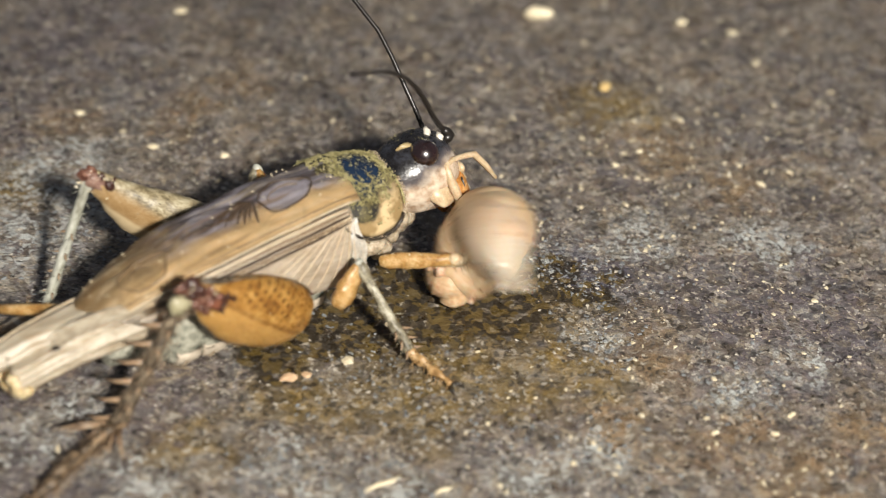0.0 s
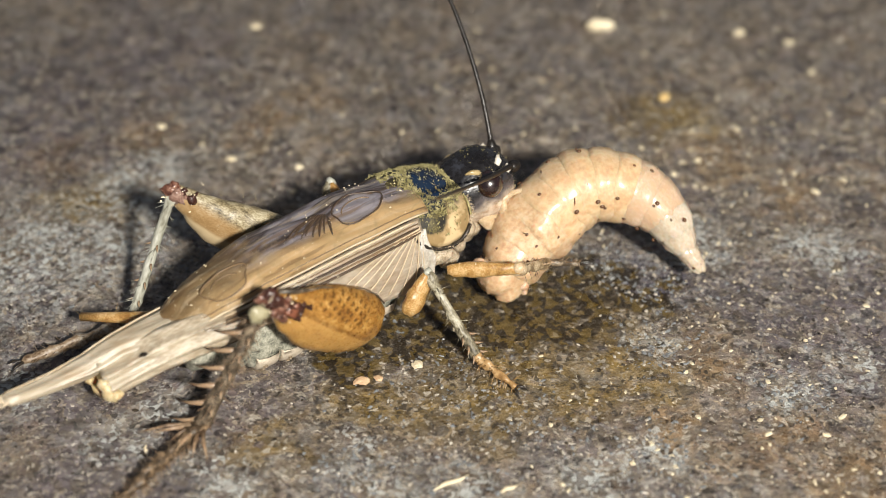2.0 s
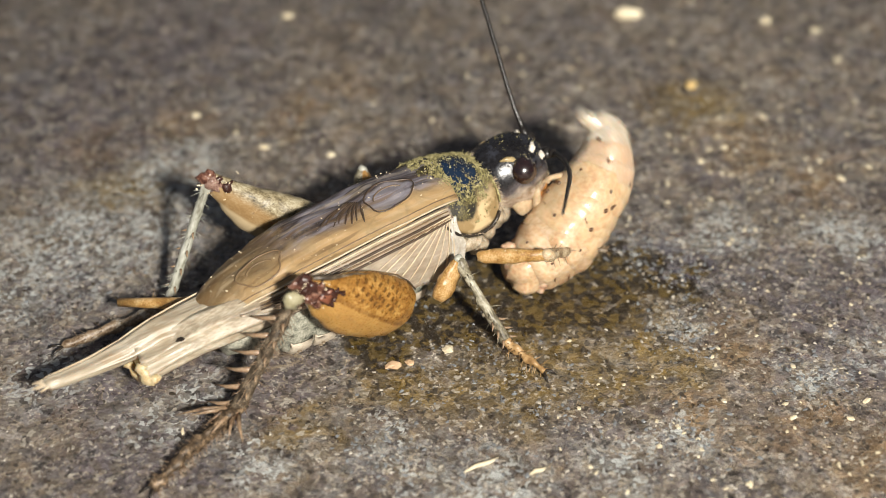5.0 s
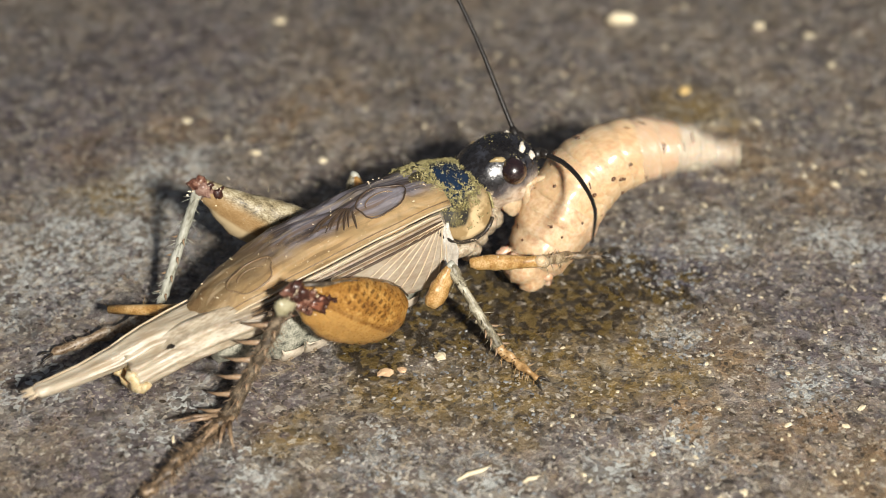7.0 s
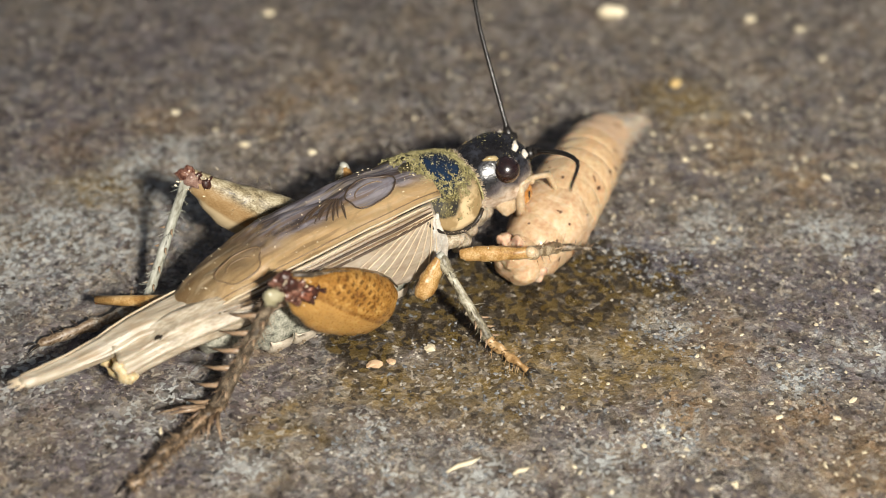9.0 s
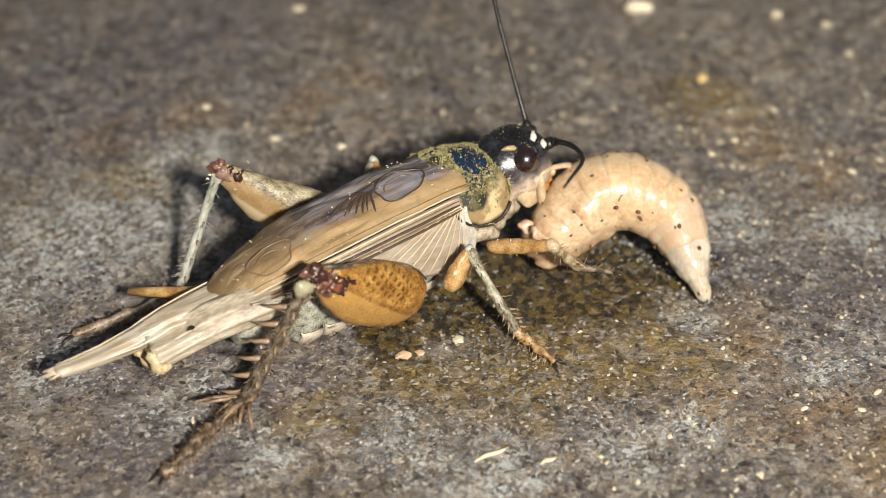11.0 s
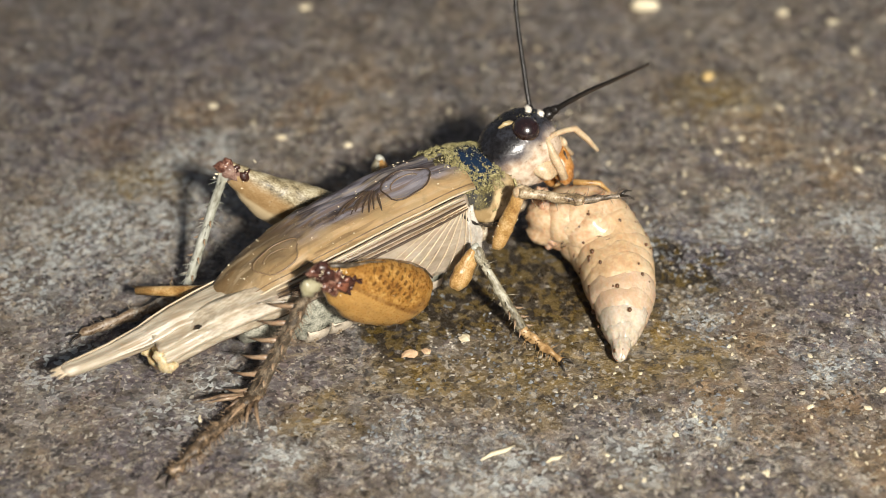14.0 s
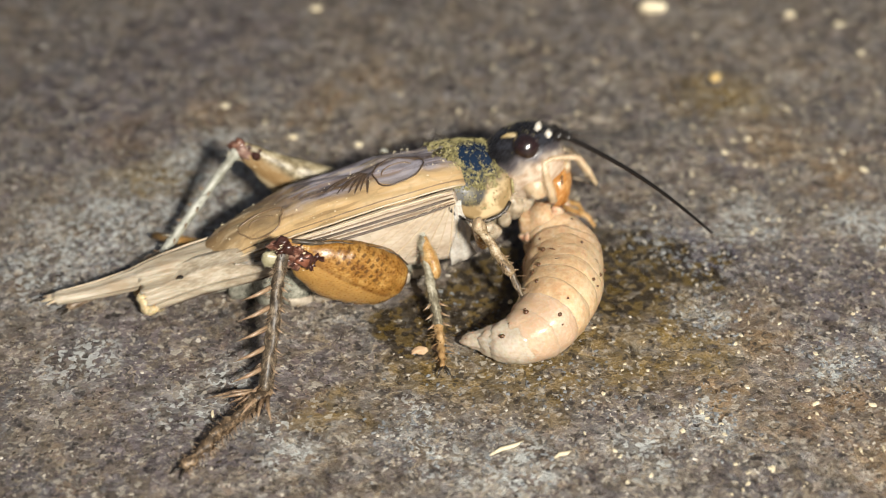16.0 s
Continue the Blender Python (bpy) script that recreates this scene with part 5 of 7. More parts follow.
def build_leg(key, hip, knee, ankle, toe, kind):
    hip, knee, ankle, toe = (Vector(p) for p in (hip, knee, ankle, toe))
    rand = random.Random(77)
    a, b, c = (knee - hip).length, (ankle - knee).length, (toe - ankle).length
    if kind == "hind_near":
        f = limb("hind_femur", [(-0.25, 0.3), (-0.15, 0.75), (0.1, 1.15), (0.5, 1.5), (1.2, 1.9), (2.2, 2.12), (3.4, 2.15), (4.4, 2.05), (5.3, 1.8), (6.1, 1.45), (6.8, 1.1), (7.5, 0.85), (a, 0.6)], THIGH, 0.55, 0, 4, "swollen amber hind thigh with fine dark bars", mid=[(-0.25, -0.15), (0.6, -0.28), (2.3, -0.45), (4.4, -0.58), (6.0, -0.45), (7.2, -0.2), (a, 0)])
        bm = bmesh.new()
        crest = [(0.3, 1.05), (1.2, 1.5), (2.3, 1.64), (3.4, 1.6), (4.4, 1.45), (5.3, 1.26), (6.1, 1.0), (6.8, 0.8), (a - 0.3, 0.55)]
        tube(bm, [(x, 0.12, z) for x, z in crest], [0.03, 0.05, 0.06, 0.07, 0.07, 0.08, 0.1, 0.14, 0.15], 7)
        roughen(bm, 0.12, 0.35)
        obj("keel", bm, DARK_SHIN, f, "dark upper edge of the thigh")
        bm = bmesh.new()
        for k in range(12):
            x = rand.uniform(a - 2.3, a - 1.0)
            flake(bm, (x, 0.55 * lerp_table(x, [4.4, 5.3, 6.1, 6.8, a], [2.05, 1.8, 1.45, 1.1, 0.6]) + 0.0, rand.uniform(-0.5, 0.75) * (0.4 + 0.25 * (a - x)) - 0.2), 0.08 + 0.16 * rand.random(), k, 0.25)
        tagged(obj("dark_spots", bm, KNEE_DARK, f, "dark brown spots near the knee", smooth=False), kind="stuff")
        t = limb("hind_tibia", [(-0.1, 0.42), (0.4, 0.5), (1.0, 0.36), (b * 0.5, 0.38), (b * 0.85, 0.44), (b, 0.46)], DARK_SHIN, 0.95, 150, 5, "dark spiny hind shin", rough=0.16)
        spines(t, b, 6, 1.75, start=0.28, other=0.3)
        s = limb("hind_tarsus", [(0, 0.5), (0.6, 0.46), (c * 0.42, 0.27), (c * 0.47, 0.42), (c * 0.6, 0.38), (c * 0.66, 0.24), (c * 0.7, 0.38), (c * 0.85, 0.26), (c * 0.92, 0.36), (c, 0.26)], HIND_FOOT, 0.9, 260, 6, "bristly rust-mottled hind foot", bow=0.25, rough=0.3)
        for q in range(6):
            w = (q - 2.5) / 1.6
            reach = 2.3 - 0.25 * (q % 3)
            bm = bmesh.new()
            tube(bm, [(0, 0, 0), (0.5 * reach, 0.62 * w, 0.45), (reach, 1.35 * w, 0.25 + 0.35 * (q % 2))], [0.17, 0.12, 0.015], 6)
            obj("spur", bm, SPINE if q % 2 else FOOT, s, "long horn-coloured spur", mm_at(0.1, 0.16 * w, 0.05))
    elif kind == "hind_far":
        f = limb("hind_femur", [(-0.3, 0.4), (0.1, 1.1), (0.8, 1.5), (1.9, 1.75), (3.6, 1.75), (a - 3.6, 1.6), (a - 2.4, 1.25), (a - 1.2, 0.85), (a, 0.55)], THIGH_FAR, 0.6, 12, 7, "dull straw-coloured hind thigh", mid=[(-0.3, -0.5), (a - 3.6, -0.85), (a - 2.4, -0.6), (a, 0)])
        t = limb("hind_tibia", [(-0.1, 0.4), (0.4, 0.42), (1.0, 0.3), (b * 0.5, 0.28), (b, 0.33)], SHIN_PALE, 0.95, 60, 8, "pale blue-grey bristly hind shin")
        spines(t, b, 5, 0.42, start=0.4)
        s = limb("hind_tarsus", [(0, 0.45), (0.8, 0.52), (c * 0.4, 0.28), (c * 0.45, 0.46), (c * 0.66, 0.26), (c * 0.7, 0.42), (c * 0.88, 0.32), (c, 0.16)], FOOT_PALE, 0.9, 45, 9, "mottled rust-brown hind foot", rough=0.18)
    elif kind == "middle":
        f = limb("middle_femur", [(-0.25, 0.25), (-0.1, 0.5), (0.3, 0.68), (0.9, 0.74), (a * 0.6, 0.62), (a * 0.85, 0.48), (a, 0.36)], AMBER, 0.7, 0, 10, "short amber middle thigh")
        t = limb("middle_tibia", [(-0.1, 0.36), (0.35, 0.4), (0.9, 0.27), (b * 0.6, 0.30), (b, 0.36)], TIBIA, 0.95, 50, 11, "slim olive-grey middle shin")
        spines(t, b, 3, 0.55, start=0.75)
        s = limb("middle_tarsus", [(0, 0.28), (c * 0.3, 0.3), (c * 0.5, 0.18), (c * 0.56, 0.27), (c * 0.8, 0.2), (c, 0.14)], TARSUS, 0.9, 40, 12, "rust-orange middle foot", rough=0.16)
    else:
        f = limb("front_femur", [(-0.2, 0.3), (0.2, 0.46), (a * 0.35, 0.51), (a * 0.75, 0.44), (a, 0.36)], AMBER, 0.75, 0, 13, "amber front thigh")
        t = limb("front_tibia", [(-0.1, 0.36), (0.3, 0.40), (0.8, 0.28), (b * 0.6, 0.29), (b * 0.9, 0.35), (b, 0.30)], AMBER if kind == "front_far" else FRONT_SHIN, 0.95, 14, 14, "short mottled front shin")
        spines(t, b, 3, 0.3, start=0.7)
        s = limb("front_tarsus", [(0, 0.22), (c * 0.4, 0.22), (c * 0.6, 0.16), (c, 0.13)], DARK_SHIN, 0.9, 18, 15, "thin dark front foot")
    claws(s, c)
    rnd = random.Random(31)
    bm = bmesh.new()
    for k in range(90 if kind == "hind_near" else 25):
        x = a * rnd.uniform(0.02, 0.9)
        r = (2.05 if "hind" in kind else 0.6) * math.sin(math.pi * min(0.95, 0.16 + 0.8 * x / a)) ** 0.7
        an = rnd.uniform(math.pi, 2 * math.pi) if k % 2 else rnd.choice((0.5, 1.5)) * math.pi + rnd.gauss(0, 0.35)
        flake(bm, (x, r * 0.56 * math.cos(an) - 0.02, r * math.sin(an)), 0.02 + 0.05 * rnd.random() ** 3, k, 0.8)
    tagged(obj("dust", bm, CRUMB_W, f, "pale dust specks", smooth=False), kind="stuff")
    bm = bmesh.new()
    kr = 0.56 if "hind" in kind else 0.40 if "front" in kind else 0.34
    ball(bm, (a, 0, 0), (kr * 1.15, kr * 0.75, kr), seg=14)
    roughen(bm, 0.14, 0.4)
    obj("knee_joint", bm, KNEE if "hind" in kind else CREAM if "front" in kind else SHIN_PALE, f, "reddish-brown lobed knee" if "hind" in kind else "pale knee joint")
    if "hind" in kind:
        side = 1
        far_lobes = ((-0.35, 0.3, -0.05, 0.55, KNEE_ROSE), (0.05, 0.1, 0.32, 0.40, KNEE), (-0.5, 0.1, 0.36, 0.36, KNEE_DARK), (0.3, 0.1, 0.05, 0.34, KNEE), (-1.1, 0.3, 0.30, 0.28, KNEE_DARK))
        for lx, ly, lz, lr, lm in far_lobes if kind == "hind_far" else ((0.45, 0.30, -0.85, 0.66, KNEE_PALE), (-0.7, 0.5, -0.1, 0.6, KNEE), (-0.2, 0.6, 0.22, 0.44, KNEE_DARK), (-1.3, 0.66, -0.1, 0.46, KNEE_RED), (-1.4, 0.58, -0.1, 0.62, KNEE_DARK), (-1.95, 0.66, -0.4, 0.28, KNEE_DARK), (-1.9, 0.62, 0.15, 0.28, KNEE_DARK), (-1.0, 0.55, -0.6, 0.36, KNEE), (0.2, 0.35, 0.42, 0.42, KNEE_DARK),
                                   (-0.3, 0.55, -0.42, 0.34, KNEE), (0.15, 0.55, -0.1, 0.32, KNEE_DARK), (-0.75, 0.5, 0.38, 0.34, KNEE), (0.5, 0.25, 0.05, 0.4, KNEE), (-0.75, 0.6, -0.42, 0.3, KNEE_DARK)):
            bm = bmesh.new()
            ball(bm, (0, 0, 0), (lr, lr * 0.6, lr * 0.8), seg=12)
            roughen(bm, 0.34, 0.22, lx)
            obj("knee_lobe", bm, lm, f, at=mm_at(a + lx, ly * side, lz))
        bm = bmesh.new()
        for k in range(45 if kind == "hind_near" else 15):
            an = rnd.uniform(0, 6.28)
            flake(bm, (a + rnd.uniform(-1.4, 0.6), side * (0.5 + 0.15 * math.cos(an)), 0.62 * math.sin(an)), 0.03 + 0.06 * rnd.random() ** 2, k, 0.8)
        tagged(obj("dust", bm, CRUMB_W, f, "pale grains on the knee", smooth=False), kind="stuff")
    LEGS[key] = dict(parts=(f, t, s), rest=(hip, knee, ankle, toe), lengths=(a, b, c))


build_leg("hind_near", (-5.6, -4.75, 3.35), (-12.40, -5.06, 8.05), (-17.1, -5.2, 1.0), (-23.3, -7.7, 0.35), "hind_near")
build_leg("hind_far", (-5.6, 3.4, 3.1), (-12.9, 6.15, 8.2), (-16.9, 5.1, 0.8), (-23.6, 5.5, 0.35), "hind_far")
build_leg("mid_near", (-3.7, -5.0, 3.2), (-2.3, -4.75, 5.2), (-1.05, -8.1, 0.9), (-0.1, -10.8, 0.2), "middle")
build_leg("mid_far", (-3.0, 2.5, 3.3), (-3.3, 5.0, 5.8), (-5.8, 4.6, 0.9), (-8.4, 4.2, 0.3), "middle")
build_leg("front_near", (-0.4, -4.2, 4.3), (3.05, -6.2, 4.4), (5.8, -5.4, 2.05), (7.8, -5.0, 1.25), "front_near")
build_leg("front_far", (1.6, 2.0, 3.6), (4.4, 3.6, 4.4), (7.2, 2.6, 2.6), (9.4, 1.2, 1.6), "front_far")

# ---- grub ----
GRUB_AT = Vector((5.0, -1.0, 1.5))
grub = new("grub")
grub.matrix_basis = mm_at(*GRUB_AT)
tagged(grub, "plump peach-coloured grub held in the cricket's jaws", "grub")
GRUB_R = (1.6, 2.0, 2.25, 2.35, 2.38, 2.36, 2.3, 2.22, 2.1, 1.93, 1.68, 1.36, 1.0, 0.62)
GRUB_PARTS = []


def build_grub():
    for k, r in enumerate(GRUB_R):
        bm = bmesh.new()
        rings = []
        rn = GRUB_R[min(k + 1, len(GRUB_R) - 1)]
        rp = GRUB_R[max(k - 1, 0)]
        half = 1.55 if r > 1 else 1.2
        round_ = 3.4 if k < 5 else 2.9
        for x in (-1.0, -0.97, -0.9, -0.78, -0.66, -0.55, -0.44, -0.34, -0.2, 0.0, 0.2, 0.34, 0.44, 0.55, 0.66, 0.78, 0.9, 0.97, 1.0):
            q = 1.03 * max(0.35, (1 - abs(x) ** round_) ** (1 / round_)) * (1 - 0.02 * x)
            rr = r * q * (1 + (rn - rp) * half / (3.0 * r) * x)
            rings.append([Vector((x * half, rr * math.cos(a), rr * math.sin(a))) for a in [2 * math.pi * i / 48 for i in range(48)]])
        loft(bm, rings)
        bm.normal_update()
        for v in bm.verts:
            a = math.atan2(v.co.z, v.co.y)
            run = k * 1.3 + v.co.x
            fold = 0.24 if k < 4 else 0.12
            v.co += v.normal * (fold * noise.noise(Vector((math.cos(a) * 1.5, math.sin(a) * 1.5, run * 0.6))) + 0.05 * noise.noise(Vector((math.cos(a) * 4, math.sin(a) * 4, run * 1.5))) + 0.07 * noise.noise(Vector((math.cos(a) * 1.6, math.sin(a) * 1.6, run * 3.4 + 7))) + 0.025 * noise.noise(Vector((math.cos(a) * 9, math.sin(a) * 9, run * 4.0))))
        rnd = random.Random(40 + k)
        spots = []
        for q in range(10 if k < 4 else 2 if k < 7 else 0):
            a, x = rnd.uniform(0, 6.28), rnd.uniform(-0.5, 0.5)
            c = Vector((x, r * 1.03 * math.cos(a), r * 1.03 * math.sin(a)))
            turn = aim(Vector((0, 0, 0)), Vector((rnd.uniform(-0.8, 0.8), -math.sin(a), math.cos(a))), Vector((0, math.cos(a), math.sin(a)))).to_3x3().to_4x4()
            made = bmesh.ops.create_uvsphere(bm, u_segments=8, v_segments=5, radius=1, matrix=Matrix.Translation(c) @ turn @ Matrix.Diagonal((rnd.uniform(0.18, 0.4), 0.035, 0.05, 1)))
            for f in {f for v in made["verts"] for f in v.link_faces}:
                f.material_index = 1
        if 1 <= k <= 11:
            for q in range(4):
                spots.append(rnd.uniform(0, 6.28))
        for a in spots:
            x = rnd.uniform(-0.35, 0.35)
            c = Vector((x, r * 1.035 * math.cos(a), r * 1.035 * math.sin(a)))
            s = rnd.uniform(0.06, 0.15)
            made = bmesh.ops.create_uvsphere(bm, u_segments=7, v_segments=5, radius=1, matrix=Matrix.Translation(c) @ Matrix.Diagonal((s * 1.3, s, s, 1)))
            for f in {f for v in made["verts"] for f in v.link_faces}:
                f.material_index = 1
        mat = GRUB_BASE if k < 4 else GRUB if k < 9 else GRUB_MID if k < 11 else GRUB_TAIL
        GRUB_PARTS.append(obj("segment", bm, mat, grub, "translucent greyish tail segment" if k >= 11 else "", extra=(GRUB_SPOT,)))
    # chewed end: wet torn lobes fixed to the first segment
    first = GRUB_PARTS[0]
    for q, (x, y, z, r) in enumerate(((-0.9, 0.7, 0.6, 0.95), (-1.1, -0.8, 0.3, 0.85), (-0.8, 0.1, -0.9, 0.9), (-0.9, 0.1, 0.2, 0.9), (-0.5, -0.9, -0.8, 0.75), (-0.4, 1.1, -0.5, 0.7), (-0.6, 1.5, 0.5, 0.8), (-0.5, 0.9, 1.3, 0.75), (-0.4, -1.5, 0.4, 0.7))):
        bm = bmesh.new()
        r *= 0.72
        ball(bm, (0, 0, 0), (r, r * 0.8, r * 0.7), seg=16)
        roughen(bm, 0.28, 0.5, q)
        obj("torn_lobe", bm, GRUB_RAW, first, "wet torn flesh", mm_at(x + 0.15, y, z, 20 * q, 35 * q, 50 * q))
    last = GRUB_PARTS[-1]
    for s in (-1, 1):
        bm = bmesh.new()
        ball(bm, (0, 0, 0), (0.12, 0.15, 0.2), seg=10)
        obj("spiracle", bm, GRUB_SPOT, last, "dark breathing pore on the tail", mm_at(0.72, 0.22 * s, 0.26, 0, -20, 20 * s))
    for s in (-1, 1):
        bm = bmesh.new()
        tube(bm, [(0.2, 0.14 * s, 0), (0.55, 0.2 * s, 0.03), (0.8, 0.22 * s, 0.06)], [0.36, 0.28, 0.12], 8)
        obj("tail_lobe", bm, GRUB_TAIL, last)


build_grub()


# ---- what moves ----


def steady(keys, t):
    """Values at t between keys (time, values...), smooth and without overshoot."""
    ts = [k[0] for k in keys]
    i = max(0, min(len(ts) - 2, int(np.searchsorted(ts, t, side="right")) - 1))
    a, b = np.array(keys[i][1], float), np.array(keys[i + 1][1], float)
    h = ts[i + 1] - ts[i]
    u = min(1.0, max(0.0, (t - ts[i]) / h))

    def slope(j):
        if j <= 0 or j >= len(ts) - 1:
            return np.zeros_like(a)
        p, q, r = (np.array(keys[k][1], float) for k in (j - 1, j, j + 1))
        d0, d1 = (q - p) / (ts[j] - ts[j - 1]), (r - q) / (ts[j + 1] - ts[j])
        return np.where(d0 * d1 > 0, 2 * d0 * d1 / np.where(np.abs(d0 + d1) < 1e-9, 1, d0 + d1), 0)

    m0, m1 = slope(i) * h, slope(i + 1) * h
    return (2 * u ** 3 - 3 * u ** 2 + 1) * a + (u ** 3 - 2 * u ** 2 + u) * m0 + (3 * u ** 2 - 2 * u ** 3) * b + (u ** 3 - u ** 2) * m1


def spline(points, fractions, tail=False):
    """Places along a smooth line through points at fractions of its length, and its length."""
    p = [2 * points[0] - points[1], *points, 2 * points[-1] - points[-2]]
    line = []
    for i in range(1, len(p) - 2):
        for u in np.linspace(0, 1, 14, endpoint=False):
            a, b, c, d = p[i - 1], p[i], p[i + 1], p[i + 2]
            line.append(0.5 * (2 * b + (c - a) * u + (2 * a - 5 * b + 4 * c - d) * u * u + (3 * b - a - 3 * c + d) * u ** 3))
    line.append(points[-1])
    line = np.array(line)
    s = np.r_[0, np.cumsum(np.linalg.norm(np.diff(line, axis=0), axis=1))]
    return [Vector([float(np.interp(f * s[-1], s, line[:, k])) for k in range(3)]) for f in fractions], float(s[-1])


def chain(places, up):
    """Poses along a chain of places, in metres, each turned as little as possible from the one before."""
    out = []
    up = Vector(up)
    for i, p in enumerate(places):
        d = (places[min(i + 1, len(places) - 1)] - places[max(i - 1, 0)]).normalized()
        up = (up - d * up.dot(d)).normalized()
        y = up.cross(d)
        m = Matrix((d, y, up)).transposed().to_4x4()
        m.translation = p * MM
        out.append(m)
    return out


TIMES = [k / 10 for k in range(161)]
GRUB_KEYS, NEAR_KEYS, FAR_KEYS = [], [], []


def grub_line(t, *points):
    GRUB_KEYS.append((t, points))


def near_line(t, *points):
    NEAR_KEYS.append((t, points))


def far_line(t, *points):
    FAR_KEYS.append((t, points))


def knee_of(hip, ankle, a, b, pole):
    d = ankle - hip
    r = min(d.length, (a + b) * 0.999)
    x = (a * a - b * b + r * r) / (2 * r)
    h = math.sqrt(max(0.0, a * a - x * x))
    d.normalize()
    side = pole - hip
    side = (side - d * side.dot(d)).normalized()
    return hip + d * x + side * h


def motions():
    # the grub's middle line at each time, from the jaws to its tail
    grub_line(0, (5.3, -2.3, 1.4), (6.5, -1.5, 2.5), (7.5, -1.3, 4.2), (7.6, -4.5, 5.9), (8.2, -6.9, 5.3))
    grub_line(0.1, (3.7, -2.3, 1.6), (4.9, -0.3, 3.1), (7.5, 0.3, 3.9), (11.9, -0.1, 3.4), (16.7, -1.8, 1.3))
    grub_line(0.2, (3.4, -2.5, 1.6), (5.4, -0.3, 3.1), (9.4, 1.3, 5.0), (13.8, 0.9, 4.5), (17.3, -0.7, 2.7))
    grub_line(0.5, (3.8, -1.6, 1.6), (5.6, -0.4, 3.0), (8.7, 1.1, 4.8), (11.8, 1.5, 5.3), (13.9, 0.4, 4.0))
    grub_line(0.7, (3.7, -1.7, 1.6), (5.5, 0.4, 1.9), (7.8, 3.5, 1.8), (9.9, 7.4, 1.3), (11.3, 9.8, 0.7))
    grub_line(0.8, (4.7, -1.1, 2.8), (6.3, -0.4, 3.8), (8.0, 1.4, 5.0), (9.2, 3.9, 5.8), (9.8, 9.0, 2.6))
    grub_line(1, (3.7, -2.3, 1.6), (6.7, -0.2, 1.9), (8.6, 5.1, 2.3), (8.6, 10.0, 3.3), (6.2, 14.1, 3.3))
    grub_line(1.3, (4.4, -2.0, 1.6), (7.1, -0.6, 2.8), (8.7, 2.0, 5.9), (7.3, 4.9, 9.4), (3.7, 7.2, 12.0))
    grub_line(1.5, (4.3, -2.1, 1.6), (7.1, -0.6, 2.8), (8.1, 1.9, 5.7), (7.3, 5.0, 9.4), (5.7, 7.6, 12.6))
    grub_line(1.6, (4.1, -2.1, 1.6), (6.8, -0.8, 2.5), (8.1, 1.4, 5.2), (8.4, 3.6, 7.8), (9.4, 5.5, 10.1))
    grub_line(1.7, (3.9, -1.8, 1.6), (6.1, -0.3, 3.1), (8.0, 1.4, 5.2), (11.1, 2.2, 6.1), (14.7, 1.0, 4.7))
    grub_line(1.8, (3.8, -1.8, 1.6), (5.7, -0.1, 3.4), (9.5, 1.4, 5.2), (13.4, 0.8, 4.4), (16.7, -1.3, 1.9))
    grub_line(2, (4.4, -1.7, 1.6), (6.1, 0.0, 3.5), (9.5, 1.9, 5.7), (13.4, 1.3, 5.1), (16.1, -1.0, 2.3))
    grub_line(2.5, (5.0, -1.4, 1.9), (7.2, 0.7, 2.1), (10.1, 4.9, 2.3), (13.2, 7.3, 1.3), (15.3, 3.9, 0.7))
    grub_line(2.8, (5.7, -1.7, 2.2), (7.4, -0.8, 3.2), (8.9, 0.5, 4.8), (10.1, 3.1, 5.6), (10.7, 8.5, 1.9))
    grub_line(3, (4.9, -1.7, 1.6), (7.2, -1.0, 2.3), (8.5, 1.1, 4.8), (8.1, 3.5, 7.7), (6.0, 5.5, 10.1))
    grub_line(3.2, (5.0, -1.6, 1.6), (6.7, -0.7, 2.6), (8.4, 1.3, 5.0), (10.0, 3.2, 7.4), (12.0, 4.1, 8.4))
    grub_line(3.5, (5.0, -1.5, 1.7), (6.6, -0.1, 3.4), (9.7, 1.6, 5.4), (13.2, 1.2, 4.9), (16.7, -0.9, 2.4))
    grub_line(4, (4.8, -1.3, 2.0), (6.5, 0.1, 3.6), (10.0, 1.4, 5.2), (13.3, 0.8, 4.4), (15.7, -1.1, 2.2))
    grub_line(4.5, (4.8, -1.6, 2.2), (6.2, -0.6, 3.4), (7.4, 0.9, 5.3), (7.6, 3.2, 6.5), (7.7, 8.2, 2.3))
    grub_line(4.8, (4.2, -2.2, 1.6), (6.8, -0.7, 2.6), (8.0, 1.7, 5.5), (7.0, 4.4, 8.8), (4.2, 6.6, 11.4))
    grub_line(5.3, (4.1, -2.0, 1.6), (5.8, 0.0, 3.5), (9.5, 1.8, 5.6), (13.3, 1.1, 4.8), (15.7, -0.9, 2.5))
    grub_line(5.8, (4.3, -1.8, 1.6), (6.4, 0.6, 1.9), (8.9, 4.7, 1.8), (10.8, 8.1, 1.3), (11.8, 9.8, 0.7))
    grub_line(6.4, (4.5, -1.6, 1.6), (6.2, -0.0, 3.5), (9.3, 1.9, 5.7), (12.8, 1.5, 5.3), (15.2, -0.5, 2.9))
    grub_line(6.7, (4.5, -2.0, 1.6), (6.8, -0.7, 2.7), (8.2, 1.6, 5.4), (8.0, 4.5, 8.8), (7.3, 7.4, 12.3))
    grub_line(6.8, (4.5, -2.0, 1.6), (6.6, -0.6, 2.7), (7.8, 1.6, 5.4), (7.5, 4.7, 9.1), (7.0, 7.7, 12.7))
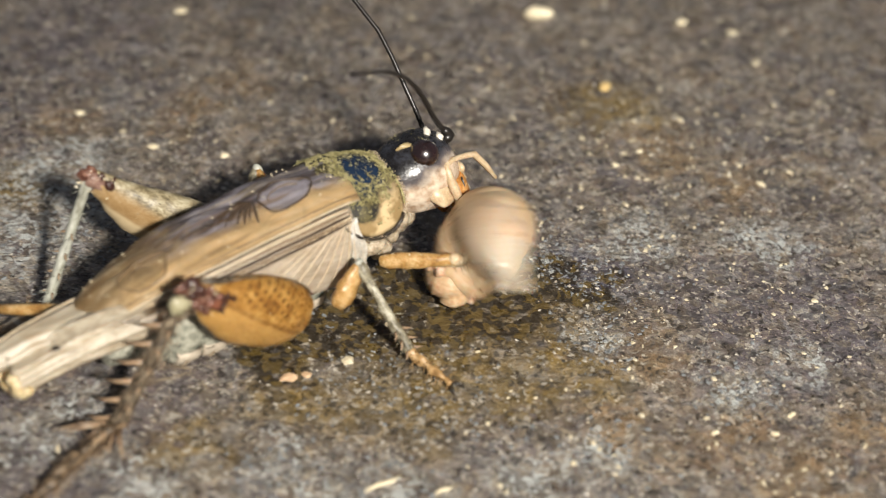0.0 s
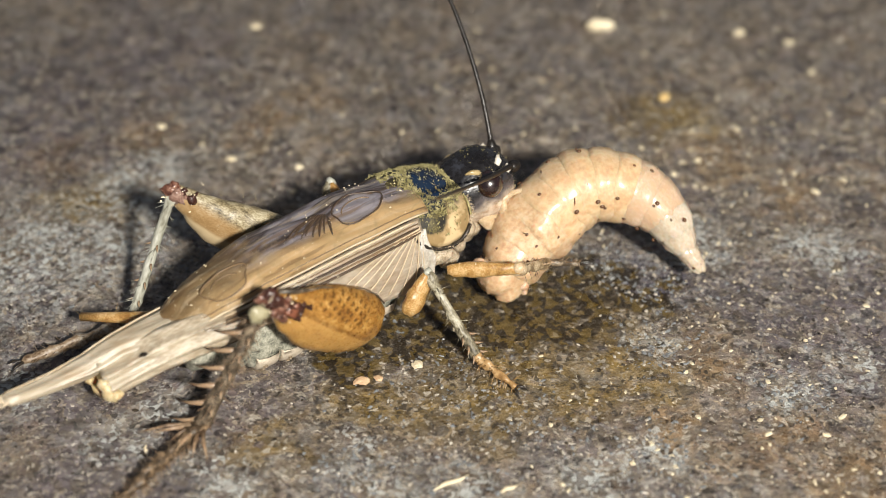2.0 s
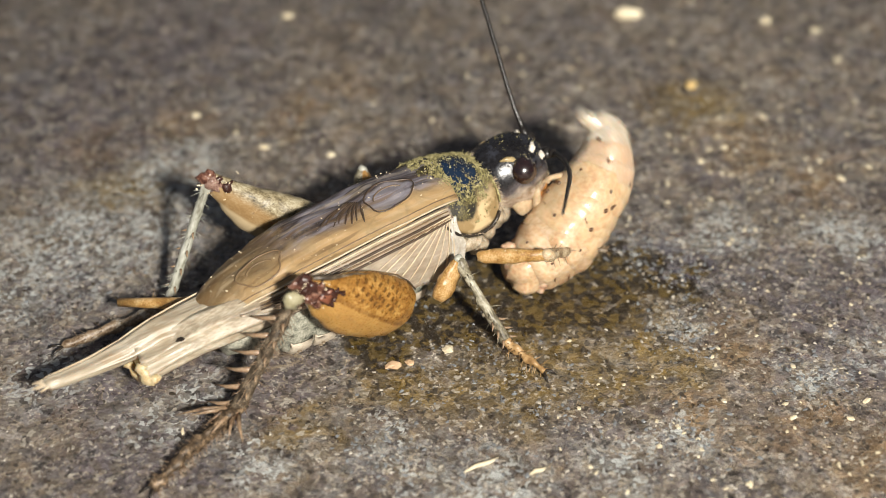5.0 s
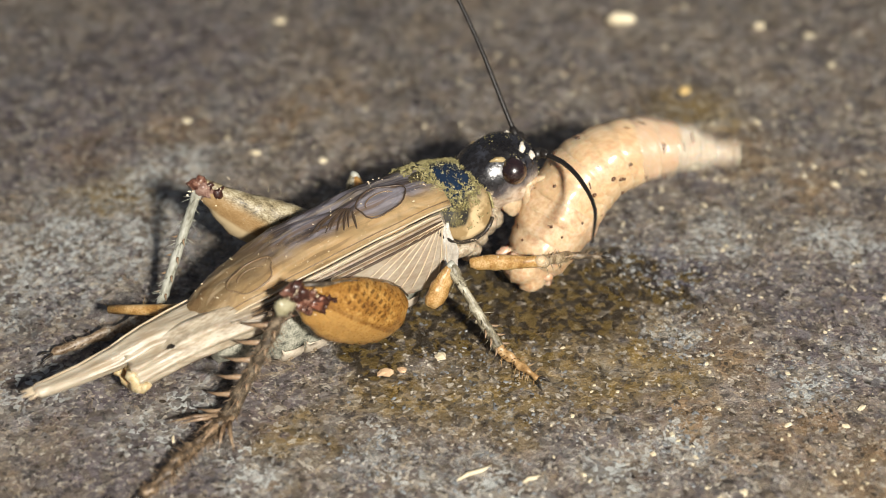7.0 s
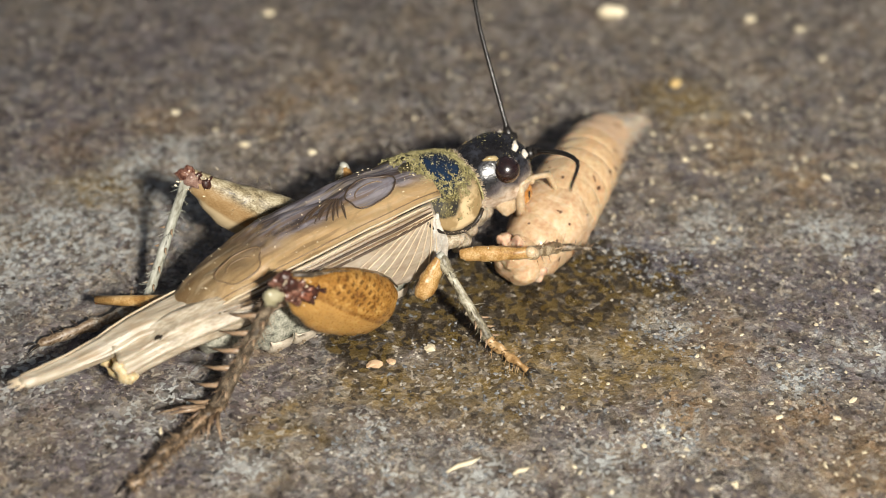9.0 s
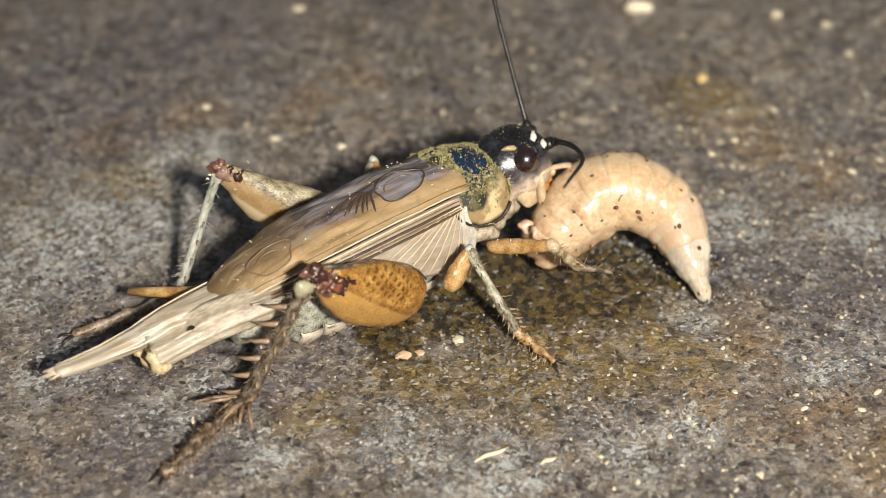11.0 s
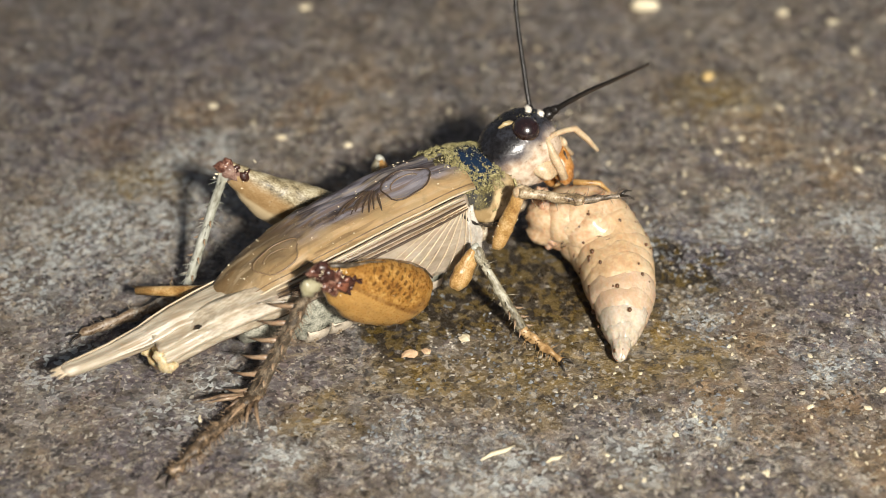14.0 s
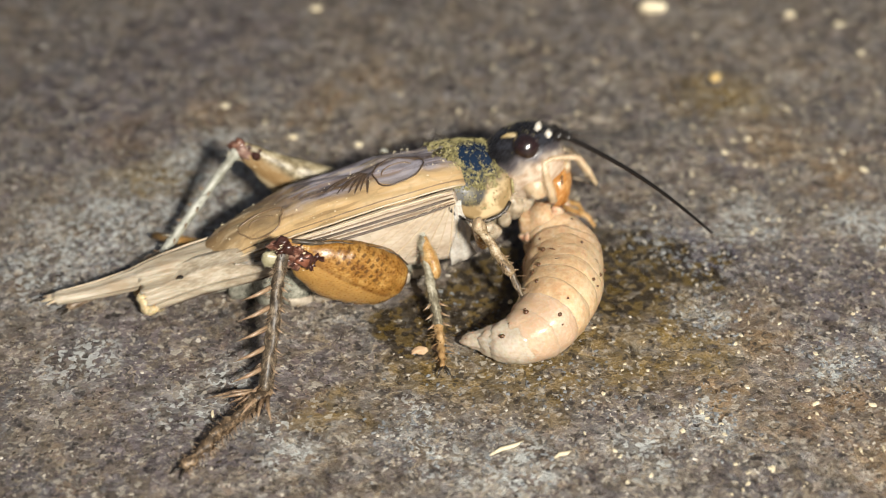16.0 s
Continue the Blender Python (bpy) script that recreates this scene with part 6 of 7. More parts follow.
    grub_line(6.9, (4.6, -1.6, 1.6), (6.5, -0.4, 3.0), (8.0, 1.8, 5.7), (9.8, 4.3, 8.6), (12.2, 6.0, 10.7))
    grub_line(7, (4.6, -1.5, 1.7), (6.0, -0.2, 3.3), (8.4, 2.1, 6.0), (11.8, 3.1, 7.2), (16.9, 2.9, 7.0))
    grub_line(7.1, (4.6, -1.5, 1.7), (6.2, 0.1, 3.6), (8.8, 2.1, 6.0), (12.6, 2.1, 6.0), (16.2, 0.2, 3.7))
    grub_line(7.5, (4.8, -1.4, 1.8), (6.1, 0.2, 3.7), (8.9, 2.1, 6.0), (12.4, 1.6, 5.5), (15.2, 0.2, 3.7))
    grub_line(8, (5.0, -1.5, 1.7), (6.6, 0.7, 2.7), (9.2, 4.2, 3.3), (12.0, 6.1, 2.7), (14.8, 5.7, 0.7))
    grub_line(8.2, (5.1, -1.5, 2.4), (7.0, -0.7, 3.4), (8.9, 0.8, 4.4), (10.6, 2.9, 4.5), (11.5, 8.4, 1.0))
    grub_line(8.5, (5.2, -1.5, 2.4), (7.0, -0.7, 3.3), (9.1, 0.9, 4.5), (11.1, 3.1, 4.9), (11.9, 8.7, 1.3))
    grub_line(8.6, (5.2, -1.5, 1.7), (7.7, 0.7, 1.9), (9.4, 5.2, 2.4), (9.7, 10.0, 3.0), (7.9, 13.6, 2.8))
    grub_line(8.7, (5.0, -1.7, 1.6), (7.6, -0.6, 2.8), (8.6, 1.6, 5.5), (7.9, 4.3, 8.6), (4.5, 6.8, 11.7))
    grub_line(8.9, (5.0, -1.7, 1.6), (7.2, -0.7, 2.7), (8.1, 1.3, 5.1), (7.9, 4.0, 8.2), (7.2, 6.8, 11.6))
    grub_line(9, (4.8, -1.6, 1.6), (6.7, 1.1, 2.1), (8.7, 5.3, 2.5), (10.6, 9.5, 2.6), (13.4, 12.8, 1.8))
    grub_line(9.1, (4.9, -1.7, 1.6), (6.5, 0.1, 3.6), (10.1, 1.5, 5.3), (13.4, 0.4, 4.0), (14.9, -1.5, 1.7))
    grub_line(9.2, (4.8, -1.8, 1.6), (6.4, -0.1, 3.4), (9.5, 1.5, 5.3), (12.9, 0.4, 4.0), (15.2, -2.0, 1.1))
    grub_line(9.7, (4.7, -1.8, 1.6), (6.7, -0.6, 2.8), (9.1, 1.2, 5.0), (10.2, 3.4, 7.6), (9.8, 5.7, 10.2))
    grub_line(10.1, (4.3, -1.9, 1.6), (6.1, -0.4, 3.0), (8.8, 1.2, 4.9), (12.7, 0.9, 4.6), (15.8, -0.8, 2.5))
    grub_line(10.6, (4.3, -1.8, 1.6), (6.5, 0.3, 1.9), (8.8, 3.9, 1.8), (10.5, 7.0, 1.3), (11.3, 8.8, 0.7))
    grub_line(11, (4.7, -1.2, 2.1), (5.9, -0.4, 3.0), (8.7, 0.8, 4.5), (12.2, -0.0, 3.5), (14.1, -3.7, 0.7))
    grub_line(11.3, (4.7, -1.1, 2.1), (5.9, -0.3, 3.1), (8.6, 0.7, 4.3), (11.7, -0.3, 3.1), (13.5, -5.3, 0.7))
    grub_line(11.5, (4.7, -1.3, 2.0), (6.0, -0.4, 3.0), (8.8, 0.7, 4.3), (12.1, -0.4, 3.1), (13.7, -5.7, 0.7))
    grub_line(11.7, (4.6, -1.3, 2.0), (6.1, -0.5, 2.9), (9.1, 0.1, 3.6), (12.4, -0.6, 2.8), (15.2, -2.5, 0.7))
    grub_line(11.8, (4.6, -1.2, 2.1), (6.4, -0.6, 2.7), (9.4, -0.1, 3.3), (12.7, -0.1, 3.4), (15.7, -0.7, 2.6))
    grub_line(11.9, (4.7, -1.2, 2.0), (6.6, -0.7, 2.7), (9.8, -0.1, 3.4), (13.2, 0.2, 3.8), (16.2, 0.2, 3.8))
    grub_line(12, (4.8, -1.1, 2.1), (6.7, -0.7, 2.7), (9.6, -0.1, 3.4), (13.0, 0.5, 4.1), (16.0, 1.1, 4.8))
    grub_line(12.1, (4.8, -1.2, 2.1), (6.7, -0.7, 2.7), (9.8, 0.2, 3.7), (13.0, 1.1, 4.8), (15.8, 2.1, 6.0))
    grub_line(12.2, (4.9, -1.2, 2.1), (7.2, -0.6, 2.8), (10.1, 0.8, 4.5), (12.8, 2.8, 6.9), (15.7, 5.0, 9.5))
    grub_line(12.3, (4.9, -1.2, 2.1), (7.4, -0.6, 2.8), (9.7, 1.1, 4.8), (10.8, 3.7, 7.9), (10.7, 6.5, 11.3))
    grub_line(12.4, (4.9, -1.3, 2.0), (7.3, -0.7, 2.7), (9.0, 1.2, 4.9), (9.0, 3.4, 7.6), (7.8, 5.7, 10.3))
    grub_line(12.5, (5.3, -1.6, 1.6), (7.4, -1.6, 2.9), (8.1, -1.3, 5.7), (7.2, -1.1, 8.4), (5.5, -1.7, 10.0))
    grub_line(12.6, (5.0, -1.3, 2.0), (6.7, -2.0, 4.4), (7.4, -2.9, 7.0), (5.8, -4.9, 8.2), (3.9, -9.4, 9.4))
    grub_line(12.7, (4.7, -0.9, 2.4), (6.5, -1.5, 4.2), (8.1, -2.8, 5.5), (7.4, -6.6, 5.6), (5.5, -11.7, 6.6))
    grub_line(12.8, (4.9, -0.6, 2.7), (6.9, -1.4, 4.2), (9.0, -4.0, 5.2), (9.3, -7.7, 5.3), (8.2, -12.3, 5.9))
    grub_line(13, (4.8, -0.6, 2.8), (6.7, -0.2, 3.3), (8.9, -0.7, 2.6), (9.6, -2.9, 1.3), (8.4, -7.7, 0.7))
    grub_line(13.5, (5.1, -0.4, 3.0), (6.6, -0.2, 3.2), (8.4, -0.9, 2.4), (9.2, -3.8, 1.3), (8.4, -8.0, 0.7))
    grub_line(14, (4.5, -0.3, 3.1), (6.6, -0.3, 3.1), (8.2, -1.6, 1.8), (8.8, -5.2, 1.3), (8.5, -9.3, 0.7))
    grub_line(14.2, (5.0, -0.3, 3.1), (5.0, -1.0, 2.3), (7.0, -3.3, 1.8), (8.4, -6.6, 1.3), (9.1, -9.2, 0.7))
    grub_line(14.4, (6.5, -1.2, 2.0), (4.4, -0.9, 2.4), (4.3, -3.2, 1.8), (7.1, -6.5, 1.3), (9.1, -9.1, 0.7))
    grub_line(14.5, (6.8, -1.3, 2.0), (4.4, -0.8, 2.5), (3.1, -3.5, 1.8), (6.4, -6.8, 1.3), (9.7, -8.0, 0.7))
    grub_line(14.6, (6.8, -1.3, 1.9), (4.5, -1.8, 3.3), (2.8, -5.8, 2.8), (5.2, -8.5, 3.8), (7.4, -10.1, 8.5))
    grub_line(14.7, (6.6, -1.3, 1.9), (5.5, -1.6, 2.2), (3.8, -5.6, 1.8), (3.5, -5.2, 3.6), (4.4, -5.7, 7.0))
    grub_line(14.8, (5.5, -0.8, 2.6), (5.4, -3.5, 1.9), (3.8, -5.9, 1.8), (3.1, -3.8, 3.3), (2.6, -3.2, 6.5))
    grub_line(15, (5.1, -0.9, 2.5), (5.0, -3.8, 1.9), (3.3, -5.8, 1.8), (2.0, -3.8, 3.1), (1.3, -3.1, 6.7))
    grub_line(15.1, (5.2, -1.1, 2.2), (4.9, -4.3, 1.9), (3.0, -5.6, 1.8), (1.6, -3.8, 3.1), (0.7, -3.1, 6.7))
    grub_line(15.2, (5.2, -1.1, 2.2), (5.1, -4.4, 1.9), (3.0, -5.3, 1.8), (0.9, -3.7, 3.5), (-1.0, -3.3, 6.4))
    grub_line(15.3, (4.8, -0.8, 2.5), (5.8, -2.8, 1.9), (4.2, -4.9, 1.8), (1.3, -4.3, 2.4), (-1.6, -4.6, 4.9))
    grub_line(15.4, (5.0, -0.4, 3.1), (6.5, -3.0, 2.3), (4.3, -6.7, 2.0), (1.1, -8.5, 5.0), (-1.5, -10.2, 8.4))
    grub_line(15.5, (2.6, -0.4, 2.2), (4.0, -2.0, 1.3), (3.6, -6.6, 2.0), (0.7, -8.4, 1.5), (-2.7, -8.5, 0.7))
    grub_line(15.7, (3.0, -0.1, 2.5), (4.4, -1.9, 1.5), (4.0, -6.5, 2.0), (1.2, -8.6, 1.5), (-2.1, -8.6, 0.7))
    grub_line(16, (3.8, -0.1, 2.5), (4.9, -1.9, 1.4), (4.3, -7.2, 2.0), (2.3, -9.6, 1.5), (-0.5, -9.0, 0.7))
    # the near and the far antenna, from base to tip
    near_line(0, (4.5, 1.8, 8.0), (4.0, 1.6, 9.2), (2.9, 0.1, 12.7), (1.6, -1.7, 14.9), (-0.2, -5.0, 16.9))
    near_line(0.5, (4.5, 2.2, 8.5), (3.9, 1.8, 10.5), (2.5, 0.4, 12.4), (0.8, -1.9, 14.4), (-1.0, -5.4, 16.4))
    near_line(1, (3.5, 2.3, 8.6), (2.5, 1.5, 9.8), (1.2, -0.5, 11.5), (-0.1, -3.2, 13.1), (-1.4, -6.8, 14.8))
    near_line(1.3, (4.2, 2.1, 8.3), (3.7, 1.1, 9.9), (3.0, -0.7, 11.5), (2.1, -3.6, 13.2), (1.6, -6.9, 14.7))
    near_line(1.5, (4.4, 2.0, 8.2), (5.0, 0.7, 9.1), (5.4, -2.1, 10.3), (5.5, -5.0, 11.6), (5.6, -8.2, 13.2))
    near_line(2, (5.5, 1.8, 8.1), (5.0, 1.1, 8.2), (3.7, -1.2, 8.9), (2.0, -4.8, 10.6), (0.4, -8.6, 12.7))
    near_line(2.5, (5.6, 1.3, 7.4), (4.9, 0.3, 7.7), (3.6, -2.2, 8.6), (1.9, -6.2, 10.7), (0.9, -9.0, 12.2))
    near_line(3, (5.2, 0.9, 7.0), (5.0, -0.1, 7.0), (4.2, -2.4, 7.7), (2.9, -6.2, 9.4), (1.9, -9.8, 11.2))
    near_line(3.5, (4.9, 0.9, 6.9), (4.4, -0.9, 6.9), (3.3, -3.5, 7.7), (1.9, -6.8, 9.1), (0.7, -10.2, 10.8))
    near_line(4, (4.7, 1.3, 7.4), (4.2, -0.9, 7.4), (3.2, -3.0, 8.0), (2.0, -6.5, 9.2), (0.7, -10.1, 10.9))
    near_line(4.5, (4.8, 1.4, 7.6), (5.5, -0.1, 8.3), (5.7, -2.6, 9.2), (5.3, -5.9, 10.4), (4.7, -9.2, 12.0))
    near_line(6.8, (4.7, 1.8, 8.0), (6.2, 0.1, 8.6), (7.4, -2.9, 9.2), (7.8, -6.4, 9.9), (7.6, -10.2, 10.7))
    near_line(7, (4.7, 1.8, 8.1), (6.3, -0.1, 8.6), (7.4, -2.9, 9.2), (8.0, -6.4, 9.9), (7.6, -10.2, 10.8))
    near_line(7.5, (4.7, 1.8, 8.0), (6.1, 0.2, 8.7), (7.3, -2.1, 9.5), (7.9, -5.6, 10.4), (7.7, -9.7, 11.4))
    near_line(8, (4.9, 1.7, 7.9), (5.8, 0.1, 8.7), (6.5, -2.6, 9.7), (6.4, -5.5, 10.6), (5.9, -9.1, 12.1))
    near_line(8.2, (5.0, 1.7, 7.9), (6.1, -0.0, 8.6), (6.7, -2.8, 9.4), (6.9, -5.9, 10.4), (6.6, -9.5, 11.6))
    near_line(8.5, (5.1, 1.7, 7.9), (5.7, 0.1, 8.7), (6.3, -2.3, 10.2), (6.9, -5.1, 12.1), (7.3, -7.7, 13.8))
    near_line(8.7, (5.1, 1.6, 7.8), (6.0, -0.0, 8.9), (6.8, -2.4, 10.5), (7.3, -4.8, 11.8), (6.9, -8.2, 13.2))
    near_line(9, (5.1, 1.5, 7.6), (6.2, -0.1, 8.7), (7.1, -2.5, 10.2), (7.6, -4.9, 11.3), (7.0, -8.6, 12.7))
    near_line(11.5, (4.5, 1.6, 7.8), (5.2, 0.4, 8.6), (5.9, -1.8, 9.7), (6.1, -4.3, 10.6), (5.2, -8.7, 12.5))
    near_line(12, (4.5, 1.5, 7.7), (5.3, -0.1, 8.7), (5.8, -2.5, 10.1), (5.9, -4.8, 11.0), (5.2, -8.5, 12.8))
    near_line(12.5, (4.7, 1.5, 7.7), (5.3, -0.6, 9.0), (5.4, -3.0, 10.0), (5.0, -5.6, 10.8), (4.3, -8.6, 11.9))
    near_line(13, (4.6, 1.7, 7.9), (5.0, 0.2, 8.4), (5.1, -2.1, 9.9), (5.1, -4.6, 11.8), (5.0, -7.4, 14.0))
    near_line(13.3, (4.5, 2.0, 8.3), (4.3, 0.6, 9.9), (4.1, -1.6, 11.9), (3.9, -3.7, 13.7), (3.7, -6.0, 15.7))
    near_line(13.5, (4.3, 2.5, 8.9), (4.0, 2.0, 11.1), (3.2, 0.3, 14.2), (2.2, -1.9, 17.1), (1.5, -4.2, 17.8))
    near_line(13.8, (4.5, 2.5, 8.9), (5.5, 1.3, 10.9), (6.3, -0.4, 13.1), (7.1, -2.4, 15.2), (7.8, -4.6, 17.3))
    near_line(14.5, (4.4, 2.3, 8.7), (5.9, 1.2, 10.2), (7.2, -0.5, 11.9), (8.6, -2.8, 14.1), (9.8, -5.5, 16.3))
    near_line(14.9, (4.4, 2.2, 8.5), (5.9, 1.3, 9.9), (7.4, -0.4, 11.6), (9.1, -2.9, 13.7), (10.6, -5.7, 15.9))
    near_line(15.1, (4.3, 1.9, 8.1), (5.4, 0.4, 8.7), (6.4, -2.0, 9.6), (7.3, -5.7, 10.9), (7.3, -9.2, 12.0))
    near_line(15.3, (4.4, 1.8, 8.0), (5.5, 0.5, 9.4), (6.5, -1.5, 11.2), (7.4, -4.0, 13.0), (8.2, -6.7, 14.9))
    near_line(15.5, (3.1, 1.0, 7.0), (4.0, -0.6, 7.3), (4.8, -3.6, 8.1), (5.4, -6.8, 9.2), (5.9, -10.4, 10.5))
    near_line(15.6, (3.3, 1.2, 7.3), (6.5, 0.7, 7.3), (9.7, -0.1, 7.2), (12.9, -1.1, 7.0), (15.8, -2.3, 6.6))
    near_line(15.8, (4.5, 1.2, 7.3), (6.3, -0.9, 7.8), (7.8, -3.4, 8.6), (9.2, -6.3, 9.8), (10.4, -9.6, 11.1))
    near_line(16, (4.9, 1.2, 7.3), (7.1, -0.4, 7.5), (9.1, -2.8, 8.0), (10.8, -5.5, 8.5), (12.4, -8.8, 9.1))
    far_line(0, (4.2, 3.1, 7.4), (3.5, 4.0, 8.5), (2.5, 5.3, 10.0), (1.2, 7.0, 12.0), (-0.6, 8.4, 13.8))
    far_line(0.5, (4.0, 3.5, 7.9), (3.4, 4.5, 9.1), (2.6, 5.6, 10.4), (1.6, 7.0, 12.1), (0.2, 8.6, 13.9))
    far_line(1, (3.0, 3.5, 7.9), (2.3, 4.7, 9.3), (1.5, 6.0, 10.9), (0.4, 7.7, 12.9), (-1.2, 9.5, 15.0))
    far_line(1.5, (3.7, 3.5, 7.9), (2.9, 4.8, 9.5), (1.9, 6.2, 11.1), (0.6, 7.9, 13.2), (-1.0, 9.5, 15.0))
    far_line(2, (4.7, 3.9, 8.3), (3.9, 5.2, 9.9), (3.0, 6.6, 11.6), (2.0, 8.1, 13.4), (0.8, 9.9, 15.5))
    far_line(2.5, (4.7, 3.6, 8.0), (4.2, 5.0, 9.7), (3.5, 6.6, 11.5), (2.8, 8.1, 13.4), (2.1, 9.9, 15.5))
    far_line(3, (4.4, 3.1, 7.4), (3.7, 4.5, 9.1), (2.9, 6.0, 10.9), (2.1, 7.8, 13.0), (1.3, 9.6, 15.1))
    far_line(3.5, (4.3, 3.1, 7.5), (3.7, 4.4, 8.9), (3.2, 5.7, 10.5), (2.5, 7.0, 12.1), (2.1, 7.9, 13.1))
    far_line(4, (3.9, 3.3, 7.6), (3.4, 4.7, 9.3), (2.8, 6.2, 11.1), (2.2, 7.8, 13.0), (1.7, 9.5, 15.1))
    far_line(4.5, (3.8, 3.4, 7.7), (3.2, 4.7, 9.3), (2.6, 6.3, 11.2), (1.9, 8.1, 13.3), (1.2, 9.8, 15.4))
    far_line(7, (3.1, 3.8, 8.3), (2.6, 5.1, 9.8), (1.9, 6.6, 11.6), (1.3, 7.7, 12.9), (0.5, 8.8, 14.3))
    far_line(8, (3.7, 3.7, 8.1), (3.2, 4.7, 9.4), (2.6, 6.1, 10.9), (2.1, 7.4, 12.5), (1.4, 8.7, 14.1))
    far_line(9, (3.7, 3.2, 7.5), (3.4, 4.4, 8.9), (2.9, 5.8, 10.7), (2.4, 7.2, 12.4), (2.0, 8.7, 14.1))
    far_line(11.5, (3.3, 3.4, 7.7), (2.8, 4.7, 9.3), (2.2, 6.3, 11.2), (1.6, 7.8, 13.1), (1.1, 9.4, 14.9))
    far_line(12.5, (3.8, 3.2, 7.6), (3.2, 4.5, 9.1), (2.5, 6.0, 10.8), (2.0, 7.1, 12.2), (1.5, 8.2, 13.5))
    far_line(13.5, (3.4, 3.8, 8.2), (3.0, 4.9, 9.6), (2.7, 6.3, 11.2), (2.5, 7.4, 12.5), (2.4, 8.7, 14.1))
    far_line(14.5, (3.2, 3.9, 8.4), (3.0, 5.2, 9.9), (2.8, 6.6, 11.6), (2.6, 7.7, 12.9), (2.5, 8.6, 14.0))
    far_line(15.1, (3.2, 3.8, 8.2), (3.1, 4.9, 9.5), (2.9, 6.2, 11.2), (2.8, 7.6, 12.8), (2.6, 8.7, 14.1))
    far_line(15.3, (2.9, 3.5, 8.0), (4.3, 4.2, 8.8), (6.0, 4.9, 9.6), (8.1, 5.6, 10.4), (10.2, 6.1, 11.0))
    far_line(15.6, (3.0, 2.8, 7.1), (4.7, 3.8, 8.3), (6.1, 4.7, 9.3), (7.9, 5.8, 10.7), (9.8, 7.0, 12.0))
    far_line(15.8, (3.4, 3.0, 7.3), (4.6, 4.1, 8.7), (5.8, 5.5, 10.3), (7.2, 6.8, 11.9), (8.6, 8.2, 13.5))
    far_line(16, (4.1, 2.6, 6.9), (5.7, 2.7, 7.0), (7.5, 2.8, 7.0), (9.9, 2.9, 7.2), (13.1, 3.2, 7.5))
    # the body: shift in millimetres along its own axes, turn and pitch in degrees
    body = [(0, (0, 0, 0, 0, 0)), (15.2, (0, 0, 0, 0, 0)), (15.3, (0, 0.7, -0.4, -3.0, -1.2)), (15.4, (-1.4, 0.8, 0, 0.5, 3.0)), (15.5, (-2.6, 1.4, -0.8, 0.3, 6.0)),
            (15.6, (-3.0, 2.0, -1.6, 3.0, 9.6)), (15.8, (-1.5, 1.9, -1.3, -0.2, 7.0)), (16.0, (0.6, 1.1, -0.6, -16.3, -3.0))]

    def body_pose(t):
        dx, dy, dz, turn, pitch = steady(body, t)
        return mm_at(*ORIGIN, rz=HEADING) @ mm_at(dx, dy, dz) @ pose(0, 0, 0, 0, 0, turn) @ pose(0, 0, 0, 0, pitch, 0)

    walk(cricket, [(t, body_pose(t)) for t in TIMES if t in (0.0, 15.0) or t >= 15.2])
    # the head: shift in millimetres; pitch, turn and roll in degrees
    nod = []

    def nod_line(t, *v):
        nod.append((t, v))

    nod_line(0, 0.25, 0.17, -6.0, 6.0, -32.0)
    nod_line(0.5, -0.04, 0.43, -6.0, 6.0, -28.0)
    nod_line(1, -0.49, 0.85, 0.0, 0.0, -10.0)
    nod_line(1.5, -0.25, 0.61, 0.0, 0.0, -8.0)
    nod_line(2, -0.20, 0.13, 0.0, 0.0, -4.0)
    nod_line(2.5, -0.25, -0.03, 0.0, -4.0, -2.0)
    nod_line(3, -0.20, -0.28, 2.0, 0.0, 0.0)
    nod_line(3.5, -0.37, -0.21, 2.0, 0.0, 0.0)
    nod_line(4, -0.37, -0.25, 2.0, 0.0, -2.0)
    nod_line(4.5, 0.16, -0.02, 0.0, 0.0, -3.0)
    nod_line(7, -0.08, 0.63, 0.0, 0.0, -3.0)
    nod_line(7.5, -0.29, 0.90, 0.0, 0.0, -3.5)
    nod_line(8, 0.08, 0.01, 0.0, 0.0, -4.0)
    nod_line(8.5, 0.37, -0.02, 0.0, 0.0, -4.5)
    nod_line(9, 0.16, -0.12, 0.0, 0.0, -5.0)
    nod_line(11.5, -0.49, 0.35, 0.0, 0.0, -12.0)
    nod_line(12, -0.53, 0.73, -2.0, 0.0, -18.0)
    nod_line(12.5, 0.12, -0.19, -4.0, 0.0, -24.0)
    nod_line(13, 0.08, -0.40, -4.0, 0.0, -24.0)
    nod_line(13.5, -0.12, 0.61, -8.0, 4.0, -36.0)
    nod_line(14, -0.29, 1.32, -8.0, 5.0, -37.0)
    nod_line(14.5, -0.61, 1.19, -8.0, 6.0, -38.0)
    nod_line(15, -0.33, 0.79, -8.0, 4.6, -35.1)
    nod_line(15.2, -0.61, 0.55, -8.0, 4.0, -34.0)
    nod_line(15.3, 0.16, -0.80, -7.3, 2.7, -31.3)
    nod_line(15.4, -0.61, 1.05, -6.7, 1.3, -28.7)
    nod_line(15.5, -0.33, 0.65, -6.0, 0.0, -26.0)
    nod_line(15.6, 0.78, 0.54, -6.0, -0.8, -26.4)
    nod_line(15.7, 0.61, 0.57, -6.0, -1.6, -26.8)
    nod_line(15.8, 1.15, 0.34, -6.0, -2.4, -27.2)
    nod_line(15.9, 0.66, 1.48, -6.0, -3.2, -27.6)
    nod_line(16, -0.45, 0.75, -6.0, -4.0, -28.0)

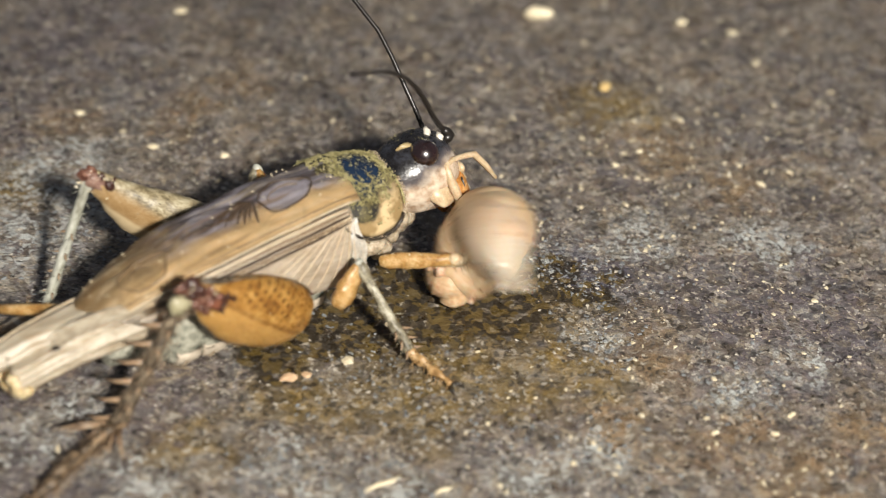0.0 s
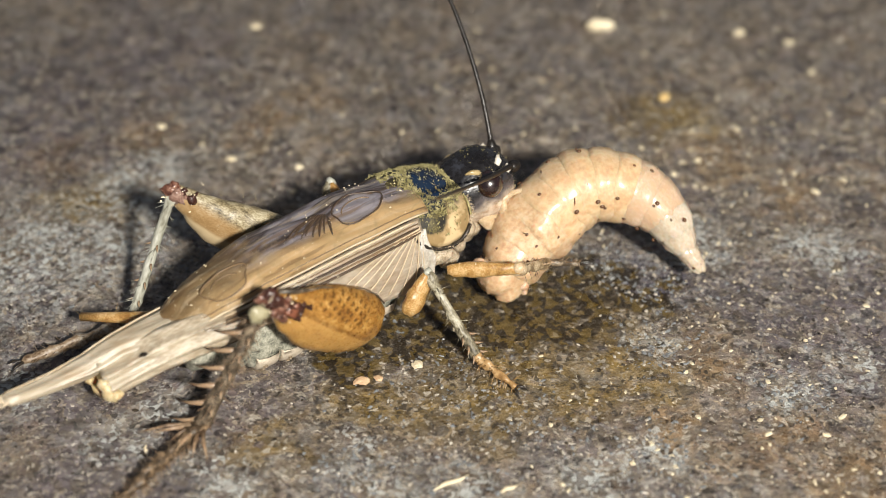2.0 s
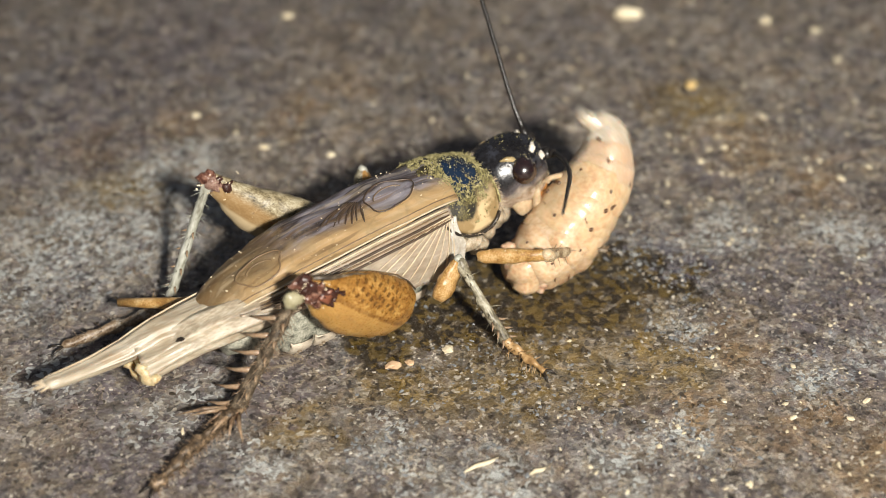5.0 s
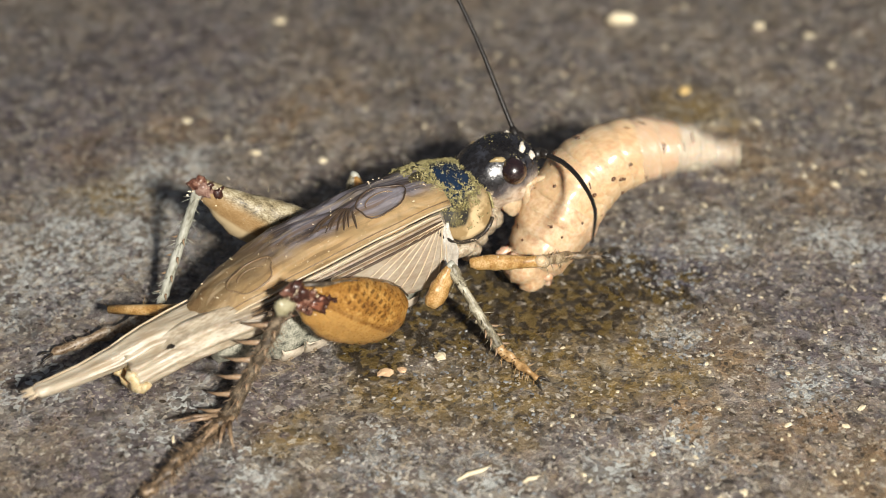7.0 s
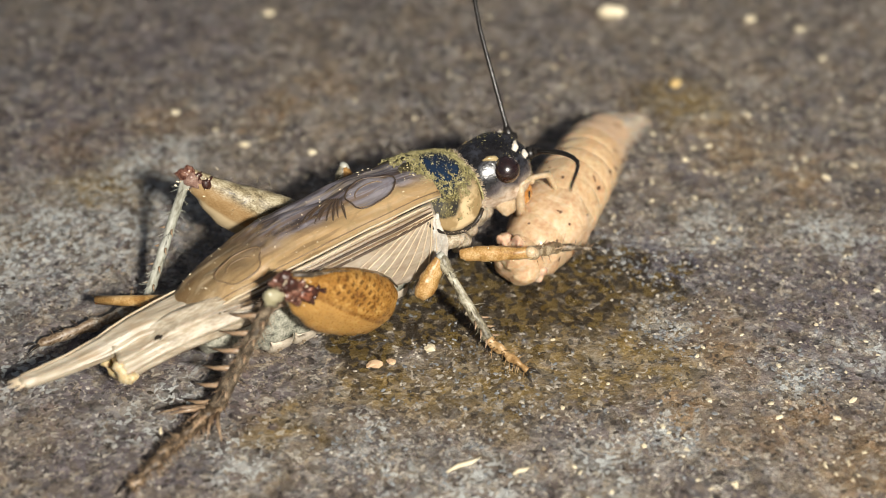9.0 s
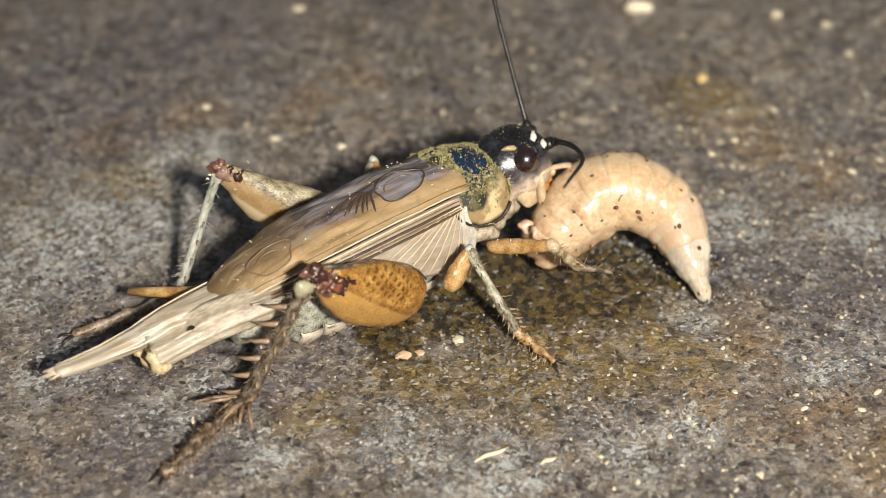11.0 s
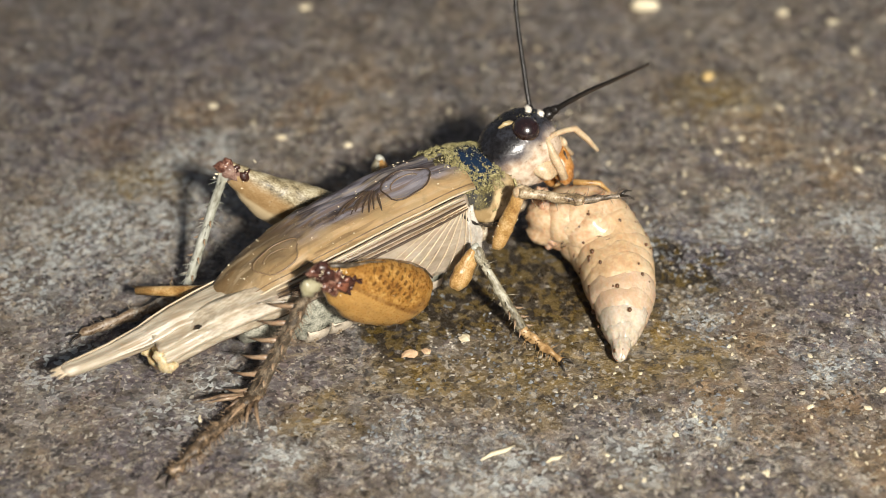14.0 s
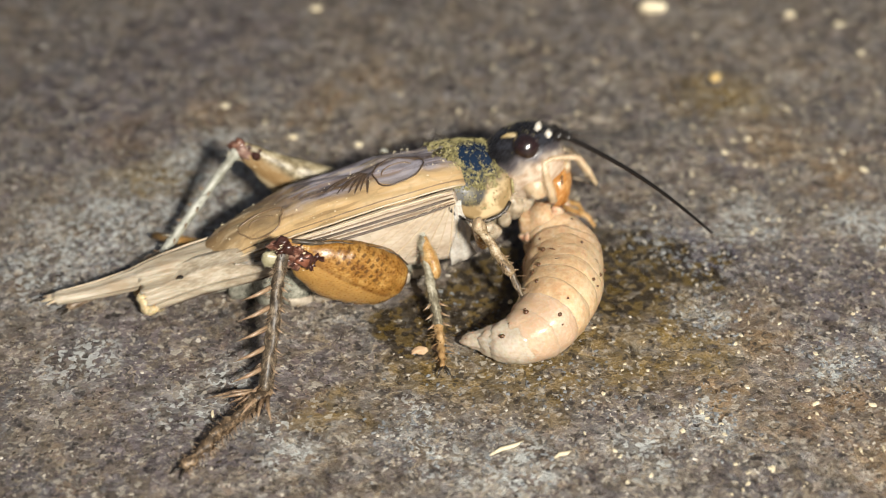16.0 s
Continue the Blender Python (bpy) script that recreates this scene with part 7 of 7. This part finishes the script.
    def head_pose(t):
        dx, dz, pitch, turn, roll = steady(nod, t)
        return mm_at(HEAD_AT.x + dx, HEAD_AT.y, HEAD_AT.z + dz, roll, pitch, turn)

    walk(head, [(t, head_pose(t)) for t in TIMES])
    # antennae
    for side, keys in ((-1, NEAR_KEYS), (1, FAR_KEYS)):
        root, segs, step = FEELER[side]
        base_rows, seg_rows = [], [[] for _ in segs]
        last = [None] * (len(segs) + 1)
        for t in TIMES:
            inv = body_pose(t).inverted()
            pts = [np.array(inv @ (Vector(p) * MM)) * 1000 for p in steady(keys, t)]
            socket = np.array(head_pose(t) @ (Vector((2.05 if side < 0 else 1.75, 0.92 * side, 0.85)) * HEAD_SIZE * MM)) * 1000
            shift = socket - pts[0]
            pts = [p + shift * (1 - k / (len(pts) - 1)) ** 2 for k, p in enumerate(pts)]
            n = len(segs)
            total = spline(pts, [0])[1]
            over = step * n / max(total, 1e-3)
            if over > 1:
                pts.append(pts[-1] + (pts[-1] - pts[-2]) / np.linalg.norm(pts[-1] - pts[-2]) * (over - 1) * total)
            places, total = spline(pts, [min(1.0, step * k / max(total, step * n)) for k in range(n + 1)])
            ms = chain(places, (0.3, 0.2 * side, 1))
            for k in range(n):
                ms[k] = aim(places[k], places[k + 1], ms[k].col[2].xyz)
            base_rows.append((t, ms[0]))
            back = ms[0].inverted()
            for k in range(n):
                seg_rows[k].append((t, back @ ms[k]))
        walk(root, base_rows)
        for ob, rows in zip(segs, seg_rows):
            walk(ob, rows)
    # legs: feet stay where they stand in the world, knees follow
    world_rest = body_pose(0)
    toes = {k: [(0, (*(world_rest @ (v["rest"][2] * MM) * 1000), *(world_rest @ (v["rest"][3] * MM) * 1000)))] for k, v in LEGS.items()}
    for key in toes:
        if key != "front_near":
            toes[key].append((15.2, toes[key][0][1]))
    toes["mid_near"].append((15.4, (1.1, -10.0, 1.5, 3.2, -11.4, 0.6)))
    toes["mid_near"].append((15.5, (-3.1, -8.4, 0.9, -2.9, -11.3, 0.2)))
    toes["mid_near"].append((15.7, (-3.1, -8.4, 0.9, -2.9, -11.3, 0.2)))
    toes["mid_near"].append((16, (-2.7, -8.0, 0.9, -2.3, -11.6, 0.2)))
    toes["hind_far"].append((15.3, (-18.4, -5.0, 1.0, -24.6, -8.8, 0.3)))
    toes["hind_far"].append((15.5, (-21.0, -1.5, 1.0, -25.6, -4.2, 0.3)))
    toes["hind_far"].append((16, (-20.3, -1.7, 1.0, -24.0, -4.4, 0.3)))
    toes["front_near"].clear()
    for t in (0, 9):
        toes["front_near"].append((t, (7.1, -2.1, 3.0, 9.0, -1.7, 2.6)))
    for t in (11.5, 13.2):
        toes["front_near"].append((t, (6.6, -4.6, 2.7, 8.4, -4.3, 2.1)))
    toes["front_near"].append((13.4, (6.3, -4.3, 7.9, 9.0, -3.9, 8.2)))
    toes["front_near"].append((14, (6.3, -4.4, 7.7, 9.2, -4.1, 8.0)))
    toes["front_near"].append((14.5, (6.6, -5.9, 6.1, 7.8, -6.8, 5.0)))
    toes["front_near"].append((15.2, (5.9, -5.0, 5.0, 7.4, -4.8, 3.6)))
    toes["front_near"].append((15.5, (1.8, -8.6, 4.0, 3.7, -10.5, 1.8)))
    toes["front_near"].append((15.8, (1.8, -8.6, 4.0, 3.7, -10.5, 1.8)))
    toes["front_near"].append((16, (1.6, -6.8, 4.0, 2.2, -7.6, 3.0)))
    # where the knees point, in the cricket's space
    poles = {
        "front_near": [(0, (2.9, -6.3, 4.5)), (9, (2.9, -6.3, 4.5)), (11.5, (1.6, -6.7, 5.0)), (13.2, (1.6, -6.7, 5.0)), (13.4, (0.6, -4.3, 9.0)), (14.2, (0.6, -4.3, 9.0)), (14.5, (1.6, -5.6, 7.6)), (15.2, (1.6, -5.6, 7.6)), (15.5, (-2.0, -5.8, 7.0)), (15.8, (-2.0, -5.8, 7.0)), (16, (-1.1, -6.0, 7.3)), (17, (-1.1, -6.0, 7.3))],
        "mid_near": [(0, (-2.3, -4.75, 5.2)), (15.2, (-2.3, -4.75, 5.2)), (15.5, (-7.0, -3.5, 5.6)), (15.7, (-7.0, -3.5, 5.6)), (16, (-4.6, -3.4, 6.0)), (17, (-4.6, -3.4, 6.0))],
    }
    for key, leg in LEGS.items():
        hip, knee, ankle, toe = leg["rest"]
        a, b, c = leg["lengths"]
        rows = [[], [], []]
        path = toes[key] + [(17.0, toes[key][-1][1])]
        for t in TIMES:
            if key not in ("front_near",) and 0 < t < 15.1:
                continue
            inv = body_pose(t).inverted()
            v = steady(path, t)
            an = inv @ (Vector(v[:3]) * MM) * 1000
            to = inv @ (Vector(v[3:]) * MM) * 1000
            reach = (an - hip).length
            if reach > (a + b) * 0.995:
                an = hip + (an - hip) * ((a + b) * 0.995 / reach)
            pole = Vector(steady(poles.get(key, [(0, tuple(knee)), (17, tuple(knee))]), t))
            kn = knee_of(hip, an, a, b, pole)
            rows[0].append((t, aim(hip, kn)))
            rows[1].append((t, aim(kn, an)))
            rows[2].append((t, aim(an, to)))
        for ob, r in zip(leg["parts"], rows):
            walk(ob, r)
    # the grub
    fr = [0.02 + 0.96 * k / (len(GRUB_R) - 1) for k in range(len(GRUB_R))]
    rows = [[] for _ in GRUB_R]
    for t in TIMES:
        pts = [np.array(p) - np.array(GRUB_AT) for p in steady(GRUB_KEYS, t)]
        places, total = spline(pts, fr)
        for k, m in enumerate(chain(places, (0.1, -0.77, 0.64))):
            rows[k].append((t, m))
    for ob, r in zip(GRUB_PARTS, rows):
        walk(ob, r)


motions()
